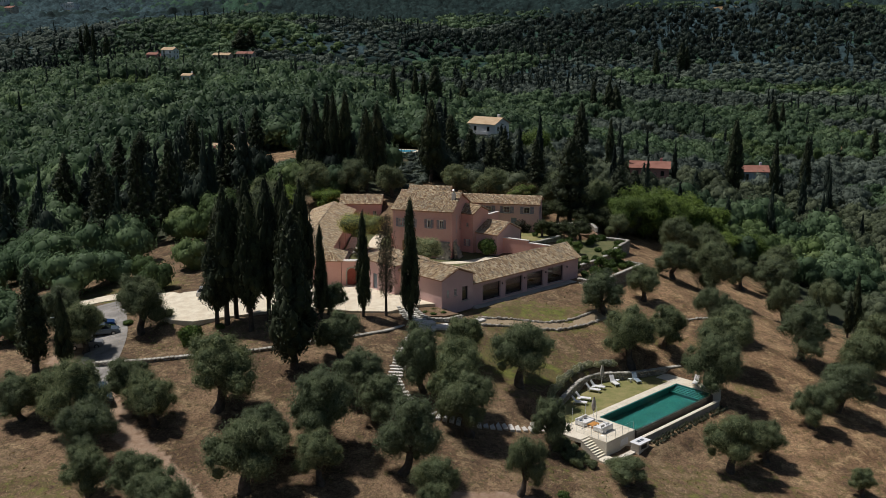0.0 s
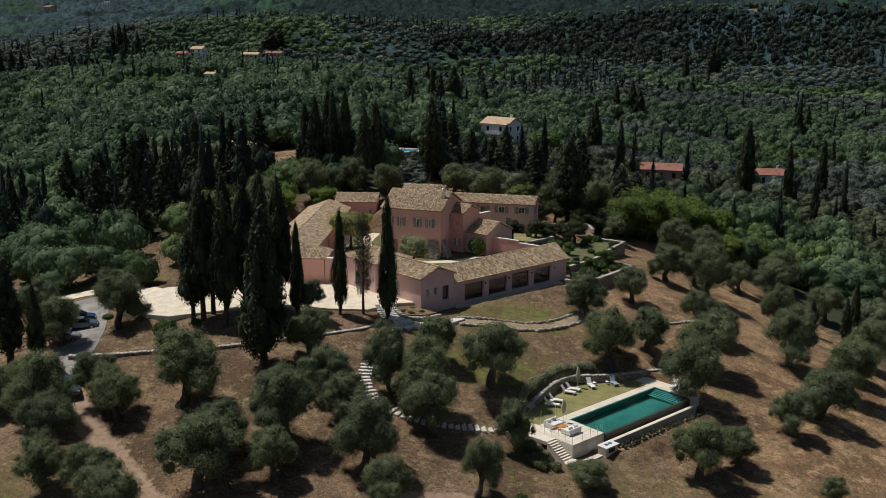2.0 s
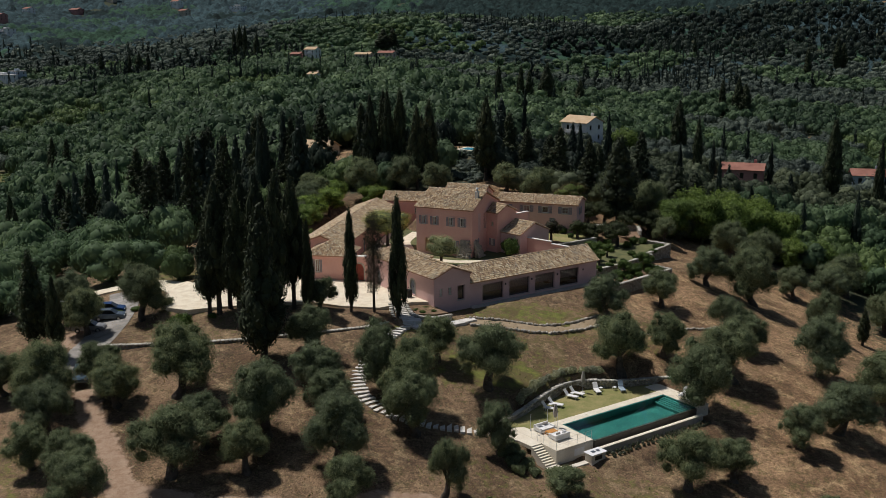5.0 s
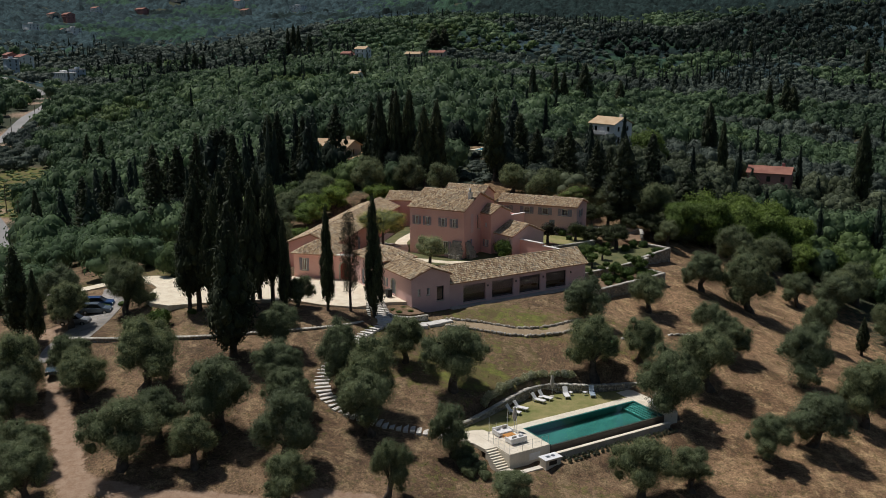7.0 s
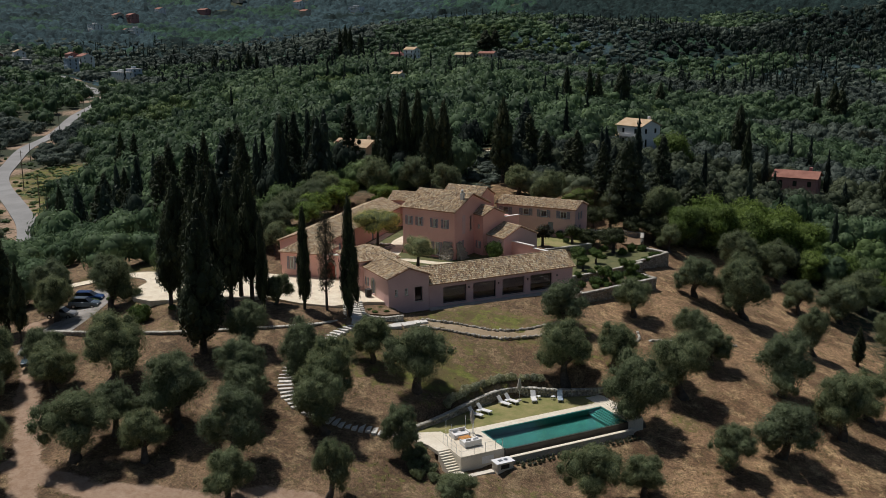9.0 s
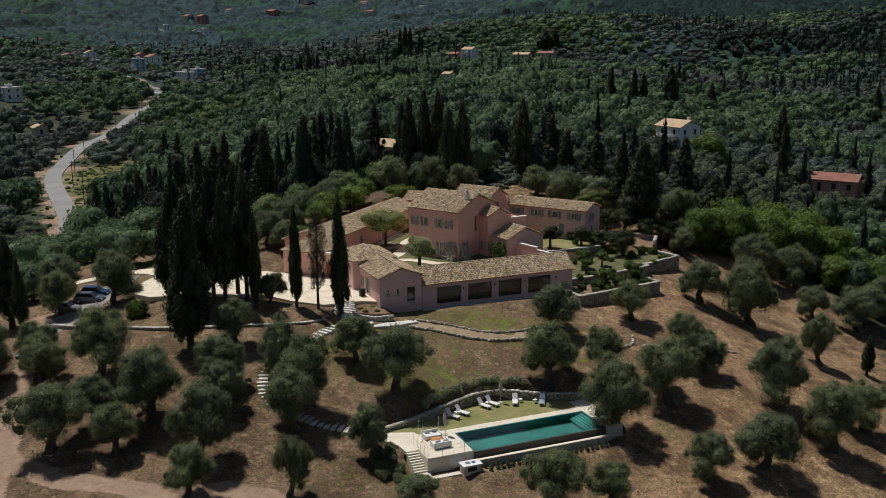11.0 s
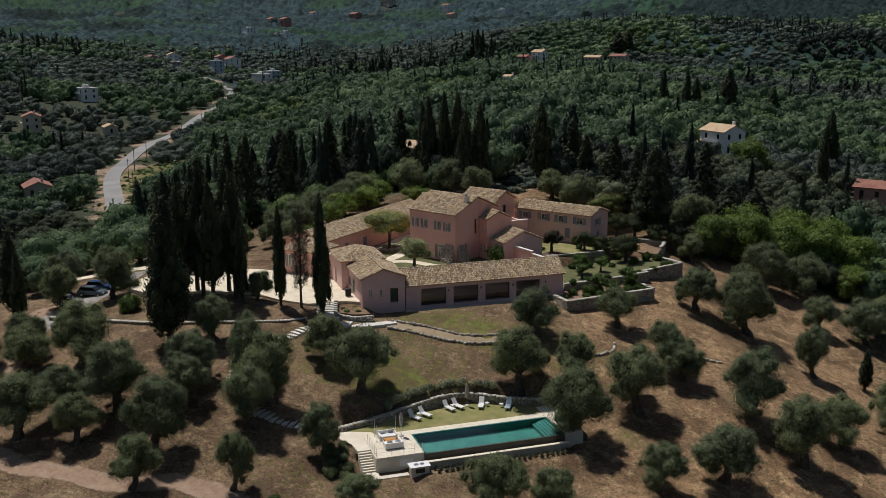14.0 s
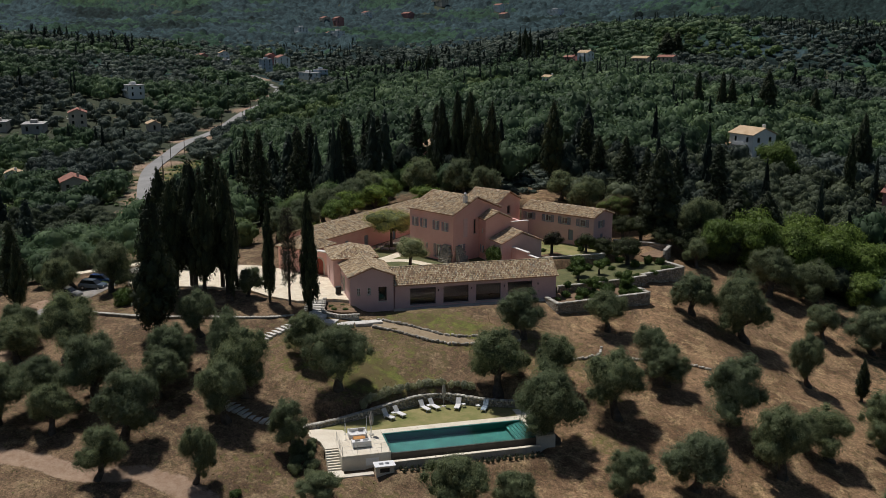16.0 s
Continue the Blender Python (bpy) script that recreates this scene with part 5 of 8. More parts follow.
def door_in(house, f, u0, u1, z0, z1, material, deep=0.16, arched=False, label=""):
    """A planked double door in its opening, with an arched top and stone surround where it has one."""
    bm = bmesh.new()
    n = max(4, int((u1 - u0) / 0.14))
    for i in range(n):
        a, b = u0 + (u1 - u0) * i / n + 0.006, u0 + (u1 - u0) * (i + 1) / n - 0.006
        box(bm, a, deep, z0 + 0.02, b, deep + 0.05, z1)
    for z in (z0 + 0.3, (z0 + z1) / 2, z1 - 0.3):
        box(bm, u0 + 0.02, deep - 0.025, z - 0.05, u1 - 0.02, deep, z + 0.05)
    bm.transform(f)
    leaf = part("door", bm, material, house, label)
    hb = boxed((u0 + u1) / 2 + 0.04, deep - 0.07, z0 + 1.0, (u0 + u1) / 2 + 0.07, deep - 0.02, z0 + 1.16)
    hb.transform(f)
    part("handle", hb, DARK_FRAME, leaf, "dark iron handle")
    if arched:
        ab = bmesh.new()
        c, r = (u0 + u1) / 2, (u1 - u0) / 2
        steps = 14
        def ring(rr, y):
            out = [(c - rr, y, z0)]
            out += [(c - rr * math.cos(math.pi * k / steps), y, z1 - r + rr * math.sin(math.pi * k / steps)) for k in range(steps + 1)]
            return out + [(c + rr, y, z0)]
        rows = [[ab.verts.new(q) for q in ring(rr, y)] for rr, y in ((r - 0.02, deep), (r - 0.02, -0.05), (r + 0.17, -0.05), (r + 0.17, 0.004))]
        for a, b in zip(rows, rows[1:]):
            for k in range(len(a) - 1):
                ab.faces.new((a[k], a[k + 1], b[k + 1], b[k]))
        # plaster spandrels that close the square opening above the arch
        for sgn in (-1, 1):
            corner = ab.verts.new((c + sgn * (r + 0.05), 0.03, z1 + 0.05))
            arc = [ab.verts.new((c + sgn * (r - 0.01) * math.cos(math.pi / 2 * k / 7), 0.03, z1 - r + (r - 0.01) * math.sin(math.pi / 2 * k / 7))) for k in range(8)]
            for a, b in zip(arc, arc[1:]):
                ab.faces.new((a, b, corner))
        bmesh.ops.recalc_face_normals(ab, faces=ab.faces)
        ab.transform(f)
        part("arch_surround", ab, STONE, house, "pale stone arch round the door")
    return leaf


def house_of(name, x, y, z, turn, L, D, H, ridge, rise, label, wall=None, openings=(), over=0.28, foot=1.4, roof=True, hip=0.0, seed=1, thick=0.42, ridge_at=0.5, band=True):
    """A plastered house: walls with openings, floor, eaves band and tiled gable or hip roof."""
    wall = wall or PINK
    ob = thing(name, pose(x, y, z, 0, 0, turn), label, "house")
    for side in SIDES:
        f = side_frame(L, D, side)
        span = L if side in ("front", "back") else D
        ends = (side in ("left", "right")) == (ridge == "x")
        holes = [o[1:5] for o in openings if o[0] == side]
        a, b = (0, span) if ends else (thick, span - thick)
        gable = None
        if ends and not hip:
            top = span * (ridge_at if side in ("right", "front") else 1 - ridge_at)
            gable = [(0, H), (span, H), (top, H + rise - 0.06)]
        part("wall", wall_panel(f, a, b, -foot, H, thick, holes, gable), wall, ob)
        if band and not ends:
            eb = boxed(-0.1, -0.09, H - 0.14, span + 0.1, -0.003, H - 0.03, 0.02)
            eb.transform(f)
            part("eaves_band", eb, wall, ob)
    part("floor_slab", boxed(thick, thick, -0.2, L - thick, D - thick, -0.03), INSIDE, ob)
    if H > 5:
        part("floor_slab", boxed(thick + 0.002, thick + 0.002, H * 0.5 - 0.1, L - thick - 0.002, D - thick - 0.002, H * 0.5 + 0.1), INSIDE, ob)
    if roof:
        o = over
        k = rise / ((D if ridge == "x" else L) * min(ridge_at, 1 - ridge_at))
        if hip:
            zz = H - o * k
            c = [(-o, -o, zz), (L + o, -o, zz), (L + o, D + o, zz), (-o, D + o, zz)]
            if ridge == "x":
                r0, r1 = (hip, D / 2, H + rise), (L - hip, D / 2, H + rise)
                polys = [[c[0], c[1], r1, r0], [c[1], c[2], r1], [c[2], c[3], r0, r1], [c[3], c[0], r0]]
            else:
                r0, r1 = (L / 2, hip, H + rise), (L / 2, D - hip, H + rise)
                polys = [[c[0], c[1], r0], [c[1], c[2], r1, r0], [c[2], c[3], r1], [c[3], c[0], r0, r1]]
            ridges = [(r0, r1), (c[0], r0), (c[1], r1 if ridge == "x" else r0), (c[2], r1), (c[3], r0 if ridge == "x" else r1)]
            ridges = [(a, b) for a, b in ridges if (Vector(a) - Vector(b)).length > 0.3]
        elif ridge == "x":
            m = D * ridge_at
            za, zb = H - o * rise / m, H - o * rise / (D - m)
            polys = [[(-o, -o, za), (L + o, -o, za), (L + o, m, H + rise), (-o, m, H + rise)], [(L + o, D + o, zb), (-o, D + o, zb), (-o, m, H + rise), (L + o, m, H + rise)]]
            ridges = [((-o, m, H + rise), (L + o, m, H + rise))]
        else:
            m = L * ridge_at
            za, zb = H - o * rise / m, H - o * rise / (L - m)
            polys = [[(-o, D + o, za), (-o, -o, za), (m, -o, H + rise), (m, D + o, H + rise)], [(L + o, -o, zb), (L + o, D + o, zb), (m, D + o, H + rise), (m, -o, H + rise)]]
            ridges = [((m, -o, H + rise), (m, D + o, H + rise))]
        lift = 0.13
        polys = [[(a, b, c_ + lift) for a, b, c_ in p] for p in polys]
        ridges = [tuple((a, b, c_ + lift) for a, b, c_ in r) for r in ridges]
        add_roof(ob, polys, ridges, seed)
    for o in openings:
        side, u0, u1, z0, z1, kind = o
        f = side_frame(L, D, side)
        if kind == "shuttered":
            window_in(ob, f, u0, u1, z0, z1, True)
        elif kind == "window":
            window_in(ob, f, u0, u1, z0, z1, False)
        elif kind == "slit":
            window_in(ob, f, u0, u1, z0, z1, False, DARK_FRAME, 0.25, cross=False)
        elif kind == "wide":
            window_in(ob, f, u0, u1, z0, z1, False, DARK_FRAME, 0.3, cross=False)
        elif kind == "tall":
            window_in(ob, f, u0, u1, z0, z1, False, DARK_FRAME, 0.25, cross=False)
        elif kind == "oak":
            door_in(ob, f, u0, u1, z0, z1, OAK, label="honey-coloured plank door")
        elif kind == "grey":
            door_in(ob, f, u0, u1, z0, z1, SHUTTER, label="blue-grey plank door")
        elif kind == "arched":
            door_in(ob, f, u0, u1, z0, z1, SHUTTER, arched=True, label="blue-grey plank door under an arch")
    return ob


def buttress(house, f, u0, u1, high, out):
    """A sloping heap of rubble stones laid against a wall."""
    rng = np.random.default_rng(int(u0 * 100) + 5)
    pieces = []
    z = -1.1
    while z < high:
        q = max(0.0, z) / high
        deep, left, right = out * (1 - 0.85 * q) + 0.12, u0 + 0.35 * q * q, u1 - 0.55 * q * q
        u = left
        while u < right:
            w = rng.uniform(0.28, 0.5)
            for p in (deep - 0.2, deep * 0.45):
                c = np.array(f @ Vector((u + w / 2, -max(p, 0.08) + rng.uniform(-0.06, 0.06), z + 0.13)))
                v, g = tube([c + (0, 0, s) for s in (-0.17, -0.13, 0.13, 0.17)], [w * 0.4, w * 0.66, w * 0.62, w * 0.34], 6, rng, 0.16)
                pieces.append((v, g))
            u += w * 0.92
        z += rng.uniform(0.2, 0.27)
    v, g = joined(pieces)
    ob = new("buttress", np_mesh("buttress", v, g, RUBBLE))
    ob.parent = house
    return tagged(ob, "leaning rubble-stone buttress")


# ---- villa: the houses ----
main = house_of("main_house", -11.72, 152.1, 8.0, -14.8, 9.83, 10.6, 7.45, "x", 2.15, "two-storey pink plastered villa with blue-grey shutters", PINK, [
    ("front", 0.92, 1.62, 4.72, 6.1, "shuttered"), ("front", 2.88, 3.58, 4.72, 6.1, "shuttered"), ("front", 5.7, 6.4, 4.72, 6.1, "shuttered"), ("front", 7.72, 8.42, 4.72, 6.1, "shuttered"),
    ("front", 1.54, 2.62, 0.25, 2.5, "oak"), ("front", 3.68, 4.12, 1.55, 2.35, "window"), ("front", 6.05, 7.0, 0.3, 2.4, "shuttered"),
    ("right", 4.6, 5.2, 3.9, 6.2, "slit"), ("right", 1.5, 2.25, 1.55, 2.6, "shuttered"),
    ("left", 4.2, 5.0, 4.72, 6.1, "shuttered"), ("left", 7.2, 8.0, 4.72, 6.1, "shuttered"), ("back", 3.0, 3.8, 4.7, 6.0, "window")], seed=3)
buttress(main, side_frame(9.83, 10.6, "front"), 7.6, 9.5, 2.5, 1.0)
buttress(main, side_frame(9.83, 10.6, "right"), 0.25, 2.0, 2.2, 1.1)
nb = boxed(2.3, -0.035, 3.6, 3.2, -0.004, 6.6, 0.015)
nb.transform(side_frame(9.83, 10.6, "right"))
part("blind_arch", nb, LILAC, main, "blind arch in faded plaster")
# chimney and the drip moulds over the upper windows
ch = boxed(8.9, 3.1, 8.5, 9.45, 3.65, 10.0, 0.02)
stack = part("chimney", ch, CREAM, main, "white plastered chimney with a metal cowl")
bm = bmesh.new()
bmesh.ops.create_cone(bm, cap_ends=True, segments=14, radius1=0.17, radius2=0.17, depth=0.5, matrix=Matrix.Translation((9.17, 3.37, 10.2)))
bmesh.ops.create_cone(bm, cap_ends=True, segments=14, radius1=0.27, radius2=0.1, depth=0.16, matrix=Matrix.Translation((9.17, 3.37, 10.52)))
part("cowl", bm, surface("galvanised", (0.5, 0.5, 0.5), (0.6, 0.6, 0.6), 3.0, 0.35, 30.0, 0.05, 0.9), stack)
for a, b in ((0.45, 4.1), (5.25, 8.9)):
    part("string_course", boxed(a, -0.07, 6.22, b, -0.004, 6.3, 0.015), LILAC, main)
# outside stair on the west wall
bm = bmesh.new()
for i in range(11):
    box(bm, -1.25, 3.2 + 0.29 * i, -0.4, -0.004, 3.2 + 0.29 * (i + 1), 0.18 * (i + 1))
part("outside_stair", bm, LILAC, main, "plastered outside stair against the wall")
part("stair_parapet", boxed(-1.45, 3.2, -0.4, -1.254, 6.4, 2.6, 0.02), PINK, main)

house_of("rear_house", -10.3, 167.8, 8.2, -10, 7.2, 6.2, 6.6, "x", 1.5, "pink house with tiled roof behind the villa", PINK, [("right", 2.6, 3.5, 4.4, 5.8, "slit"), ("front", 4.8, 5.6, 4.4, 5.6, "window")], seed=5)
wing = house_of("stair_wing", -2.49, 156.5, 8.0, -35, 4.5, 4.4, 6.3, "x", 1.05, "pink plastered stair wing leaning on the villa", PINK, [("front", 3.15, 3.6, 4.2, 4.85, "window"), ("front", 3.05, 3.65, 1.0, 2.1, "shuttered")], over=0.15, seed=6, band=False)
part("parapet", boxed(4.1, 4.404, -1.2, 4.5, 7.6, 5.65, 0.03), PINK, wing, "low pink parapet wall with pale coping")
part("coping", boxed(4.05, 4.41, 5.654, 4.55, 7.66, 5.75, 0.02), CREAM, wing)
part("parapet", boxed(-0.5, 7.2, -1.2, 4.096, 7.6, 5.3, 0.03), PINK, wing)
low = house_of("low_wing", 1.68, 154.52, 8.1, -36, 4.2, 6.9, 3.12, "x", 1.52, "single-storey pink garden wing with tiled roof", LILAC, [("front", 1.2, 2.1, 0.0, 2.1, "grey")], over=0.15, seed=7, band=False)
house_of("guest_house", -1.37, 171.9, 8.7, -10, 14.65, 5.9, 4.55, "x", 0.95, "long pink guest house with blue-grey shutters", LILAC, [
    ("front", 1.1, 2.3, 2.95, 4.1, "shuttered"), ("front", 4.95, 6.15, 2.95, 4.1, "shuttered"), ("front", 8.3, 9.5, 2.9, 4.1, "shuttered"), ("front", 11.9, 13.1, 2.9, 4.1, "shuttered"), ("front", 9.7, 10.7, 0.3, 2.1, "grey"),
    ("right", 1.9, 2.8, 2.7, 3.9, "shuttered"), ("right", 2.2, 2.9, 0.2, 1.6, "grey")], seed=8)
gallery = house_of("gallery_wing", 0.84, 128.48, 6.1, 45.2, 23.4, 5.0, 3.36, "x", 1.7, "long low pink gallery with four wide glazed openings", LILAC, [("front", a, a + 3.64, 0.32, 2.7, "wide") for a in (2.15, 6.86, 11.55, 16.2)], seed=9)
part("terrace_slab", boxed(-0.3, -1.35, -0.9, 22.6, -0.006, 0.02, 0.02), STONE, gallery, "pale stone step along the glazing")
for a in (6.05, 10.8, 15.6, 20.6):
    wl = part("wall_lamp", boxed(a, -0.14, 2.1, a + 0.14, -0.004, 2.36, 0.02), DARK_FRAME, gallery, "small dark wall lamp")
house_of("entrance_wing", -3.26, 123.86, 6.7, 45.2, 5.94, 8.5, 4.2, "y", 1.12, "pink gabled entrance wing with small windows", LILAC, [
    ("front", 0.93, 1.37, 1.7, 2.67, "window"), ("front", 2.35, 2.84, 1.7, 2.67, "window"), ("front", 3.86, 5.0, 0.7, 2.68, "tall"),
    ("left", 2.7, 3.9, 1.0, 3.1, "arched"), ("left", 0.85, 1.45, 1.7, 2.9, "shuttered")], seed=10, foot=1.6)
house_of("gatekeepers_house", -9.99, 129.15, 7.5, 45.2, 6.2, 7.2, 4.1, "y", 1.2, "pink house with hipped tile roof beside the gate", LILAC, [("left", 2.6, 3.6, 0.1, 2.3, "grey")], hip=2.9, seed=11)
west = house_of("west_house", -24.4, 134.3, 7.5, 0, 6.4, 5.6, 3.55, "x", 1.35, "pink house with hipped tile roof on the forecourt", PINK, [("front", 1.3, 2.0, 1.0, 2.9, "shuttered")], hip=2.7, seed=12)
long_wing = house_of("long_wing", -27.6, 140.0, 7.6, 0, 7.2, 34, 3.7, "y", 1.35, "long pink courtyard wing with tiled roof", PINK, [("right", 6.2, 7.2, 0.1, 2.4, "grey"), ("right", 11.5, 12.7, 0.1, 2.4, "grey"), ("right", 2.2, 3.0, 1.2, 2.3, "window"), ("right", 20, 21, 0.1, 2.4, "grey")], seed=13)
house_of("north_house", -22.9, 174.6, 8.6, 2, 7.4, 6.2, 3.7, "x", 1.1, "small pink house with tiled roof closing the court", PINK, [("front", 5.9, 6.5, 1.4, 2.4, "window")], seed=14)

# gate wall with its arch and red iron gate
gate = thing("gate_wall", pose(-17.9, 134.2, 7.5), "pink gateway with stone arch, pale coping and red gate", "gateway")
part("wall", wall_panel(Matrix(), 0, 3.1, -1, 3.5, 0.6, [(0.75, 2.25, -0.9, 2.55)]), PINK, gate)
door_in(gate, Matrix(), 0.75, 2.25, 0.0, 2.55, RED_PAINT, 0.3, True, "dark red wooden gate")
part("coping", boxed(-0.1, -0.08, 3.504, 3.2, 0.68, 3.66, 0.02), CREAM, gate)
# pink garden wall behind the gallery
gw = thing("garden_wall", pose(5.2, 153.9, 8.0, 0, 0, -31.5), "stepped pink garden wall with pale coping and an arched opening", "wall")
part("wall", boxed(0.004, 0, -1.0, 5.6, 0.4, 2.6, 0.02), PINK, gw)
part("wall", boxed(5.604, 0, -1.0, 10.6, 0.4, 2.25, 0.02), PINK, gw)
part("coping", boxed(-0.04, -0.05, 2.604, 5.65, 0.45, 2.72, 0.02), CREAM, gw)
part("coping", boxed(5.66, -0.05, 2.254, 10.65, 0.45, 2.37, 0.02), CREAM, gw)


# ---- forecourt, court, terraces ----
GRASS = surface("mown_grass", (0.078, 0.092, 0.03), (0.15, 0.145, 0.055), 0.7, 0.95, 14.0, 0.6, spots=(0.15, 0.115, 0.065))
DRY_LAWN = surface("dry_lawn", (0.165, 0.18, 0.05), (0.31, 0.265, 0.11), 0.5, 0.95, 9.0, 0.7, spots=(0.36, 0.27, 0.14))
SOIL = surface("garden_soil", (0.16, 0.10, 0.06), (0.26, 0.17, 0.10), 0.8, 0.95, 9.0, 0.7)
MORTAR = surface("dark_mortar", (0.20, 0.18, 0.14), (0.28, 0.25, 0.20), 1.5, 0.95, 12.0, 0.5)


def stone_material(name, a, b, c):
    m, t, p = nodes_of(name)
    geo = node(t, "ShaderNodeNewGeometry")
    col = ramp(t, geo.outputs["Random Per Island"], [(0.0, a), (0.55, b), (1.0, c)])
    col = mix(t, col, (0.20, 0.19, 0.15), ramp(t, noise_of(t, 1.8, 6.0, 0.7), [(0.52, (0, 0, 0)), (0.72, (0.75, 0.75, 0.75))]))
    col = mix(t, col, ramp(t, noise_of(t, 16.0, 6.0, 0.7), [(0.3, (0.75, 0.75, 0.75)), (0.7, (1.12, 1.12, 1.12))]), 1.0, "MULTIPLY")
    t.links.new(col, p.inputs["Base Color"])
    p.inputs["Roughness"].default_value = 0.95
    bump(t, p, noise_of(t, 20.0, 5.0), 0.6, 0.02)
    return m


WALL_STONE = stone_material("wall_stone", (0.28, 0.25, 0.20), (0.40, 0.36, 0.30), (0.52, 0.48, 0.41))
PALE_STONE = stone_material("pale_wall_stone", (0.40, 0.37, 0.31), (0.52, 0.49, 0.42), (0.62, 0.59, 0.52))


def walk_along(line, step):
    """Even steps along a line: place, way, distance."""
    p = np.array(line, float)
    seg = np.hypot(*np.diff(p, axis=0).T)
    s = np.r_[0, np.cumsum(seg)]
    at = np.arange(0, s[-1], step) + step / 2
    at = at[at < s[-1]]
    q = np.stack([np.interp(at, s, p[:, i]) for i in range(2)], 1)
    d = unit(np.stack([np.interp(np.minimum(at + 0.05, s[-1]), s, p[:, i]) - np.interp(np.maximum(at - 0.05, 0), s, p[:, i]) for i in range(2)], 1))
    return q, d, at / s[-1]


def curve_line(line, steps=6):
    out, n = [], len(line)
    for i in range(n - 1):
        p0, p1, p2, p3 = (np.array(line[min(max(k, 0), n - 1)], float) for k in (i - 1, i, i + 1, i + 2))
        for s in np.arange(0, 1, 1 / steps):
            out.append(0.5 * (2 * p1 + (p2 - p0) * s + (2 * p0 - 5 * p1 + 4 * p2 - p3) * s ** 2 + (3 * p1 - p0 - 3 * p2 + p3) * s ** 3))
    return [*out, np.array(line[-1], float)]


def block_of(rng, o, d, half, rough=0.12):
    """An uneven stone: eight corners moved a little, six faces."""
    side = np.array([-d[1], d[0], 0])
    e = np.array([d[0], d[1], 0])
    v = []
    for c in (-1, 1):
        for b in (-1, 1):
            for a in (-1, 1):
                k = 1 + rng.uniform(-rough, rough, 3)
                v.append(o + e * a * half[0] * k[0] + side * b * half[1] * k[1] + np.array((0, 0, c * half[2] * k[2])))
    f = np.array([(0, 2, 3, 1), (4, 5, 7, 6), (0, 1, 5, 4), (2, 6, 7, 3), (1, 3, 7, 5), (0, 4, 6, 2)])
    return np.array(v), f


def stone_wall(name, line, tops, deep, thick, label, seed, material=None, smooth=True, course=0.24):
    """A wall of laid stones with a cap course over a mortar core; tops: heights spread evenly along it; deep: its height."""
    rng = np.random.default_rng(seed)
    if smooth:
        line = curve_line(line)
    ob = thing(name, Matrix(), label, "wall", kind="structure")
    tops = np.atleast_1d(np.array(tops, float))
    level = lambda t: np.interp(t, np.linspace(0, 1, len(tops)), tops)
    pieces = []
    for k in range(int(math.ceil(deep / course))):
        q, d, t = walk_along(line, rng.uniform(0.36, 0.44))
        for (x, y), w, tt in zip(q, d, t):
            z = level(tt) - 0.12 - course * (k + 0.5)
            pieces.append(block_of(rng, np.array((x, y, z)) + rng.normal(size=3) * (0.01, 0.01, 0.012), w, (0.2 * rng.uniform(0.8, 1.0), thick / 2 * rng.uniform(0.94, 1.06), course * 0.47)))
    sv, sf = joined(pieces)
    stones = new("stones", np_mesh("stones", sv, sf, material or WALL_STONE))
    stones.parent = ob
    tagged(stones, kind="stuff")
    caps = []
    q, d, t = walk_along(line, 0.52)
    for (x, y), w, tt in zip(q, d, t):
        caps.append(block_of(rng, np.array((x, y, level(tt) - 0.055)) + rng.normal(size=3) * 0.012, w, (0.25, thick / 2 + 0.05, 0.065), 0.06))
    cv, cf = joined(caps)
    cap = new("capstones", np_mesh("capstones", cv, cf, PALE_STONE))
    cap.parent = ob
    tagged(cap, "pale weathered capstones", kind="stuff")
    core = []
    q, d, t = walk_along(line, 0.3)
    for (x, y), w, tt in zip(q, d, t):
        core.append(block_of(rng, np.array((x, y, level(tt) - 0.14 - deep / 2)), w, (0.17, thick / 2 - 0.04, deep / 2), 0))
    kv, kf = joined(core)
    c = new("core", np_mesh("core", kv, kf, MORTAR))
    c.parent = ob
    return ob


FORECOURT = [(-37.6, 116.2), (-34.5, 115.6), (-31.4, 117.4), (-26, 120.2), (-19.9, 122.2), (-15.1, 120.9), (-10, 120.9), (-8.2, 122.6), (-6.4, 124.2), (-4.0, 124.9), (-9.4, 130.2), (-10.1, 129.6), (-15.0, 134.3), (-28, 134.2), (-35.6, 131.2), (-39.5, 129.6), (-41.2, 126), (-40.6, 122), (-39.6, 118.5)]
part_pave = prism(FORECOURT, 6.6, 7.5)
bmesh.ops.bevel(part_pave, geom=[e for e in part_pave.edges if e.calc_length() and all(v.co.z > 7.4 for v in e.verts)], offset=0.03, segments=1, affect="EDGES")
me = bpy.data.meshes.new("forecourt")
part_pave.to_mesh(me)
part_pave.free()
me.materials.append(PAVING)
tagged(new("forecourt", me), "pale gravel-paved forecourt in full sun", "pavement", kind="structure")
ribbon("driveway", [(-39.5, 126.5), (-42.5, 129.5), (-45.5, 132.6), (-49.5, 134.6), (-53.5, 134.6), (-57.5, 132.6), (-61.5, 129.6), (-68, 126)], 3.4, PAVING, 0.14, 0.4, "pale concrete driveway leading to the forecourt", "driveway")
ribbon("gravel_lane", [(-52, 131.5), (-49.3, 126.5), (-47.2, 121), (-45.4, 115.5), (-44.3, 110), (-43.8, 105.5), (-42, 101.8)], 4.6, surface("grey_gravel", (0.20, 0.185, 0.165), (0.36, 0.335, 0.30), 0.5, 0.95, 9.0, 0.5, spots=(0.45, 0.43, 0.39)), 0.08, 0.3, "pale grey gravel lane where cars stand", "lane")

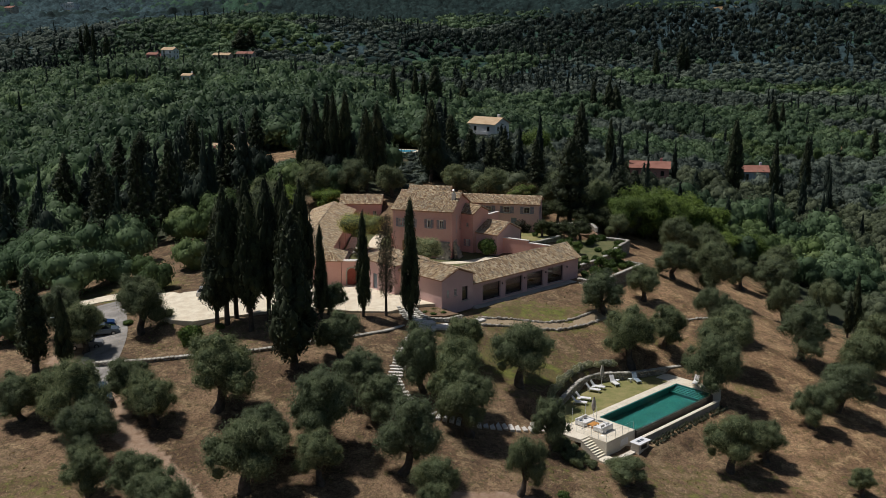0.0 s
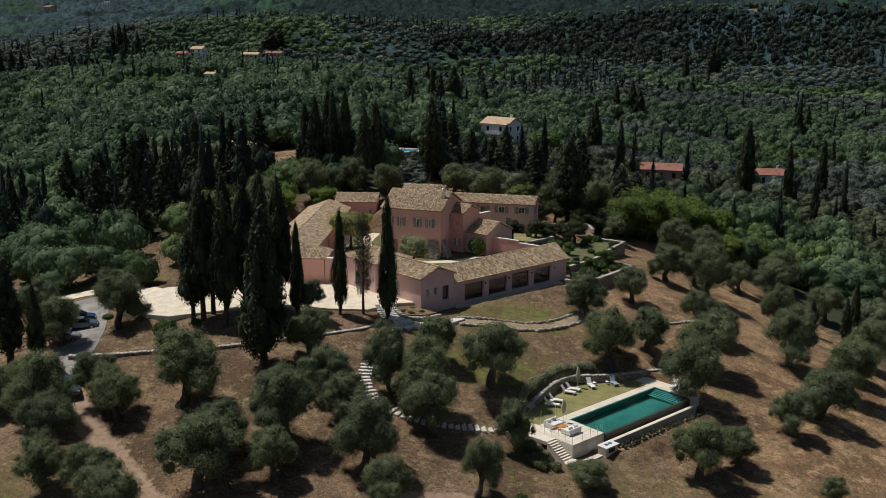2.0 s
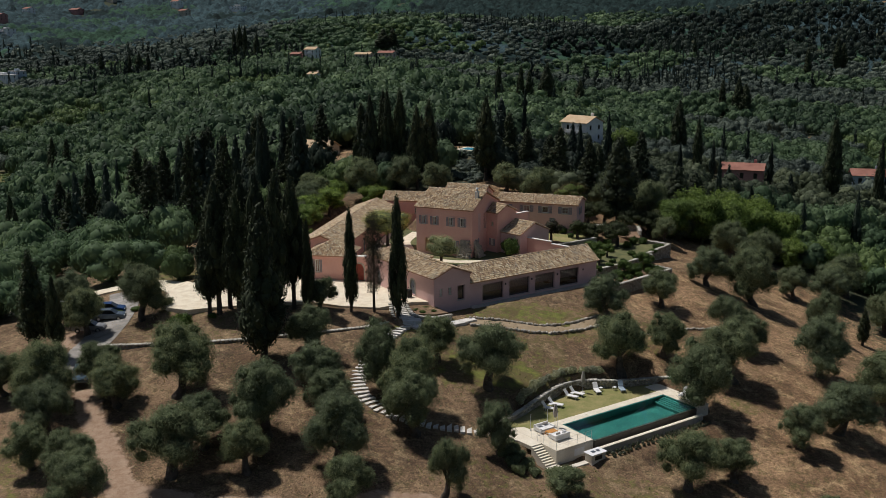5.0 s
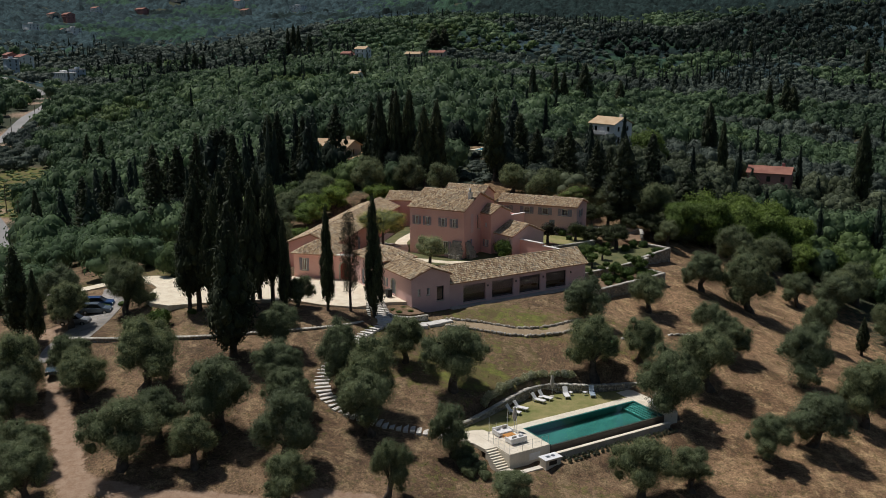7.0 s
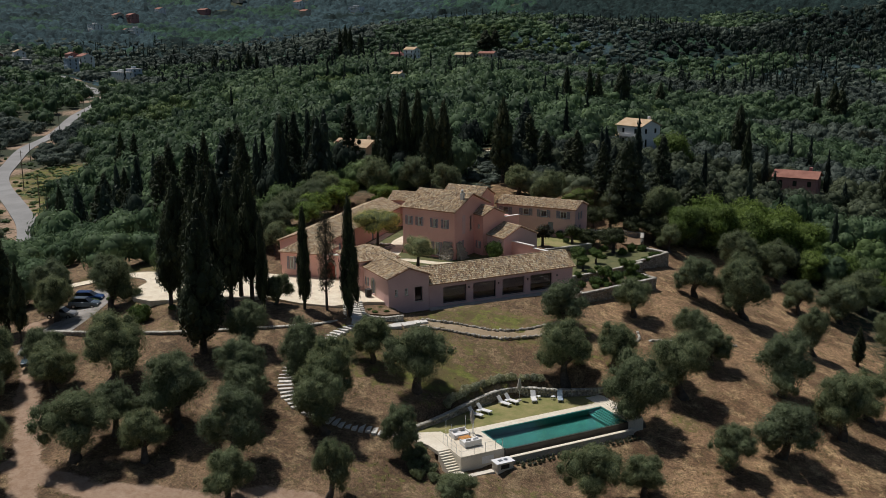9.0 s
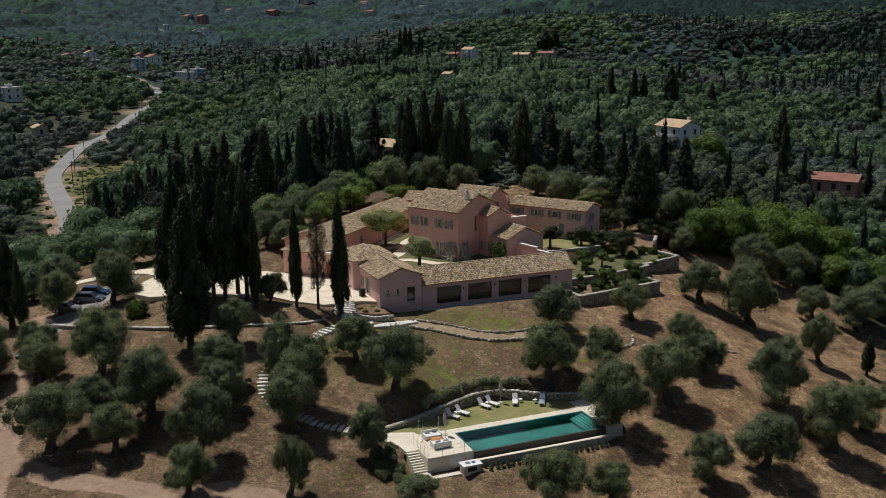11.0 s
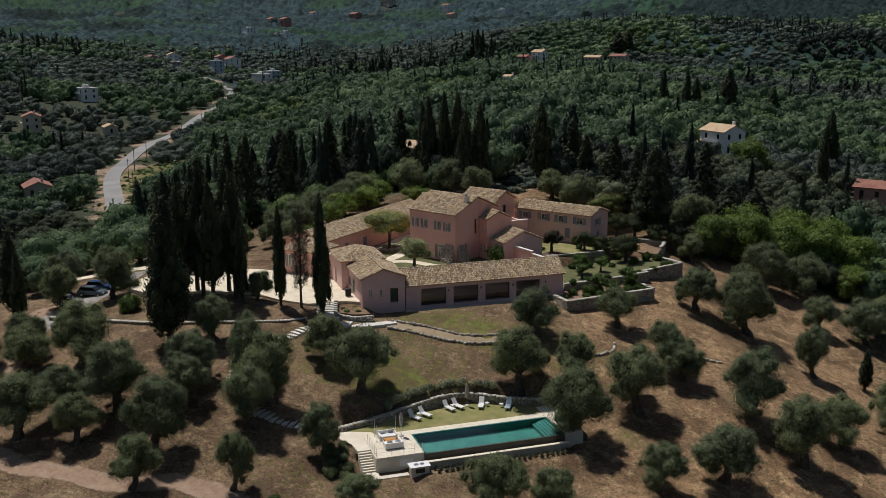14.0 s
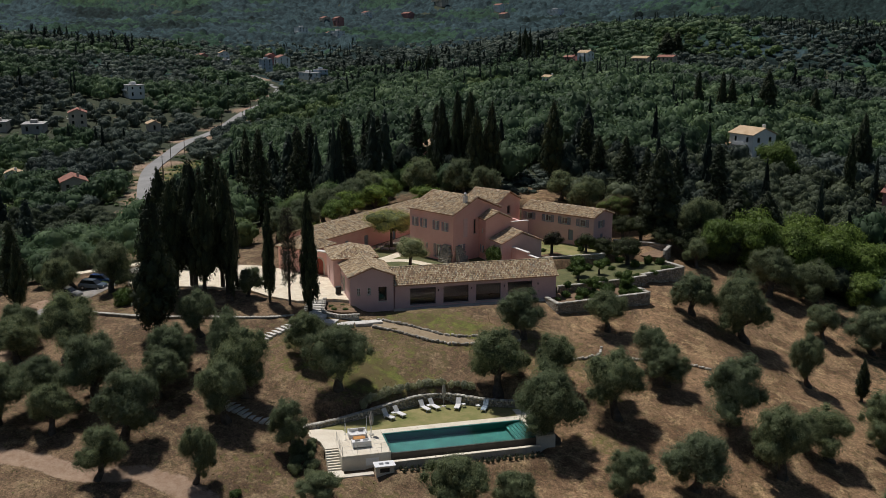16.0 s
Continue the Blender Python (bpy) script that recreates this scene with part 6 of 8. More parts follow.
court = prism([(-20.3, 141), (-14, 138.8), (-8, 138.9), (-3.2, 133.4), (12.6, 149.0), (5.4, 153.4), (0, 156), (-8, 171), (-20.2, 172.5)], 6.8, 7.9)
me = bpy.data.meshes.new("court_lawn")
court.to_mesh(me)
court.free()
me.materials.append(GRASS)
tagged(new("court_lawn", me), "green mown lawn of the inner court", "lawn", kind="structure")


def flat_ribbon(name, line, width, z, thick, material, label, category):
    pts = np.array(curve_line(line, 5))
    d = unit(np.gradient(pts, axis=0))
    n = np.stack([-d[:, 1], d[:, 0]], 1) * width / 2
    ring = [tuple(p) for p in np.concatenate([pts + n, (pts - n)[::-1]])][::-1]
    bm = bmesh.new()
    k = len(pts)
    lo = [[bm.verts.new((*(p + s * q), zz)) for s in (1, -1)] for p, q in zip(pts, n) for zz in (z - thick,)]
    hi = [[bm.verts.new((*(p + s * q), z)) for s in (1, -1)] for p, q in zip(pts, n)]
    for i in range(k - 1):
        bm.faces.new((hi[i][0], hi[i][1], hi[i + 1][1], hi[i + 1][0]))
        for s in (0, 1):
            bm.faces.new((lo[i][s], hi[i][s], hi[i + 1][s], lo[i + 1][s]))
    bmesh.ops.recalc_face_normals(bm, faces=bm.faces)
    me = bpy.data.meshes.new(name)
    bm.to_mesh(me)
    bm.free()
    me.materials.append(material)
    return tagged(new(name, me), label, category, kind="structure")


flat_ribbon("court_path", [(-15.5, 140.5), (-13.2, 144), (-9.5, 147.2), (-4, 146.6), (1, 148.2), (4.5, 151.5)], 1.7, 7.925, 0.1, PAVING, "curved pale paved path across the court", "path")
flat_ribbon("court_path", [(-13.2, 144), (-12.8, 149.5), (-13.6, 154), (-15.5, 160), (-15, 168)], 2.0, 7.932, 0.1, PAVING, "pale paved path along the villa", "path")
flat_ribbon("court_path", [(-19.6, 142), (-19.4, 150), (-19.2, 158), (-19.4, 166)], 1.4, 7.928, 0.1, PAVING, "pale paved path along the courtyard wing", "path")

# stones laid in a ring round the court tree
rng = np.random.default_rng(77)
ring = thing("stone_ring", pose(-17.2, 154.8, 7.93), "low rough stone ring round the court tree", "stone ring")
pieces = []
for k in range(70):
    w, r = rng.uniform(0, 6.28), 2.6 * math.sqrt(rng.uniform(0.3, 1))
    pieces.append(block_of(rng, np.array((r * math.cos(w), r * math.sin(w), 0.05)), (math.cos(w * 3), math.sin(w * 3)), (0.3, 0.2, 0.07), 0.3))
v, f = joined(pieces)
s = new("stones", np_mesh("stones", v, f, PALE_STONE))
s.parent = ring

# retaining walls of the garden
stone_wall("retaining_wall", [(-44, 107.2), (-38.6, 107.3), (-33.7, 108.0), (-27.6, 108.6), (-22, 110), (-17, 112), (-13.3, 113.6), (-10, 115.6), (-8.0, 117.8)], [4.9, 5.3, 5.7, 6.1, 6.45, 6.6, 6.65], 1.3, 0.5, "low dry-stone retaining wall on the slope", 5)
stone_wall("stair_wall", [(-9.0, 122.8), (-8.2, 120.6), (-7.5, 118.6), (-7.9, 117.9)], [7.75, 7.2, 6.7, 6.6], 1.1, 0.42, "curved stone wall beside the garden steps", 6, PALE_STONE)
stone_wall("stair_wall", [(-7.2, 123.4), (-6.1, 121.6), (-5.0, 120.4), (-2.6, 120.6), (-0.6, 122.0)], [7.8, 7.2, 6.8, 6.7, 6.75], 1.1, 0.42, "curved stone wall round the planted bed", 7, PALE_STONE)
stone_wall("terrace_wall", [(17.06, 142.47), (19.8, 140.4), (22.7, 144.5), (28.48, 152.5), (26.2, 154.6)], [6.78, 6.7, 6.7, 6.7, 6.7], 2.6, 0.5, "stone retaining wall of the lower garden terrace", 8, smooth=False)
stone_wall("terrace_wall", [(16.65, 147.4), (20.3, 151.9), (24.3, 157.4), (25.6, 159.2), (24.9, 160.2)], [7.2, 7.2, 7.2, 7.3, 7.4], 1.3, 0.45, "low stone wall between two garden terraces", 9, smooth=False)
stone_wall("terrace_wall", [(24.9, 159.7), (28.85, 167.5), (24.0, 170.8)], [7.4, 7.45, 7.4], 2.9, 0.5, "stone retaining wall of the upper garden terrace", 10, smooth=False)
stone_wall("terrace_wall", [(8.6, 156.8), (11, 159.4), (14.6, 163.3), (16.5, 166)], [8.6, 8.55, 8.5], 1.6, 0.5, "stone wall under the guest house garden", 11, smooth=False)
stone_wall("terrace_wall", [(15.0, 173.5), (19.7, 177.4), (23.6, 177.1), (24.0, 173)], [9.2, 8.6, 8.5, 8.4], 2.2, 0.5, "stone wall of a small yard by the trees", 12, smooth=False)
for nm, poly, z0, z1, mat_, text in (
        ("terrace_bed", [(17.2, 142.7), (19.8, 140.7), (22.5, 144.6), (28.2, 152.4), (26.1, 154.3), (24.3, 157.2), (20.3, 151.7), (16.8, 147.2), (15.5, 144.2)], 3.5, 6.15, SOIL, "bare soil bed of the lower terrace"),
        ("terrace_lawn", [(16.8, 147.6), (20.3, 152.1), (24.2, 157.6), (25.0, 159.9), (28.6, 167.4), (24, 170.6), (16.5, 171), (16.5, 166), (14.6, 163.3), (8.8, 156.8), (12.8, 149.4)], 4.5, 6.9, GRASS, "green lawn terrace with fruit trees"),
        ("terrace_lawn", [(8.7, 157.1), (11, 159.7), (14.5, 163.5), (16.4, 166.1), (16.5, 171.5), (13, 170.4), (-1, 172.9), (1.5, 163), (5, 160)], 6.0, 8.3, DRY_LAWN, "dry lawn in front of the guest house"),
        ("terrace_bed", [(15.2, 173.6), (16.4, 171.2), (24, 171), (23.6, 176.9), (19.7, 177.1)], 5.0, 7.6, SOIL, "bare soil yard inside low walls"),
        ("planted_bed", [(-6.6, 123.9), (-5.0, 120.9), (-2.7, 121.0), (-1.0, 122.2), (-3.0, 124.2), (-4.2, 125.2)], 5.0, 6.9, SOIL, "sloping planted bed beside the steps")):
    bm = prism(poly, z0, z1)
    me = bpy.data.meshes.new(nm)
    bm.to_mesh(me)
    bm.free()
    me.materials.append(mat_)
    tagged(new(nm, me), text, "garden bed" if "bed" in nm else "lawn", kind="structure")


def slab(parent, x, y, z, turn, w, l, h, material, name="step", seed=0):
    r = random.Random(seed)
    bm = boxed(-w / 2, -l / 2, -h, w / 2, l / 2, 0, 0.02)
    for v in bm.verts:
        v.co.x += r.uniform(-0.03, 0.03)
        v.co.y += r.uniform(-0.03, 0.03)
    ob = part(name, bm, material, parent)
    ob.matrix_basis = pose(x, y, z, r.uniform(-1, 1), r.uniform(-1, 1), turn)
    return ob


# garden steps down from the forecourt, then the stepped path to the pool
STEP_STONE = surface("white_limestone", (0.56, 0.53, 0.475), (0.74, 0.71, 0.65), 1.1, 0.85, 10.0, 0.3, spots=(0.33, 0.30, 0.25))
steps = thing("garden_steps", Matrix(), "pale stone garden steps between curved walls", "steps")
for i in range(13):
    t = i / 12
    x, y = -7.9 + 2.6 * t, 123.0 - 4.4 * t
    slab(steps, x, y, max(7.48 - 1.45 * t, float(ground(x, y)) + 0.1), 31, 1.7, 0.44, 0.4, STEP_STONE, seed=i)
path_line = curve_line([(-5.2, 119.6), (-6.1, 116.6), (-7.0, 113.8), (-7.6, 110.8), (-8.1, 107.2), (-8.3, 104.4), (-7.5, 102.0), (-6.2, 100.2), (-4.0, 98.7), (-1.0, 98.1), (2.0, 98.1), (4.8, 98.6), (6.4, 98.9), (8.0, 99.6)])
stepping = thing("stepping_path", Matrix(), "curving path of pale stone slabs down the slope", "path")
q, d, t = walk_along(path_line, 0.72)
for k, ((x, y), w) in enumerate(zip(q, d)):
    slab(stepping, x, y, max(float(ground(x, y)) + 0.1, 0.02 if k > len(q) - 5 else -9), math.degrees(math.atan2(w[1], w[0])) + 90, 1.7 + 0.2 * math.sin(k * 2.3), 0.5, 0.35, STEP_STONE, seed=k)
flat = thing("landing", Matrix(), "pale crazy-paved landing below the steps", "paving")
for k, (x, y, a, w, l) in enumerate(((-5.3, 119.3, 20, 2.4, 1.8), (-3.2, 119.0, 10, 2.0, 1.9), (-1.2, 119.9, 30, 2.1, 1.7), (0.4, 121.3, 45, 1.9, 1.5), (1.6, 122.6, 45, 1.8, 1.3), (-4.4, 118.0, 60, 1.5, 1.2))):
    slab(flat, x, y, float(ground(x, y)) + 0.12, a, w, l, 0.4, STEP_STONE, "slab", k + 50)
# hillside path between two rows of edging stones
edge_a = [(1.5, 123.2), (6.3, 124.4), (11.2, 125.2), (15, 127.4), (18.6, 131.2)]
edge_b = [(2.0, 121.3), (6.6, 122.4), (11.4, 123.3), (15.6, 125.6), (19.6, 129.0)]
mid = [((a[0] + b[0]) / 2, (a[1] + b[1]) / 2) for a, b in zip(edge_a, edge_b)]
ribbon("hill_path", mid, 1.6, surface("path_earth", (0.30, 0.22, 0.13), (0.40, 0.31, 0.20), 0.8, 0.95, 9.0, 0.4), 0.06, 0.3, "dry earth path edged with stones", "path")
for k, line in enumerate((edge_a, edge_b)):
    rng = np.random.default_rng(90 + k)
    pieces = []
    for (x, y), w in zip(*walk_along(curve_line(line), 0.33)[:2]):
        pieces.append(block_of(rng, np.array((x, y, float(ground(x, y)) + 0.1)) + rng.normal(size=3) * 0.05, w, (0.17 * rng.uniform(0.7, 1.2), 0.17 * rng.uniform(0.7, 1.2), 0.16 * rng.uniform(0.7, 1.3)), 0.3))
    v, f = joined(pieces)
    tagged(new("edging_stones", np_mesh("edging_stones", v, f, WALL_STONE)), "row of rough edging stones along the path", "stones", kind="stuff")
rng = np.random.default_rng(99)
pieces = []
for line in ([(24, 128.5), (26.5, 129.8), (28.5, 132.8), (28.2, 135.5)], [(30, 134), (36, 138.5), (41, 141)]):
    for (x, y), w in zip(*walk_along(curve_line(line), 0.4)[:2]):
        pieces.append(block_of(rng, np.array((x, y, float(ground(x, y)) + 0.08)) + rng.normal(size=3) * 0.06, w, (0.18, 0.15, 0.13), 0.35))
v, f = joined(pieces)
tagged(new("edging_stones", np_mesh("edging_stones", v, f, PALE_STONE)), "scattered pale stones in a line on the slope", "stones", kind="stuff")

# ---- pool ----
POOL = pose(15.57, 103.89, 0, 0, 0, 45.2)


def pool_at(x, y):
    return POOL @ Vector((x, y, 0))


DECK_STONE = surface("cream_deck_stone", (0.70, 0.62, 0.48), (0.82, 0.75, 0.61), 0.5, 0.8, 7.0, 0.12, spots=(0.58, 0.48, 0.34))
CREAM_WALL = surface("cream_render", (0.66, 0.60, 0.49), (0.74, 0.68, 0.57), 0.6, 0.9, 18.0, 0.12)
BASIN = surface("green_mosaic", (0.014, 0.11, 0.094), (0.026, 0.16, 0.135), 0.4, 0.4, 20.0, 0.1)
WET_STONE = surface("wet_dark_stone", (0.045, 0.038, 0.03), (0.075, 0.062, 0.05), 0.9, 0.35, 12.0, 0.3)
WHITE = surface("white_paint", (0.78, 0.78, 0.77), (0.84, 0.84, 0.83), 2.0, 0.5, 30.0, 0.05)
CANVAS = surface("white_canvas", (0.74, 0.73, 0.70), (0.82, 0.81, 0.79), 2.0, 0.85, 40.0, 0.2)
BEIGE_CANVAS = surface("beige_canvas", (0.42, 0.38, 0.33), (0.52, 0.48, 0.42), 2.0, 0.9, 30.0, 0.2)
BLUE_CANVAS = surface("blue_canvas", (0.30, 0.38, 0.45), (0.38, 0.46, 0.52), 2.0, 0.85, 40.0, 0.2)
TEAK = surface("orange_teak", (0.55, 0.24, 0.05), (0.66, 0.32, 0.09), 3.0, 0.5, 25.0, 0.15)
STEEL = surface("brushed_steel", (0.5, 0.5, 0.5), (0.6, 0.6, 0.6), 4.0, 0.3, 40.0, 0.05, 1.0)

pool = thing("swimming_pool", POOL, "long green infinity pool with cream stone surround", "swimming pool")
W0, W1, S = 15.65, -4.78, 0.3
bm = bmesh.new()
box(bm, 0, W1, -2.0, W0, 0, -1.8)
box(bm, -0.2, W1, -2.0, -0.004, 0, -0.02)
box(bm, W0 + 0.004, W1, -2.0, W0 + 0.2, 0, -0.02)
box(bm, -0.2, 0.004, -2.0, W0 + 0.2, 0.2, -0.02)
part("basin", bm, BASIN, pool, "dark green mosaic basin")
part("overflow_wall", boxed(-0.2, W1 - 0.24, -2.6, W0 + 0.2, W1 - 0.004, -0.085, 0.015), WET_STONE, pool, "wet dark stone overflow edge")
for i in range(5):
    part("pool_step", boxed(W0 - 0.36 * (5 - i) , W1 + 0.02, -1.79, W0 - 0.36 * (4 - i) - 0.004, -0.02, -0.95 + 0.17 * i, 0.01), BASIN, pool)
wm, wt, wp = nodes_of("pool_water")
wp.inputs["Base Color"].default_value = (0.55, 0.88, 0.86, 1)
wp.inputs["Transmission Weight"].default_value, wp.inputs["Roughness"].default_value, wp.inputs["IOR"].default_value = 1.0, 0.0, 1.33
bump(wt, wp, noise_of(wt, 2.2, 3.0), 0.08, 0.03)
wb = bmesh.new()
bmesh.ops.create_grid(wb, x_segments=2, y_segments=2, size=0.5, matrix=Matrix.Translation((W0 / 2, W1 / 2 - 0.1, -0.075)) @ Matrix.Diagonal((W0, -W1 + 0.2, 1, 1)))
water = part("water", wb, wm, pool, "clear green water")
water.visible_shadow = False
part("trough_floor", boxed(0, -5.5, -1.6, W0, W1 - 0.245, -1.3), WET_STONE, pool)
part("lower_wall", boxed(-0.1, -5.85, -3.4, W0 + 0.4, -5.5, -0.75, 0.01), STONE, pool, "grey retaining wall below the pool")
part("lower_coping", boxed(-0.1, -5.9, -0.746, W0 + 0.4, -5.45, -0.66, 0.015), DECK_STONE, pool, "pale coping of the lower wall")

deck = thing("pool_deck", POOL, "cream stone pool terrace in full sun", "terrace", kind="structure")
rng = random.Random(4)


def paved(x0, y0, x1, y1, nx, ny, z=0.0, h=0.14):
    """Slabs laid edge to edge with fine open joints."""
    for i in range(nx):
        for j in range(ny):
            g = 0.006
            a, b = x0 + (x1 - x0) * i / nx + g, x0 + (x1 - x0) * (i + 1) / nx - g
            c, d = y0 + (y1 - y0) * j / ny + g, y0 + (y1 - y0) * (j + 1) / ny - g
            dz = rng.uniform(-0.004, 0.004)
            part("paving_slab", boxed(a, c, z - h, b, d, z + dz), DECK_STONE, deck)


paved(-5.4, W1, -0.21, 1.35, 8, 9)
paved(-0.2, 0.21, W0 + 0.2, 1.35, 24, 2)
paved(W0 + 0.21, W1, 18.1, 3.3, 4, 12)
bm = prism([(-5.41, -2.35), (-5.41, 1.36), (-4.0, 1.36), (-4.2, 2.2), (-6.6, 3.1), (-9.9, 3.3), (-9.9, 1.9), (-8.0, 1.5), (-7.0, -0.4), (-6.8, -2.35)][::-1], -0.4, -0.006)
bmesh.ops.recalc_face_normals(bm, faces=bm.faces)
part("apron", bm, DECK_STONE, deck, "curved cream stone apron where the path arrives")
part("deck_bed", boxed(-5.4, W1, -0.5, -0.21, 1.35, -0.145), MORTAR, deck)
part("deck_bed", boxed(-0.2, 0.205, -0.5, W0 + 0.2, 1.35, -0.145), MORTAR, deck)
part("deck_bed", boxed(W0 + 0.21, W1, -0.5, 18.1, 3.3, -0.145), MORTAR, deck)
part("terrace_wall", boxed(-5.42, W1 - 0.02, -2.6, -0.205, -4.4, -0.15, 0.015), CREAM_WALL, deck, "cream rendered terrace wall")
part("terrace_wall", boxed(-5.42, -4.396, -2.6, -5.05, -2.2, -0.15, 0.015), CREAM_WALL, deck)
part("terrace_wall", boxed(W0 + 0.22, W1 - 0.02, -2.6, 18.15, -4.4, -0.15, 0.015), CREAM_WALL, deck)
hatch = part("wall_hatch", boxed(-2.9, W1 - 0.05, -1.25, -1.5, W1 - 0.024, -0.45, 0.01), WHITE, deck, "white hatch in the terrace wall")

pool_steps = thing("pool_steps", POOL, "cream stone steps beside the terrace wall", "steps")
for i in range(9):
    st = part("step", boxed(-6.8, -2.36 - 0.29 * (i + 1), -2.2, -5.44, -2.36 - 0.29 * i - 0.003, -0.02 - 0.167 * (i + 1) + 0.02), CREAM_WALL, pool_steps)
    part("tread", boxed(-6.82, -2.36 - 0.29 * (i + 1) - 0.03, -0.167 * (i + 1) + 0.001, -5.44, -2.36 - 0.29 * i - 0.003, -0.167 * (i + 1) + 0.04, 0.006), DECK_STONE, st)
part("landing", boxed(-7.0, -6.5, -2.3, -5.3, -4.99, -1.46, 0.015), DECK_STONE, pool_steps)
part("footing", boxed(-5.296, -6.45, -2.3, -2.3, -5.75, -1.5, 0.015), CREAM_WALL, pool_steps)

bbq = thing("outdoor_kitchen", POOL, "white outdoor kitchen counter with sink and grill hatch", "outdoor kitchen")
part("body", boxed(-2.15, -6.75, -2.0, -0.25, -5.65, -0.66, 0.01), CREAM_WALL, bbq)
top = part("worktop", boxed(-2.3, -6.9, -0.656, -0.12, -5.55, -0.58, 0.012), WHITE, bbq, "white stone worktop")
part("hatch", boxed(-1.75, -6.79, -1.3, -0.75, -6.754, -0.85, 0.008), DARK_FRAME, bbq, "dark metal hatch")
bm = bmesh.new()
bmesh.ops.create_cone(bm, cap_ends=True, segments=20, radius1=0.16, radius2=0.22, depth=0.05, matrix=Matrix.Translation((-0.9, -6.2, -0.552)))
part("basin", bm, STEEL, top, "round steel sink")
part("grill", boxed(-1.75, -6.4, -0.576, -1.3, -6.0, -0.53, 0.01), STEEL, top)

# glass balustrade posts along the terrace edge
rail = thing("balustrade", POOL, "slim steel balustrade round the terrace corner", "railing")
spots_ = [(-5.3, -0.6), (-5.3, -1.6), (-5.3, -2.6), (-5.3, -3.6), (-5.3, -4.65), (-3.7, -4.65), (-2.4, -4.65), (-1.2, -4.65), (-0.35, -4.65)]
for x, y in spots_:
    v, f = tube([(x, y, 0), (x, y, 1.05)], [0.022, 0.022], 8)
    p_ = new("post", np_mesh("post", v, f, STEEL))
    p_.parent = rail
for a, b in zip(spots_, spots_[1:]):
    for z in (1.03, 0.55):
        v, f = tube([(*a, z), (*b, z)], [0.01, 0.01], 6)
        p_ = new("rail", np_mesh("rail", v, f, STEEL))
        p_.parent = rail
rail2 = thing("balustrade", POOL, "short steel rail by the pool end", "railing")
for x, y in ((16.0, -4.6), (17.0, -4.6), (18.0, -4.6)):
    v, f = tube([(x, y, 0), (x, y, 1.0)], [0.022, 0.022], 8)
    p_ = new("post", np_mesh("post", v, f, STEEL))
    p_.parent = rail2
v, f = tube([(16.0, -4.6, 0.98), (18.0, -4.6, 0.98)], [0.012, 0.012], 6)
p_ = new("rail", np_mesh("rail", v, f, STEEL))
p_.parent = rail2

lawn_line = [(-6.6, 3.15), (-4.2, 2.3), (-4.0, 1.37), (W0 + 0.2, 1.37), (W0 + 0.2, 3.35), (17.6, 3.36), (15, 4.2), (13, 5.1), (10.5, 6.6), (8, 7.3), (4.5, 6.9), (1, 5.9), (-3, 4.5), (-6.5, 3.7)]
bm = prism(lawn_line, -0.8, -0.03)
bmesh.ops.recalc_face_normals(bm, faces=bm.faces)
me = bpy.data.meshes.new("pool_lawn")
bm.to_mesh(me)
bm.free()
me.materials.append(DRY_LAWN)
lawn = tagged(new("pool_lawn", me), "sun-dried lawn strip beside the pool", "lawn", kind="structure")
lawn.matrix_world = POOL
wall_line = [tuple(pool_at(x, y))[:2] for x, y in ((-10, 3.5), (-6.5, 3.85), (-3, 4.7), (1, 6.1), (4.5, 7.15), (8, 7.6), (10.5, 6.85), (13, 5.35), (15, 4.45), (17.4, 3.7), (20.5, 2.8))]
stone_wall("pool_wall", wall_line, [0.3, 0.45, 0.6, 0.8, 1.0, 1.25, 1.15, 0.95, 0.85, 0.75, 0.6], 1.7, 0.45, "curved dry-stone wall behind the pool lawn", 21)


def lounger(m, fabric, label):
    """A low sun lounger with its backrest raised."""
    ob = thing("sun_lounger", m, label, "sun lounger", "sun loungers")
    bm = bmesh.new()
    for y in (-0.3, 0.3):
        box(bm, -0.95, y - 0.025, 0.27, 0.55, y + 0.025, 0.32)
    for x in (-0.93, -0.2, 0.5):
        box(bm, x - 0.025, -0.275, 0.275, x + 0.025, 0.275, 0.315)
    part("frame", bm, WHITE, ob)
    for x in (-0.8, 0.35):
        for y in (-0.28, 0.28):
            part("leg", boxed(x - 0.025, y - 0.025, 0, x + 0.025, y + 0.025, 0.27), WHITE, ob)
    part("seat", boxed(-0.95, -0.31, 0.324, 0.4, 0.31, 0.38, 0.02), fabric, ob)
    bb = boxed(0, -0.31, -0.02, 0.8, 0.31, 0.04, 0.02)
    bb.transform(pose(0.41, 0, 0.34, 0, -52, 0))
    part("backrest", bb, fabric, ob)
    br = bmesh.new()
    for y in (-0.24, 0.24):
        v1 = boxed(0.62, y - 0.015, 0.02, 0.65, y + 0.015, 0.5)
        tmp = bpy.data.meshes.new("tmp")
        v1.to_mesh(tmp)
        v1.free()
        br.from_mesh(tmp)
        bpy.data.meshes.remove(tmp)
    part("prop", br, WHITE, ob)
    return ob


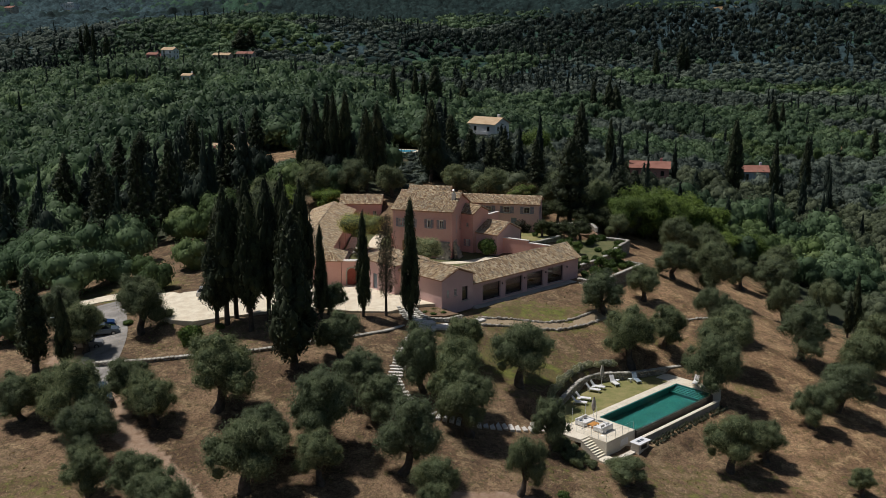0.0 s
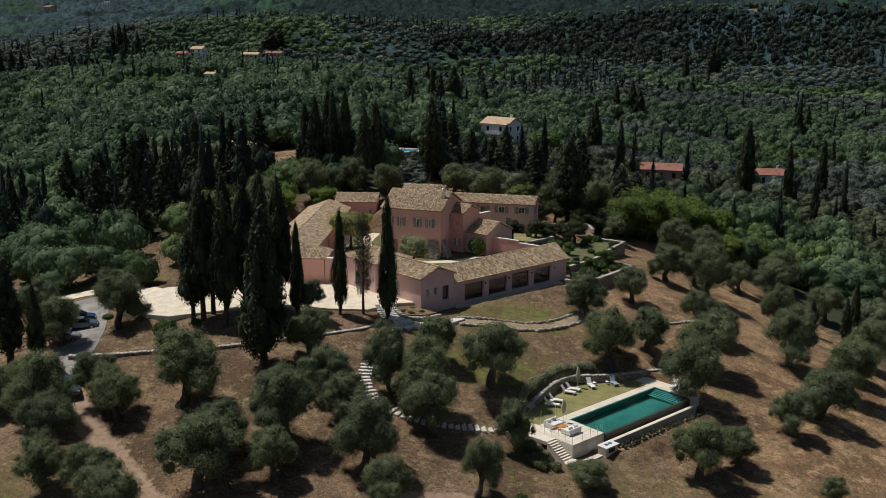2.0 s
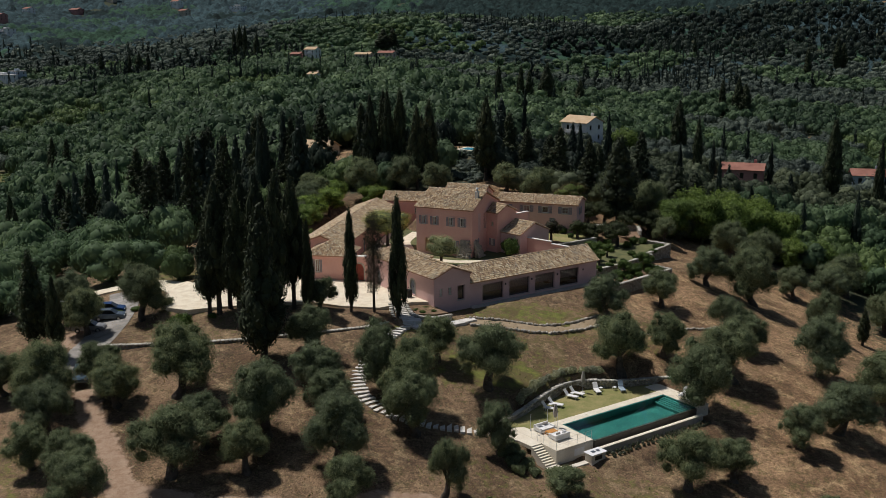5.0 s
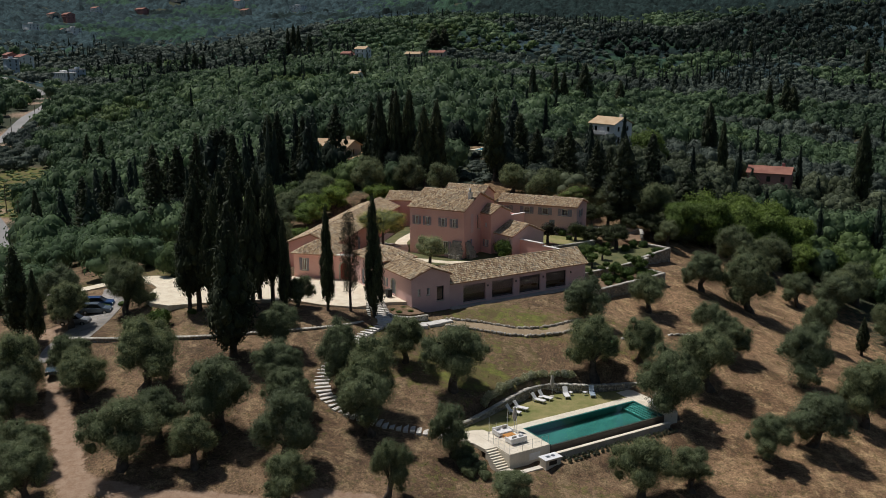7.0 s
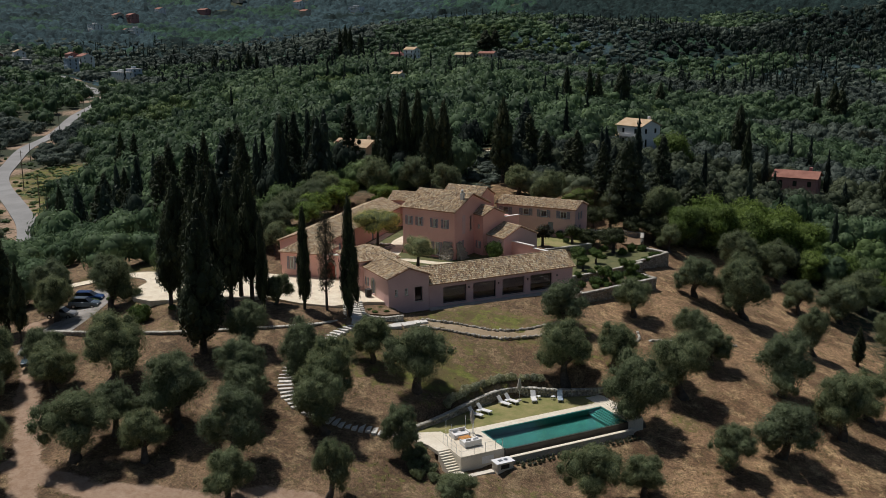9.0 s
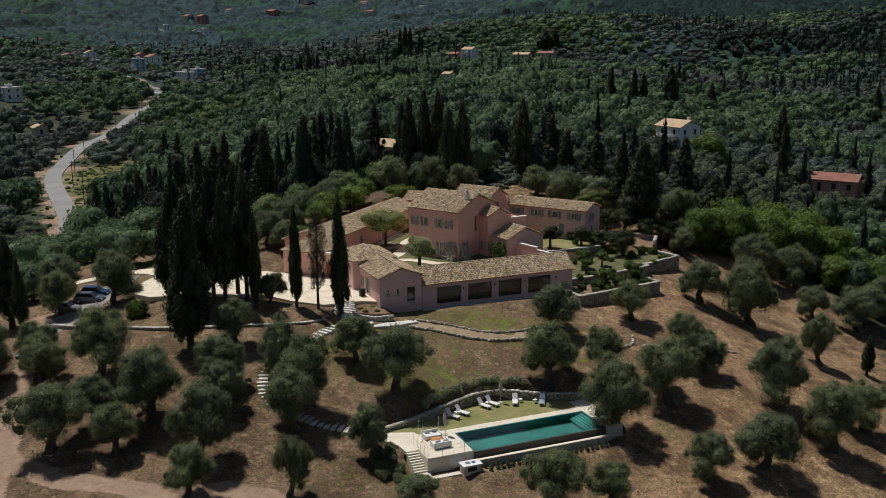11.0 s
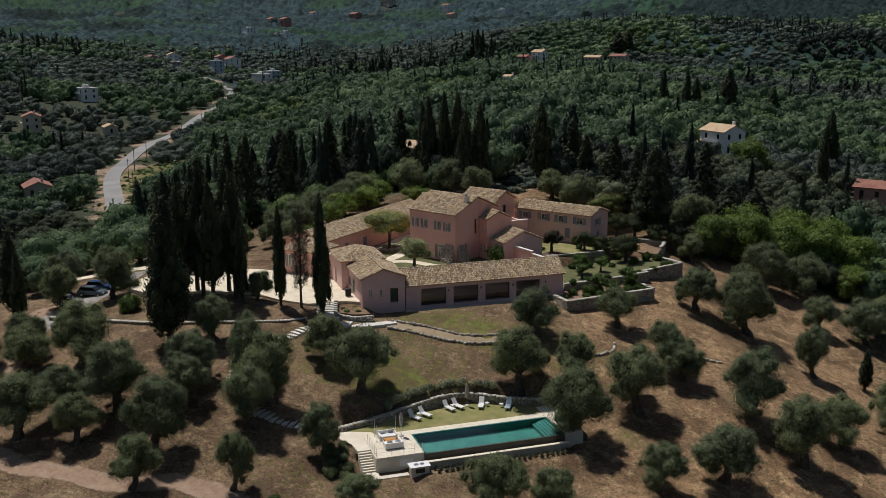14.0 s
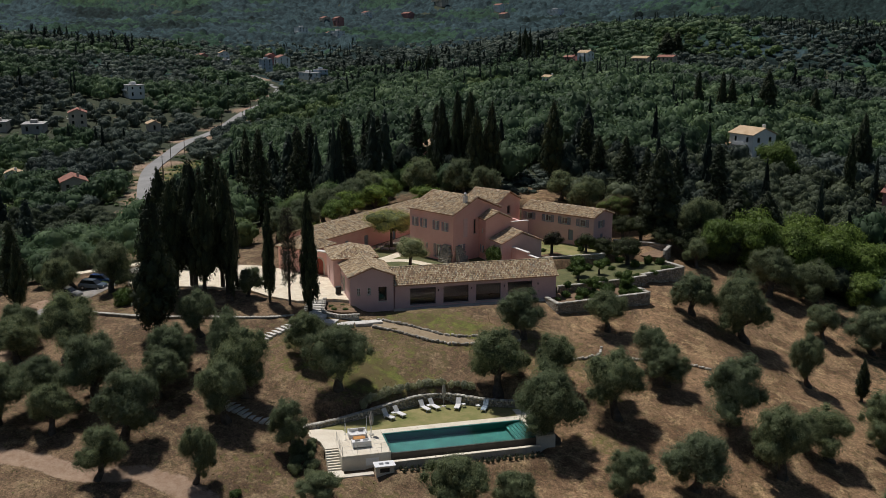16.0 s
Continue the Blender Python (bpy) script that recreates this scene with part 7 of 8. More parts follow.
for x, y, a, fab, text in ((1.35, 4.3, 118, CANVAS, "white sun lounger with raised back on the lawn"), (2.75, 4.8, 118, CANVAS, "white sun lounger with raised back on the lawn"),
                           (5.95, 5.75, 112, CANVAS, "white sun lounger with raised back on the lawn"), (7.15, 6.0, 112, CANVAS, "white sun lounger with raised back on the lawn"),
                           (9.85, 5.4, 65, CANVAS, "white sun lounger standing apart on the lawn"), (12.75, 4.1, 60, BLUE_CANVAS, "blue sun lounger in the shade of the wall"),
                           (17.4, -1.6, 20, CANVAS, "white sun lounger at the pool end"), (17.2, -3.2, 10, CANVAS, "white sun lounger at the pool end")):
    z = 0.0 if x > 16 else -0.03
    lounger(POOL @ pose(x, y, z, 0, 0, a), fab, text)


def side_table(m, label="small white side table on the lawn"):
    ob = thing("side_table", m, label, "table", "side tables")
    part("top", boxed(-0.22, -0.22, 0.38, 0.22, 0.22, 0.42, 0.01), WHITE, ob)
    for x in (-0.18, 0.18):
        for y in (-0.18, 0.18):
            part("leg", boxed(x - 0.02, y - 0.02, 0, x + 0.02, y + 0.02, 0.38), WHITE, ob)


side_table(POOL @ pose(2.05, 4.9, -0.03, 0, 0, 20))
side_table(POOL @ pose(6.55, 6.15, -0.03, 0, 0, 20))
side_table(POOL @ pose(10.6, 5.5, -0.03, 0, 0, 10))
side_table(POOL @ pose(12.1, 4.65, -0.03, 0, 0, 10))


def parasol(m, label, cloth):
    """A furled parasol on its pole and round foot."""
    ob = thing("parasol", m, label, "parasol")
    bm = bmesh.new()
    bmesh.ops.create_cone(bm, cap_ends=True, segments=20, radius1=0.3, radius2=0.26, depth=0.08, matrix=Matrix.Translation((0, 0, 0.04)))
    part("foot", bm, STONE, ob)
    v, f = tube([(0, 0, 0.08), (0, 0, 2.75)], [0.025, 0.02], 8)
    p_ = new("pole", np_mesh("pole", v, f, WHITE))
    p_.parent = ob
    vs, fs, n, k = [], [], 16, 9
    for i in range(k):
        t = i / (k - 1)
        r = 0.06 + 0.2 * math.sin(math.pi * (0.12 + 0.8 * (1 - t))) * (1 - 0.55 * t)
        for j in range(n):
            w = 2 * math.pi * j / n
            rr = r * (1 + 0.28 * math.cos(8 * w + t))
            vs.append((rr * math.cos(w), rr * math.sin(w), 1.15 + 1.55 * t))
    for i in range(k - 1):
        for j in range(n):
            fs.append((i * n + j, i * n + (j + 1) % n, (i + 1) * n + (j + 1) % n, (i + 1) * n + j))
    p_ = new("canopy", np_mesh("canopy", np.array(vs), np.array(fs), cloth))
    p_.parent = ob
    return ob


parasol(POOL @ pose(-1.35, 0.15, 0), "furled beige parasol on the pool terrace", BEIGE_CANVAS)
parasol(POOL @ pose(8.4, 6.3, -0.03), "furled beige parasol on the lawn by the wall", BEIGE_CANVAS)


def daybed(m, label):
    """A white outdoor sofa: base, three low backs and cushions."""
    ob = thing("outdoor_sofa", m, label, "sofa", "outdoor sofas")
    part("base", boxed(-1.0, -0.65, 0.1, 1.0, 0.65, 0.3, 0.02), WHITE, ob)
    for x in (-0.92, 0.92):
        for y in (-0.57, 0.57):
            part("foot", boxed(x - 0.05, y - 0.05, 0, x + 0.05, y + 0.05, 0.1), WHITE, ob)
    part("backrest", boxed(-1.0, 0.5, 0.304, 1.0, 0.66, 0.72, 0.05), CANVAS, ob)
    for x in (-1, 1):
        part("armrest", boxed(min(x, x * 0.86), -0.64, 0.304, max(x, x * 0.86), 0.494, 0.6, 0.05), CANVAS, ob)
    for x in (-0.43, 0.43):
        part("seat_cushion", boxed(x - 0.42, -0.64, 0.304, x + 0.42, 0.49, 0.46, 0.05), CANVAS, ob)
        pb = boxed(-0.28, -0.07, 0, 0.28, 0.07, 0.4, 0.06)
        pb.transform(pose(x, 0.36, 0.45, 14, 0, 0))
        part("pillow", pb, CANVAS if x < 0 else BEIGE_CANVAS, ob)
    return ob


daybed(POOL @ pose(-2.95, 0.1, 0, 0, 0, 0), "white outdoor sofa with cushions on the terrace")
daybed(POOL @ pose(-2.95, -2.4, 0, 0, 0, 180), "white outdoor sofa with cushions on the terrace")
tb = thing("coffee_table", POOL @ pose(-2.95, -1.1, 0), "low orange teak slatted coffee table", "table")
for i in range(6):
    part("slat", boxed(-0.62, -0.38 + 0.128 * i, 0.34, 0.62, -0.38 + 0.128 * i + 0.115, 0.38, 0.006), TEAK, tb)
for x in (-0.55, 0.55):
    for y in (-0.32, 0.32):
        part("leg", boxed(x - 0.04, y - 0.04, 0, x + 0.04, y + 0.04, 0.338), TEAK, tb)
for x, y in ((-4.15, 1.0), (-1.75, 1.0), (-4.3, -0.6), (-1.55, -0.45)):
    ob = thing("lamp_pole", POOL @ pose(x, y, 0), "slim pale pole beside the sofas", "pole", "poles round the sofas")
    v, f = tube([(0, 0, 0), (0, 0, 1.9)], [0.025, 0.02], 8)
    p_ = new("pole", np_mesh("pole", v, f, WHITE))
    p_.parent = ob
    part("base", boxed(-0.09, -0.09, 0, 0.09, 0.09, 0.03, 0.005), STEEL, ob)


# ---- shrubs ----
def shrub_mesh(seed, leaf, flat=0.8, n=9, count=1500, loose=0.14):
    rng = np.random.default_rng(seed)
    lobes = [(0, 0, 0.4, 0.62, 0.5 * flat)]
    for k in range(n):
        w, r = k * 2.4, rng.uniform(0.3, 0.62)
        lobes.append((r * math.cos(w), r * math.sin(w), rng.uniform(0.2, 0.72) * flat, rng.uniform(0.26, 0.42), rng.uniform(0.22, 0.38) * flat))
    at, out = on_lobes(rng, lobes, count, (0, 0, 0), loose)
    at[:, 2] = np.maximum(at[:, 2], 0.0)
    pieces = [sprays(rng, at, out, 0.065, 0.04, 0.6)]
    for x, y, z, rx, rz in lobes:
        q = np.array([-0.98, -0.5, 0.3, 0.98])
        pieces.append(tube([(x, y, max(z + rz * 0.8 * h, -0.05)) for h in q], rx * 0.8 * np.sqrt(1 - q * q), 7, rng, 0.08))
    v, f = joined(pieces)
    return np_mesh("shrub", v, f, leaf)


ROUND_LEAF = foliage("clipped_leaf", (0.04, 0.075, 0.018), (0.08, 0.135, 0.03), (0.13, 0.19, 0.05))
DARK_LEAF = foliage("plum_leaf", (0.022, 0.018, 0.014), (0.042, 0.034, 0.024), (0.075, 0.06, 0.04), 0.6, 0.15)
DEEP_LEAF = foliage("deep_green_leaf", (0.03, 0.042, 0.016), (0.06, 0.08, 0.03), (0.1, 0.12, 0.05), 0.6, 0.2)
AMBER_LEAF = foliage("amber_leaf", (0.08, 0.075, 0.03), (0.14, 0.12, 0.05), (0.2, 0.17, 0.08), 0.6, 0.25)
GREY_LEAF = foliage("lavender_leaf", (0.05, 0.065, 0.04), (0.10, 0.12, 0.075), (0.17, 0.17, 0.16))
BLOOM = foliage("white_bloom", (0.17, 0.2, 0.1), (0.42, 0.43, 0.3), (0.9, 0.88, 0.82), 0.6, 0.25)


def shrubs(name, meshes, rows, label, category, group):
    for k, (x, y, s, t, *z) in enumerate(rows):
        me = meshes[k % len(meshes)]
        ob = new(name, me)
        ob.matrix_basis = Matrix.LocRotScale((x, y, (z[0] if z else float(ground(x, y))) - 0.05), Euler((0, 0, k * 1.7)), (s, s, t))
        tagged(ob, label, category, group)


GREEN_SHRUBS = [shrub_mesh(s, ROUND_LEAF) for s in (1, 2)]
shrubs("clipped_bush", GREEN_SHRUBS, [(-34.1, 112.4, 2.0, 2.6)], "large round green bush on the bank", "bush", "")
lav = [shrub_mesh(s, GREY_LEAF, 0.9, 4, 500) for s in (5, 6)]
rows = []
r_ = random.Random(8)
for j, y in enumerate((-6.45, -7.1)):
    for i in range(25):
        p_ = pool_at(0.5 + 0.63 * i + r_.uniform(-0.1, 0.1) + 0.3 * j, y + r_.uniform(-0.1, 0.1))
        rows.append((p_.x, p_.y, r_.uniform(0.26, 0.36), r_.uniform(0.4, 0.55)))
shrubs("lavender", lav, rows, "grey-green lavender tuft below the pool wall", "lavender", "lavender rows")
bl = [shrub_mesh(s, BLOOM, 0.9, 6) for s in (7, 8)]
rows = []
for (x, y), d in zip(*walk_along(curve_line([tuple(pool_at(a, b))[:2] for a, b in ((-1.5, 6.6), (2, 7.6), (5, 8.4), (8, 8.7), (10.4, 8.0), (12, 7.2))]), 0.8)[:2]):
    rows.append((x + r_.uniform(-0.2, 0.2), y + r_.uniform(-0.2, 0.2), r_.uniform(0.5, 0.8), r_.uniform(0.8, 1.15)))
shrubs("flowering_shrub", bl, rows, "pale flowering shrub above the pool wall", "shrub", "shrubs above the pool wall")
rows = [(pool_at(a, b).x, pool_at(a, b).y, s, t) for a, b, s, t in ((-8.2, -1.2, 0.8, 0.9), (-8.6, -2.6, 0.9, 1.0), (-8.6, -4.0, 0.9, 1.0), (-9.4, -0.2, 0.8, 0.9), (-8.8, -5.4, 0.8, 0.8), (-9.9, -3.2, 1.0, 1.0), (-9.6, -1.6, 1.1, 1.3), (-8.0, -3.4, 0.7, 0.9), (-10.2, -4.6, 0.9, 1.0), (-7.9, -0.2, 0.7, 0.8))]
shrubs("hedge_shrub", [shrub_mesh(s, OLIVE_LEAF, 0.9) for s in (9, 10)], rows, "dense grey-green shrub beside the pool steps", "shrub", "shrubs by the steps")
shrubs("garden_shrub", GREEN_SHRUBS, [(3.4, 152.6, 2.0, 2.7, 8.4), (10.6, 169.4, 1.1, 1.5, 8.3), (20.5, 147.5, 1.3, 1.6, 6.15), (23, 150.5, 1.5, 1.9, 6.15), (24.6, 153.6, 1.3, 1.5, 6.15), (18.3, 143.8, 0.6, 0.6, 6.15), (21.8, 165.5, 0.9, 1.5, 6.9), (22.8, 168.6, 0.9, 1.7, 6.9),
                                          (-5.4, 122.4, 0.45, 0.4, 6.9), (-4.3, 121.6, 0.5, 0.4, 6.9), (-3.0, 122.4, 0.45, 0.35, 6.9), (-4.4, 123.6, 0.5, 0.4, 6.9), (-31, 115.6, 0.7, 0.8), (13.2, 169, 0.9, 1.2, 8.3), (19.2, 162, 0.7, 0.8, 6.9), (22.5, 160.2, 0.8, 0.9, 6.9), (17.2, 149.8, 0.6, 0.7, 6.9), (19.6, 154.4, 0.7, 0.8, 6.9), (22.2, 147.2, 0.8, 0.9, 6.15), (26.4, 152.2, 1.0, 1.3, 6.15), (12.3, 160.0, 0.7, 0.8, 6.9), (15.2, 161.6, 0.6, 0.8, 6.9), (26.6, 165.5, 0.9, 1.1, 6.9), (18.6, 145.8, 0.9, 1.1, 6.15), (20.8, 145.4, 0.8, 0.8, 6.15), (21.6, 148.6, 0.9, 1.2, 6.15), (23.6, 149.0, 0.8, 0.9, 6.15), (25.2, 151.0, 0.9, 1.2, 6.15), (25.6, 154.2, 0.8, 1.0, 6.15), (27.2, 153.4, 0.7, 0.8, 6.15), (17.6, 148.4, 0.7, 0.9, 6.9), (19.2, 151.0, 0.8, 1.0, 6.9), (21.2, 153.6, 0.8, 1.1, 6.9), (23.4, 156.8, 0.9, 1.2, 6.9), (24.4, 158.8, 0.7, 0.9, 6.9), (26.0, 162.0, 0.8, 1.0, 6.9), (27.4, 166.0, 0.8, 1.0, 6.9),
                                          (16.0, 160.0, 0.9, 1.2, 6.9), (17.2, 164.5, 1.0, 1.4, 6.9), (18.4, 167.6, 0.9, 1.2, 6.9), (24.4, 169.6, 1.0, 1.3, 6.9), (14.0, 158.0, 0.8, 1.0, 6.9), (11.6, 155.8, 0.7, 0.9, 6.9), (7.2, 162.6, 0.6, 0.7, 8.3), (12.2, 166.2, 0.7, 0.9, 8.3), (14.6, 170.6, 0.8, 1.1, 8.3), (-46.5, 119.3, 1.0, 0.9), (-44.5, 120.6, 0.9, 0.8), (9.5, 86.8, 0.8, 0.6), (20, 88.2, 0.9, 0.8), (24, 87, 0.8, 0.6)],
       "leafy green garden shrub beside the walls", "shrub", "garden shrubs")

# ---- garden trees ----
fruit = Planter("fruit_tree", [broad_meshes(s, 9, ROUND_LEAF, 1.6, 3.4, 2200, 0.09) for s in (31, 32)], "small green fruit tree on the terrace", "fruit tree", "fruit trees")
for x, y, s, z in ((16.2, 155.7, 1.0, 6.9), (17.6, 152.6, 0.75, 6.9), (21.5, 149.0, 0.8, 6.15), (18.6, 158.2, 0.7, 6.9), (24.6, 153.0, 0.95, 6.15)):
    fruit.plant(x, y, s, s, z)
plum = Planter("plum_tree", [broad_meshes(33, 9, DARK_LEAF, 1.8, 3.8, 2400, 0.09, 0.4, DARK_CORE)], "small dark purple-leaved tree in the garden", "plum tree", "dark trees")
plum.plant(9.3, 161.2, 1.05, 1.05, 8.3)
citrus = Planter("garden_tree", [broad_meshes(s, 11, DEEP_LEAF, 2.2, 4.0, 2600, 0.1, 0.3, DARK_CORE) for s in (41, 42)], "dark green leafy tree on the garden terrace", "tree", "dark green garden trees")
for x, y, s, z in ((15.6, 168.0, 1.0, 6.9), (20.2, 166.4, 1.2, 6.9), (13.4, 165.4, 0.85, 8.3), (18.0, 170.5, 0.9, 6.9), (14.5, 179, 1.2, 7.9), (17.5, 180, 1.3, 7.6), (25.5, 179.5, 1.3, 6.2), (27.5, 183, 1.4, 5.4), (22, 178.8, 1.1, 7.2)):
    citrus.plant(x, y, s, s, z)
fig = Planter("fig_tree", [broad_meshes(35, 22, FIG_LEAF, 4.6, 5.4, 5600, 0.11, 0.42, PALE_CORE_SHADE)], "broad spreading light green tree in the court", "tree", "")
fig.plant(-17.2, 154.8, 0.95, 1.25, 7.9)
court_olive = Planter("olive_tree", [broad_meshes(44, 16, PALE_OLIVE, 3.0, 4.5, 4600, 0.085, 0.36, PALE_CORE_SHADE)], "round pale olive tree on the court lawn", "olive tree", "")
court_olive.plant(-5.9, 143.1, 0.95, 1.15, 7.9)
green = Planter("broadleaf_tree", [broad_meshes(s, 16, LIME_LEAF, 3.4, 6.0, 4600, 0.12, 0.22) for s in (36, 37)], "bright green leafy tree behind the villa", "tree", "green trees")
for x, y, s in ((-33, 160, 0.9), (-34, 166, 0.95), (-32.5, 172, 1.0), (-33.5, 178, 0.9), (-30, 150, 0.7), (-26, 180, 0.9)):
    green.plant(x, y, s, s)
grove = Planter("broadleaf_tree", [broad_meshes(s, 24, BROAD_LEAF, 3.4, 6.0, 6500, 0.16, 0.12) for s in (38, 39, 40)], "tall full green tree beyond the garden", "tree", "green grove beyond the garden")
for x, y, s, t in ((30.5, 182.5, 1.15, 1.35), (35.5, 186, 1.3, 1.6), (41, 190, 1.35, 1.65), (46.5, 194, 1.3, 1.6), (34, 192, 1.3, 1.6), (40, 198, 1.3, 1.6), (51, 199, 1.3, 1.4), (47, 202, 1.25, 1.6), (45, 187, 0.9, 0.9), (52, 190, 1.0, 1.0), (58, 193, 1.1, 1.1), (63, 190, 1.0, 1.0)):
    grove.plant(x, y, s, t)
grove.plant(20, 272, 1.5, 1.7)
amber = Planter("amber_tree", [broad_meshes(43, 14, AMBER_LEAF, 3.0, 6.0, 3600, 0.11, 0.15)], "bushy olive-brown tree behind the guest house", "tree", "")
amber.plant(11, 184, 1.15, 1.1)
for x, y, r in ((24.5, 187.5, 4.0), (5, 186.5, 3.2), (28.5, 176.2, 2.4), (17, 190, 3.4), (-2, 190, 3.0), (-37, 156, 3.2), (-37.5, 163, 3.4), (-36, 170, 3.6), (-29, 184, 3.5), (-21, 186, 3.4), (-14, 184, 3.0), (-36, 177, 3.3), (-31, 145, 2.6), (-36, 148, 3.0)):
    olives.plant(x, y, r / 2.78, r / 2.6)


# ---- cars ----
TYRE = surface("rubber", (0.02, 0.02, 0.02), (0.03, 0.03, 0.03), 5.0, 0.8, 30.0, 0.1)
LENS = surface("lamp_lens", (0.6, 0.6, 0.58), (0.7, 0.7, 0.68), 5.0, 0.2, 30.0, 0.0)
CAR_GLASS = surface("tinted_glass", (0.015, 0.018, 0.02), (0.02, 0.024, 0.028), 3.0, 0.06, 20.0, 0.0)


def car(x, y, turn, colour, label, z=None):
    paint = surface(f"car_paint", colour, tuple(min(1, c * 1.1) for c in colour), 1.0, 0.25, 40.0, 0.0, 0.3)
    ob = thing("car", pose(x, y, float(ground(x, y)) + 0.02 if z is None else z, 0, 0, turn), label, "car", "parked cars")
    bm = bmesh.new()
    prof = [(-2.05, 0.32), (2.05, 0.32), (2.1, 0.62), (1.95, 0.82), (1.0, 0.96), (-1.95, 1.0), (-2.1, 0.7)]
    for yy in (-0.86, 0.86):
        [bm.verts.new((a, yy, b)) for a, b in prof]
    bm.verts.ensure_lookup_table()
    n = len(prof)
    bm.faces.new(bm.verts[:n])
    bm.faces.new(bm.verts[n:][::-1])
    for i in range(n):
        j = (i + 1) % n
        bm.faces.new((bm.verts[i], bm.verts[i + n], bm.verts[j + n], bm.verts[j]))
    bmesh.ops.recalc_face_normals(bm, faces=bm.faces)
    bmesh.ops.bevel(bm, geom=bm.edges[:], offset=0.08, segments=3, affect="EDGES")
    part("body", bm, paint, ob)
    cb = bmesh.new()
    lo = [(1.05, 0.95), (-1.9, 0.98)]
    v = [cb.verts.new(q) for q in ((1.05, -0.76, 0.93), (1.05, 0.76, 0.93), (-1.9, 0.76, 0.96), (-1.9, -0.76, 0.96), (0.3, -0.6, 1.42), (0.3, 0.6, 1.42), (-1.6, 0.6, 1.42), (-1.6, -0.6, 1.42))]
    for q in ((0, 1, 5, 4), (1, 2, 6, 5), (2, 3, 7, 6), (3, 0, 4, 7), (4, 5, 6, 7)):
        cb.faces.new([v[i] for i in q])
    bmesh.ops.recalc_face_normals(cb, faces=cb.faces)
    part("glasshouse", cb, CAR_GLASS, ob, "dark tinted car windows")
    part("roof", boxed(-1.62, -0.61, 1.4, 0.32, 0.61, 1.48, 0.03), paint, ob)
    for wx in (-1.3, 1.3):
        for wy in (-0.8, 0.8):
            wb_ = bmesh.new()
            bmesh.ops.create_cone(wb_, cap_ends=True, segments=20, radius1=0.32, radius2=0.32, depth=0.2, matrix=Matrix.Translation((wx, wy, 0.32)) @ Matrix.Rotation(math.pi / 2, 4, "X"))
            wheel = part("wheel", wb_, TYRE, ob, "black tyre")
            rb = bmesh.new()
            bmesh.ops.create_cone(rb, cap_ends=True, segments=16, radius1=0.2, radius2=0.17, depth=0.22, matrix=Matrix.Translation((wx, wy, 0.32)) @ Matrix.Rotation(math.pi / 2, 4, "X"))
            part("rim", rb, STEEL, wheel, "alloy rim")
    for wy in (-0.62, 0.62):
        part("headlight", boxed(1.98, wy - 0.16, 0.62, 2.09, wy + 0.16, 0.76, 0.02), LENS, ob)
    return ob


car(-48.4, 120.6, 20, (0.02, 0.06, 0.18), "dark blue car parked on the gravel")
car(-46.8, 117.6, 18, (0.10, 0.13, 0.16), "grey-blue car parked on the gravel")
car(-47.4, 113.4, 15, (0.35, 0.35, 0.34), "silver car parked under an olive tree")
car(-40.2, 99.0, -62, (0.06, 0.10, 0.13), "dark car standing on the dirt track")
car(-34.9, 127.0, 10, (0.55, 0.55, 0.55), "pale car at the edge of the forecourt", 7.5)


def lamp_post(x, y, turn):
    ob = thing("lamp_post", pose(x, y, float(ground(x, y)), 0, 0, turn), "tall grey lamp post with a single arm", "lamp post", "lamp posts")
    v, f = tube([(0, 0, -0.3), (0, 0, 3.6)], [0.06, 0.045], 8)
    p_ = new("pole", np_mesh("pole", v, f, STEEL))
    p_.parent = ob
    v, f = tube([(0, 0, 3.55), (0.5, 0, 3.75)], [0.03, 0.03], 6)
    p_ = new("arm", np_mesh("arm", v, f, STEEL))
    p_.parent = ob
    part("head", boxed(0.45, -0.1, 3.7, 0.95, 0.1, 3.8, 0.03), WHITE, ob)


lamp_post(-51.5, 115.4, 200)
lamp_post(-52.2, 118.0, 180)
wb_ = thing("waste_bin", pose(-7.3, 126.6, 7.5, 0, 0, 45), "black wheeled bin beside the wall", "bin")
part("body", boxed(-0.35, -0.35, 0.08, 0.35, 0.35, 1.0, 0.04), TYRE, wb_)
part("lid", boxed(-0.38, -0.4, 1.004, 0.38, 0.38, 1.08, 0.03), TYRE, wb_)
for y in (-0.3, 0.3):
    part("wheel", boxed(-0.38, y - 0.04, 0, -0.22, y + 0.04, 0.16, 0.03), TYRE, wb_)


# ---- houses in the distance ----
RED_TILE = surface("red_roof_tile", (0.24, 0.10, 0.07), (0.34, 0.155, 0.11), 0.5, 0.9, 6.0, 0.3)
TAN_TILE = surface("tan_roof_tile", (0.48, 0.33, 0.19), (0.58, 0.43, 0.27), 0.5, 0.9, 6.0, 0.3)
CONCRETE = surface("grey_concrete", (0.34, 0.33, 0.31), (0.42, 0.41, 0.39), 0.4, 0.9, 6.0, 0.2)
FAR_PINK = plaster("far_pink_plaster", (0.42, 0.20, 0.19), (0.48, 0.26, 0.24))
FAR_WHITE = surface("far_white_plaster", (0.84, 0.84, 0.83), (0.89, 0.89, 0.88), 0.3, 0.9, 6.0, 0.1)
FAR_BLUE = surface("far_blue_plaster", (0.42, 0.50, 0.58), (0.50, 0.58, 0.65), 0.3, 0.9, 6.0, 0.1)
FAR_CREAM = surface("far_cream_plaster", (0.52, 0.45, 0.36), (0.60, 0.53, 0.44), 0.3, 0.9, 6.0, 0.1)


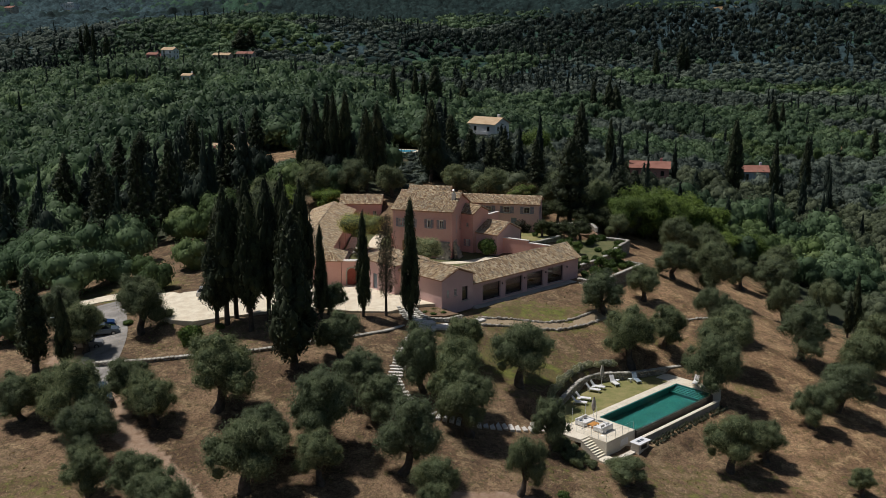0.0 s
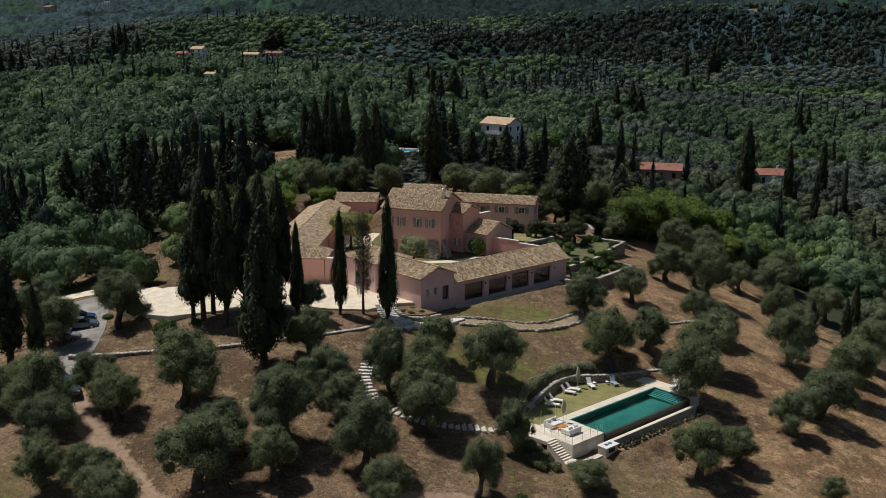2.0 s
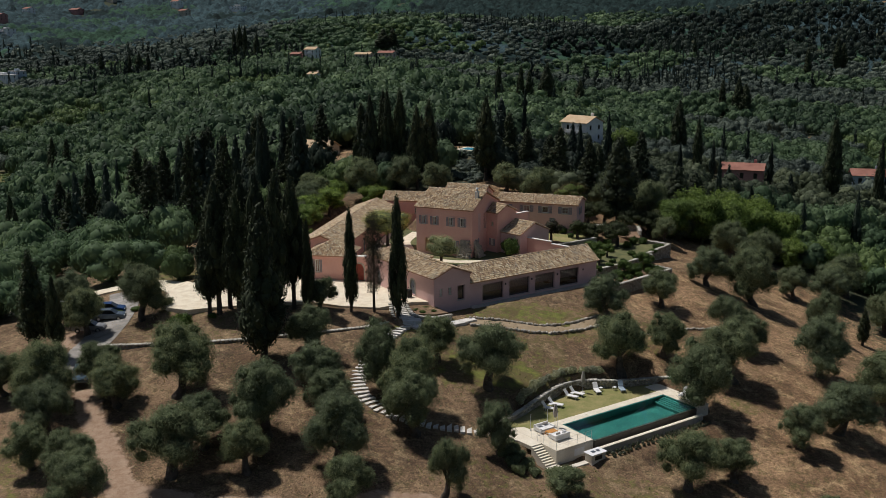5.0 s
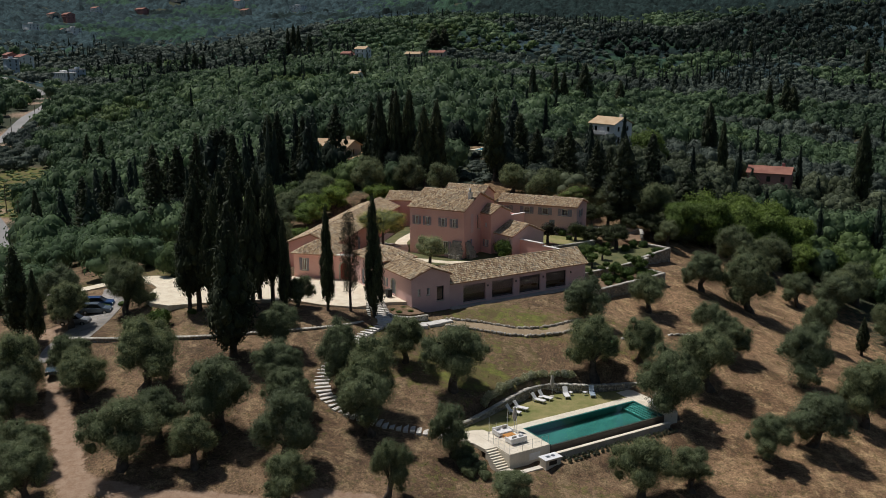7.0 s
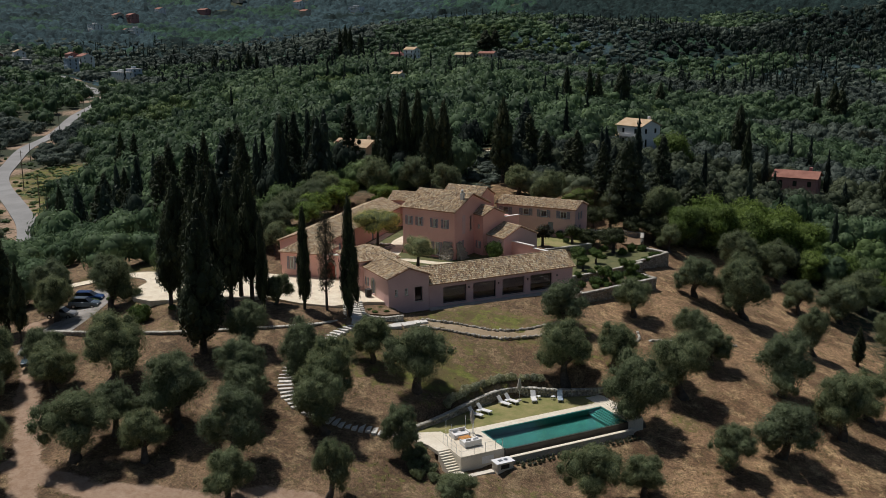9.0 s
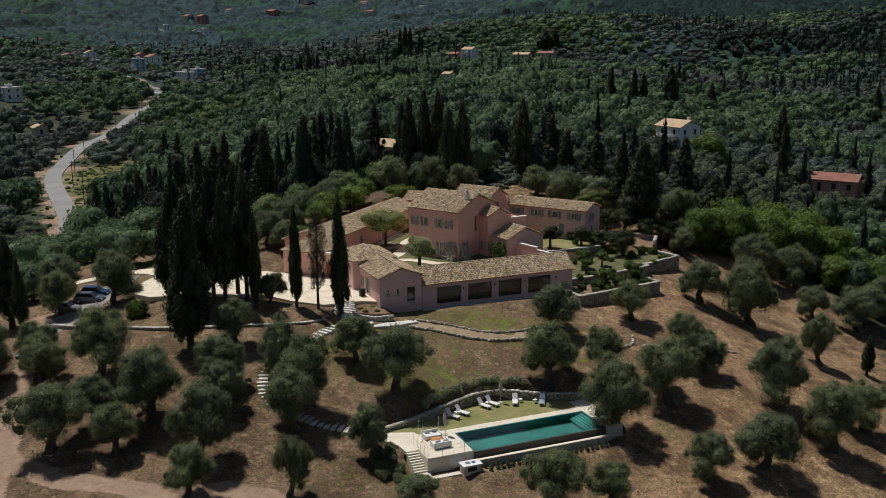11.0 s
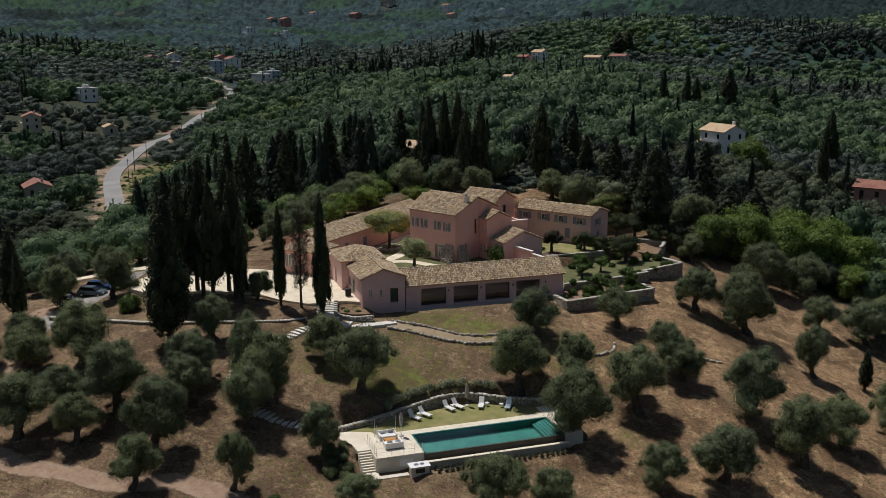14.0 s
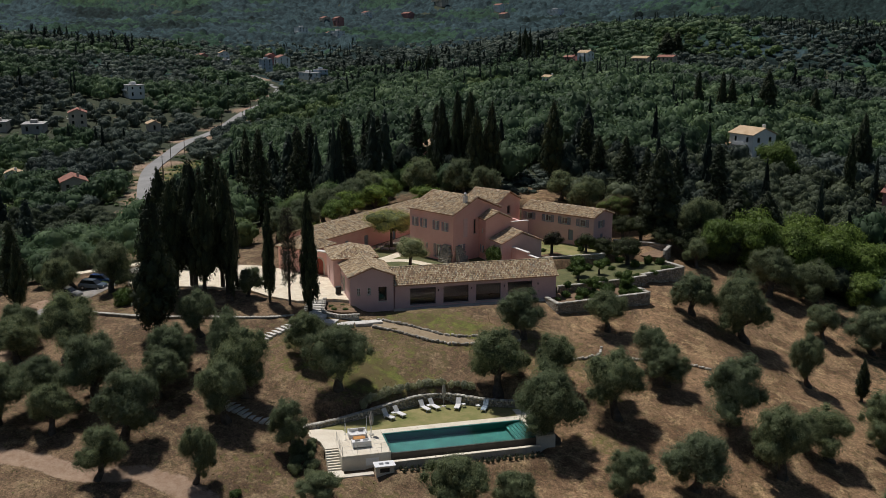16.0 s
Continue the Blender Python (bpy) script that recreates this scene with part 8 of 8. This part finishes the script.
def far_house(x, y, turn, L, D, floors, wall, roof, label, lift=0.0, z=None):
    """A simple country house: walls with recessed windows, storeys, a gable, hip or flat roof."""
    z = float(ground(x, y)) + lift if z is None else z
    ob = thing("country_house", pose(x, y, z, 0, 0, turn), label, "house", "houses on the hillside")
    H = 3.0 * floors
    nf, ns = max(2, int(L / 3.2)), max(1, int(D / 4))
    spans = {"front": (L, nf), "right": (D, ns), "back": (L, nf), "left": (D, ns)}
    for side, (span, n) in spans.items():
        f = Matrix.Translation((-L / 2, -D / 2, 0)) @ side_frame(L, D, side)
        holes = [(span * (i + 0.5) / n - 0.5, span * (i + 0.5) / n + 0.5, 3 * k + (0.9 if (i + k) % 3 else 0.1), 3 * k + 2.3) for i in range(n) for k in range(floors)]
        a, b = (0, span) if side in ("left", "right") else (0.3, span - 0.3)
        gable = [(0, H), (span, H), (span / 2, H + D * 0.2)] if side in ("left", "right") and roof and roof != CONCRETE else None
        part("wall", wall_panel(f, a, b, -6.0, H, 0.3, holes, gable), wall, ob)
        for h in holes:
            wb2 = boxed(h[0], 0.16, h[2], h[1], 0.2, h[3])
            wb2.transform(f)
            part("window", wb2, CAR_GLASS, ob)
    if roof == CONCRETE or not roof:
        part("roof", boxed(-L / 2 - 0.4, -D / 2 - 0.4, H + 0.004, L / 2 + 0.4, D / 2 + 0.4, H + 0.3, 0.02), roof or wall, ob)
        part("roof_box", boxed(-L / 6, -D / 6, H + 0.304, L / 8, D / 6, H + 1.8, 0.02), wall, ob)
    else:
        o, r = 0.45, D * 0.2 + 0.15
        bm = bmesh.new()
        vs = [[bm.verts.new((u, p, H + q)) for p, q in ((-D / 2 - o, -0.1), (0, r), (D / 2 + o, -0.1))] + [bm.verts.new((u, p, H + q + 0.18)) for p, q in ((D / 2 + o, -0.1), (0, r), (-D / 2 - o, -0.1))] for u in (-L / 2 - o, L / 2 + o)]
        a, b = vs
        for i in range(6):
            j = (i + 1) % 6
            bm.faces.new((a[i], b[i], b[j], a[j]))
        bm.faces.new((a[0], a[1], a[4], a[5]))
        bm.faces.new((a[1], a[2], a[3], a[4]))
        bm.faces.new((b[0], b[1], b[4], b[5]))
        bm.faces.new((b[1], b[2], b[3], b[4]))
        bmesh.ops.recalc_face_normals(bm, faces=bm.faces)
        rf = part("roof", bm, roof, ob)
        part("chimney", boxed(L / 4, D / 8, H + 0.3, L / 4 + 0.7, D / 8 + 0.7, H + r + 0.9, 0.02), wall, rf)
    if floors > 1:
        bal = part("balcony", boxed(-L / 4, -D / 2 - 1.2, 2.85, L / 4, -D / 2 - 0.004, 3.05, 0.02), CONCRETE, ob)
        part("parapet", boxed(-L / 4, -D / 2 - 1.2, 3.054, L / 4, -D / 2 - 1.08, 3.95, 0.02), wall, bal)
    return ob


for row in ((-360, 409, -22, 11, 9, 2, FAR_WHITE, CONCRETE, "white two-storey house with a flat roof"), (-319, 337, -40, 13, 8, 2, FAR_CREAM, RED_TILE, "cream house with red roof and balcony"), (-314, 309, -45, 15, 9, 1, CONCRETE, CONCRETE, "long grey unfinished house with a flat roof"),
            (-326, 299, -45, 13, 9, 1, FAR_CREAM, CONCRETE, "low house with a flat concrete roof"), (-293, 360, -35, 8, 6, 1, FAR_CREAM, TAN_TILE, "small cream house with tan roof by the road"), (-195, 233, -35, 11, 8, 1, FAR_CREAM, RED_TILE, "cream house with red roof below the road"),
            (-227, 234, -40, 6.5, 5, 1, FAR_WHITE, TAN_TILE, "small white cottage with tan roof"), (-486, 668, -35, 10, 9, 3, FAR_BLUE, CONCRETE, "pale blue three-storey house"), (-535, 748, -35, 17, 11, 3, FAR_WHITE, RED_TILE, "tall white house with red roof and balconies"), (-552, 752, -35, 12, 9, 3, FAR_PINK, RED_TILE, "tall pink house with red roof"),
            (-434, 660, -30, 24, 9, 1, FAR_WHITE, CONCRETE, "long low white building"), (-428, 668, -30, 12, 8, 2, FAR_BLUE, CONCRETE, "pale two-storey house behind a low building"), (-726, 1016, -35, 22, 12, 3, FAR_WHITE, CONCRETE, "white house high on the slope"), (-684, 1036, -35, 26, 11, 2, FAR_WHITE, CONCRETE, "long white house on the slope"), (-700, 1042, -35, 14, 9, 1, FAR_CREAM, RED_TILE, "low cream house with red roof on the slope"),
            (-781, 1168, -35, 20, 11, 2, FAR_PINK, RED_TILE, "pink house with red roof on the slope"), (-798, 1160, -35, 18, 11, 2, FAR_CREAM, RED_TILE, "cream house with red roof on the slope"), (-579, 717, -40, 13, 9, 2, FAR_WHITE, TAN_TILE, "white house with tan roof"),
            (-578, 688, -40, 30, 7, 1, FAR_PINK, RED_TILE, "long low building with brown roof"), (-529, 665, -40, 16, 8, 1, CONCRETE, CONCRETE, "low grey building with a flat roof"), (-205, 690, -15, 9, 8, 2, FAR_WHITE, TAN_TILE, "white house on the far hill"), (-167, 759, -10, 13, 7, 1, FAR_CREAM, RED_TILE, "low house with red roof on the far hill"),
            (-179, 735, -12, 13, 7, 1, FAR_CREAM, TAN_TILE, "low cream house on the far hill"), (-216, 688, -15, 8, 6, 1, FAR_PINK, RED_TILE, "small red-roofed house on the far hill"), (-130, 463, -20, 5, 4, 1, FAR_WHITE, TAN_TILE, "small white shed beside a track"), (-858, 1349, -30, 17, 11, 2, FAR_WHITE, RED_TILE, "white house near the hilltop"), (-790, 1465, -30, 36, 13, 3, FAR_CREAM, RED_TILE, "large cream building near the hilltop"),
            (-800, 1381, -30, 24, 11, 1, FAR_PINK, RED_TILE, "low pink house near the hilltop"), (-670, 1449, -25, 16, 11, 2, FAR_WHITE, RED_TILE, "white house with red roof near the hilltop"), (-634, 1397, -25, 15, 11, 2, FAR_CREAM, RED_TILE, "cream house with red roof near the hilltop"), (-563, 1429, -25, 26, 12, 2, FAR_WHITE, CONCRETE, "white flat-roofed house near the hilltop")):
    far_house(*row, lift=0.8 if row[1] < 500 else 3.2)
far_house(7.5, 299, -35, 9.5, 8, 2, FAR_WHITE, TAN_TILE, "white villa with tan roof among the trees", z=10.0)
far_house(-1.0, 303, -35, 10, 7, 1, FAR_WHITE, TAN_TILE, "low white wing with tan roof", z=9.6)
far_house(51.4, 268, -12, 10.4, 6.4, 1, FAR_PINK, RED_TILE, "dark pink cottage with red roof", z=4.0)
far_house(91, 306, -5, 8.8, 7, 1, FAR_BLUE, RED_TILE, "pale blue cottage with red roof", lift=0.9)
far_house(-58, 242, -12, 10.5, 7, 1, FAR_CREAM, TAN_TILE, "cream cottage with tan tiled roof among trees", z=11.0)
far_house(-64, 238, -12, 6, 5, 1, FAR_PINK, TAN_TILE, "small pink outhouse with tan roof", z=10.4)
bp = thing("neighbour_pool", pose(-14.3, 226, 16.0, 0, 0, -20), "small bright blue pool with pale surround", "swimming pool")
part("surround", boxed(-3.4, -3, -1.5, 3.4, 3, 0.0, 0.03), PAVING, bp)
part("water", boxed(-2.5, -2, 0.004, 2.5, 2, 0.03), surface("bright_pool_water", (0.08, 0.38, 0.55), (0.10, 0.45, 0.62), 0.6, 0.1, 8.0, 0.05), bp)


# ---- poles along the road ----
POLE_WOOD = surface("pole_wood", (0.10, 0.075, 0.05), (0.17, 0.13, 0.09), 1.0, 0.9, 12.0, 0.4)


def road_pole(x, y):
    ob = thing("utility_pole", pose(x, y, float(ground(x, y)), 0, 0, 50), "weathered wooden utility pole beside the road", "utility pole", "poles along the road")
    v, f = tube([(0, 0, -0.8), (0, 0, 4), (0.05, 0, 9)], [0.15, 0.13, 0.09], 8)
    mesh_ob("pole", v, f, POLE_WOOD, ob)
    part("crossarm", boxed(-0.7, -0.05, 8.2, 0.7, 0.05, 8.32, 0.01), POLE_WOOD, ob)
    for u in (-0.6, 0.0, 0.6):
        v, f = tube([(u, 0, 8.324), (u, 0, 8.42), (u, 0, 8.5)], [0.03, 0.05, 0.025], 6)
        mesh_ob("insulator", v, f, CREAM, ob)


for x, y in ((-134, 214), (-152, 232), (-181, 259), (-205, 286), (-221, 309), (-252, 364), (-272, 407)):
    road_pole(x, y)
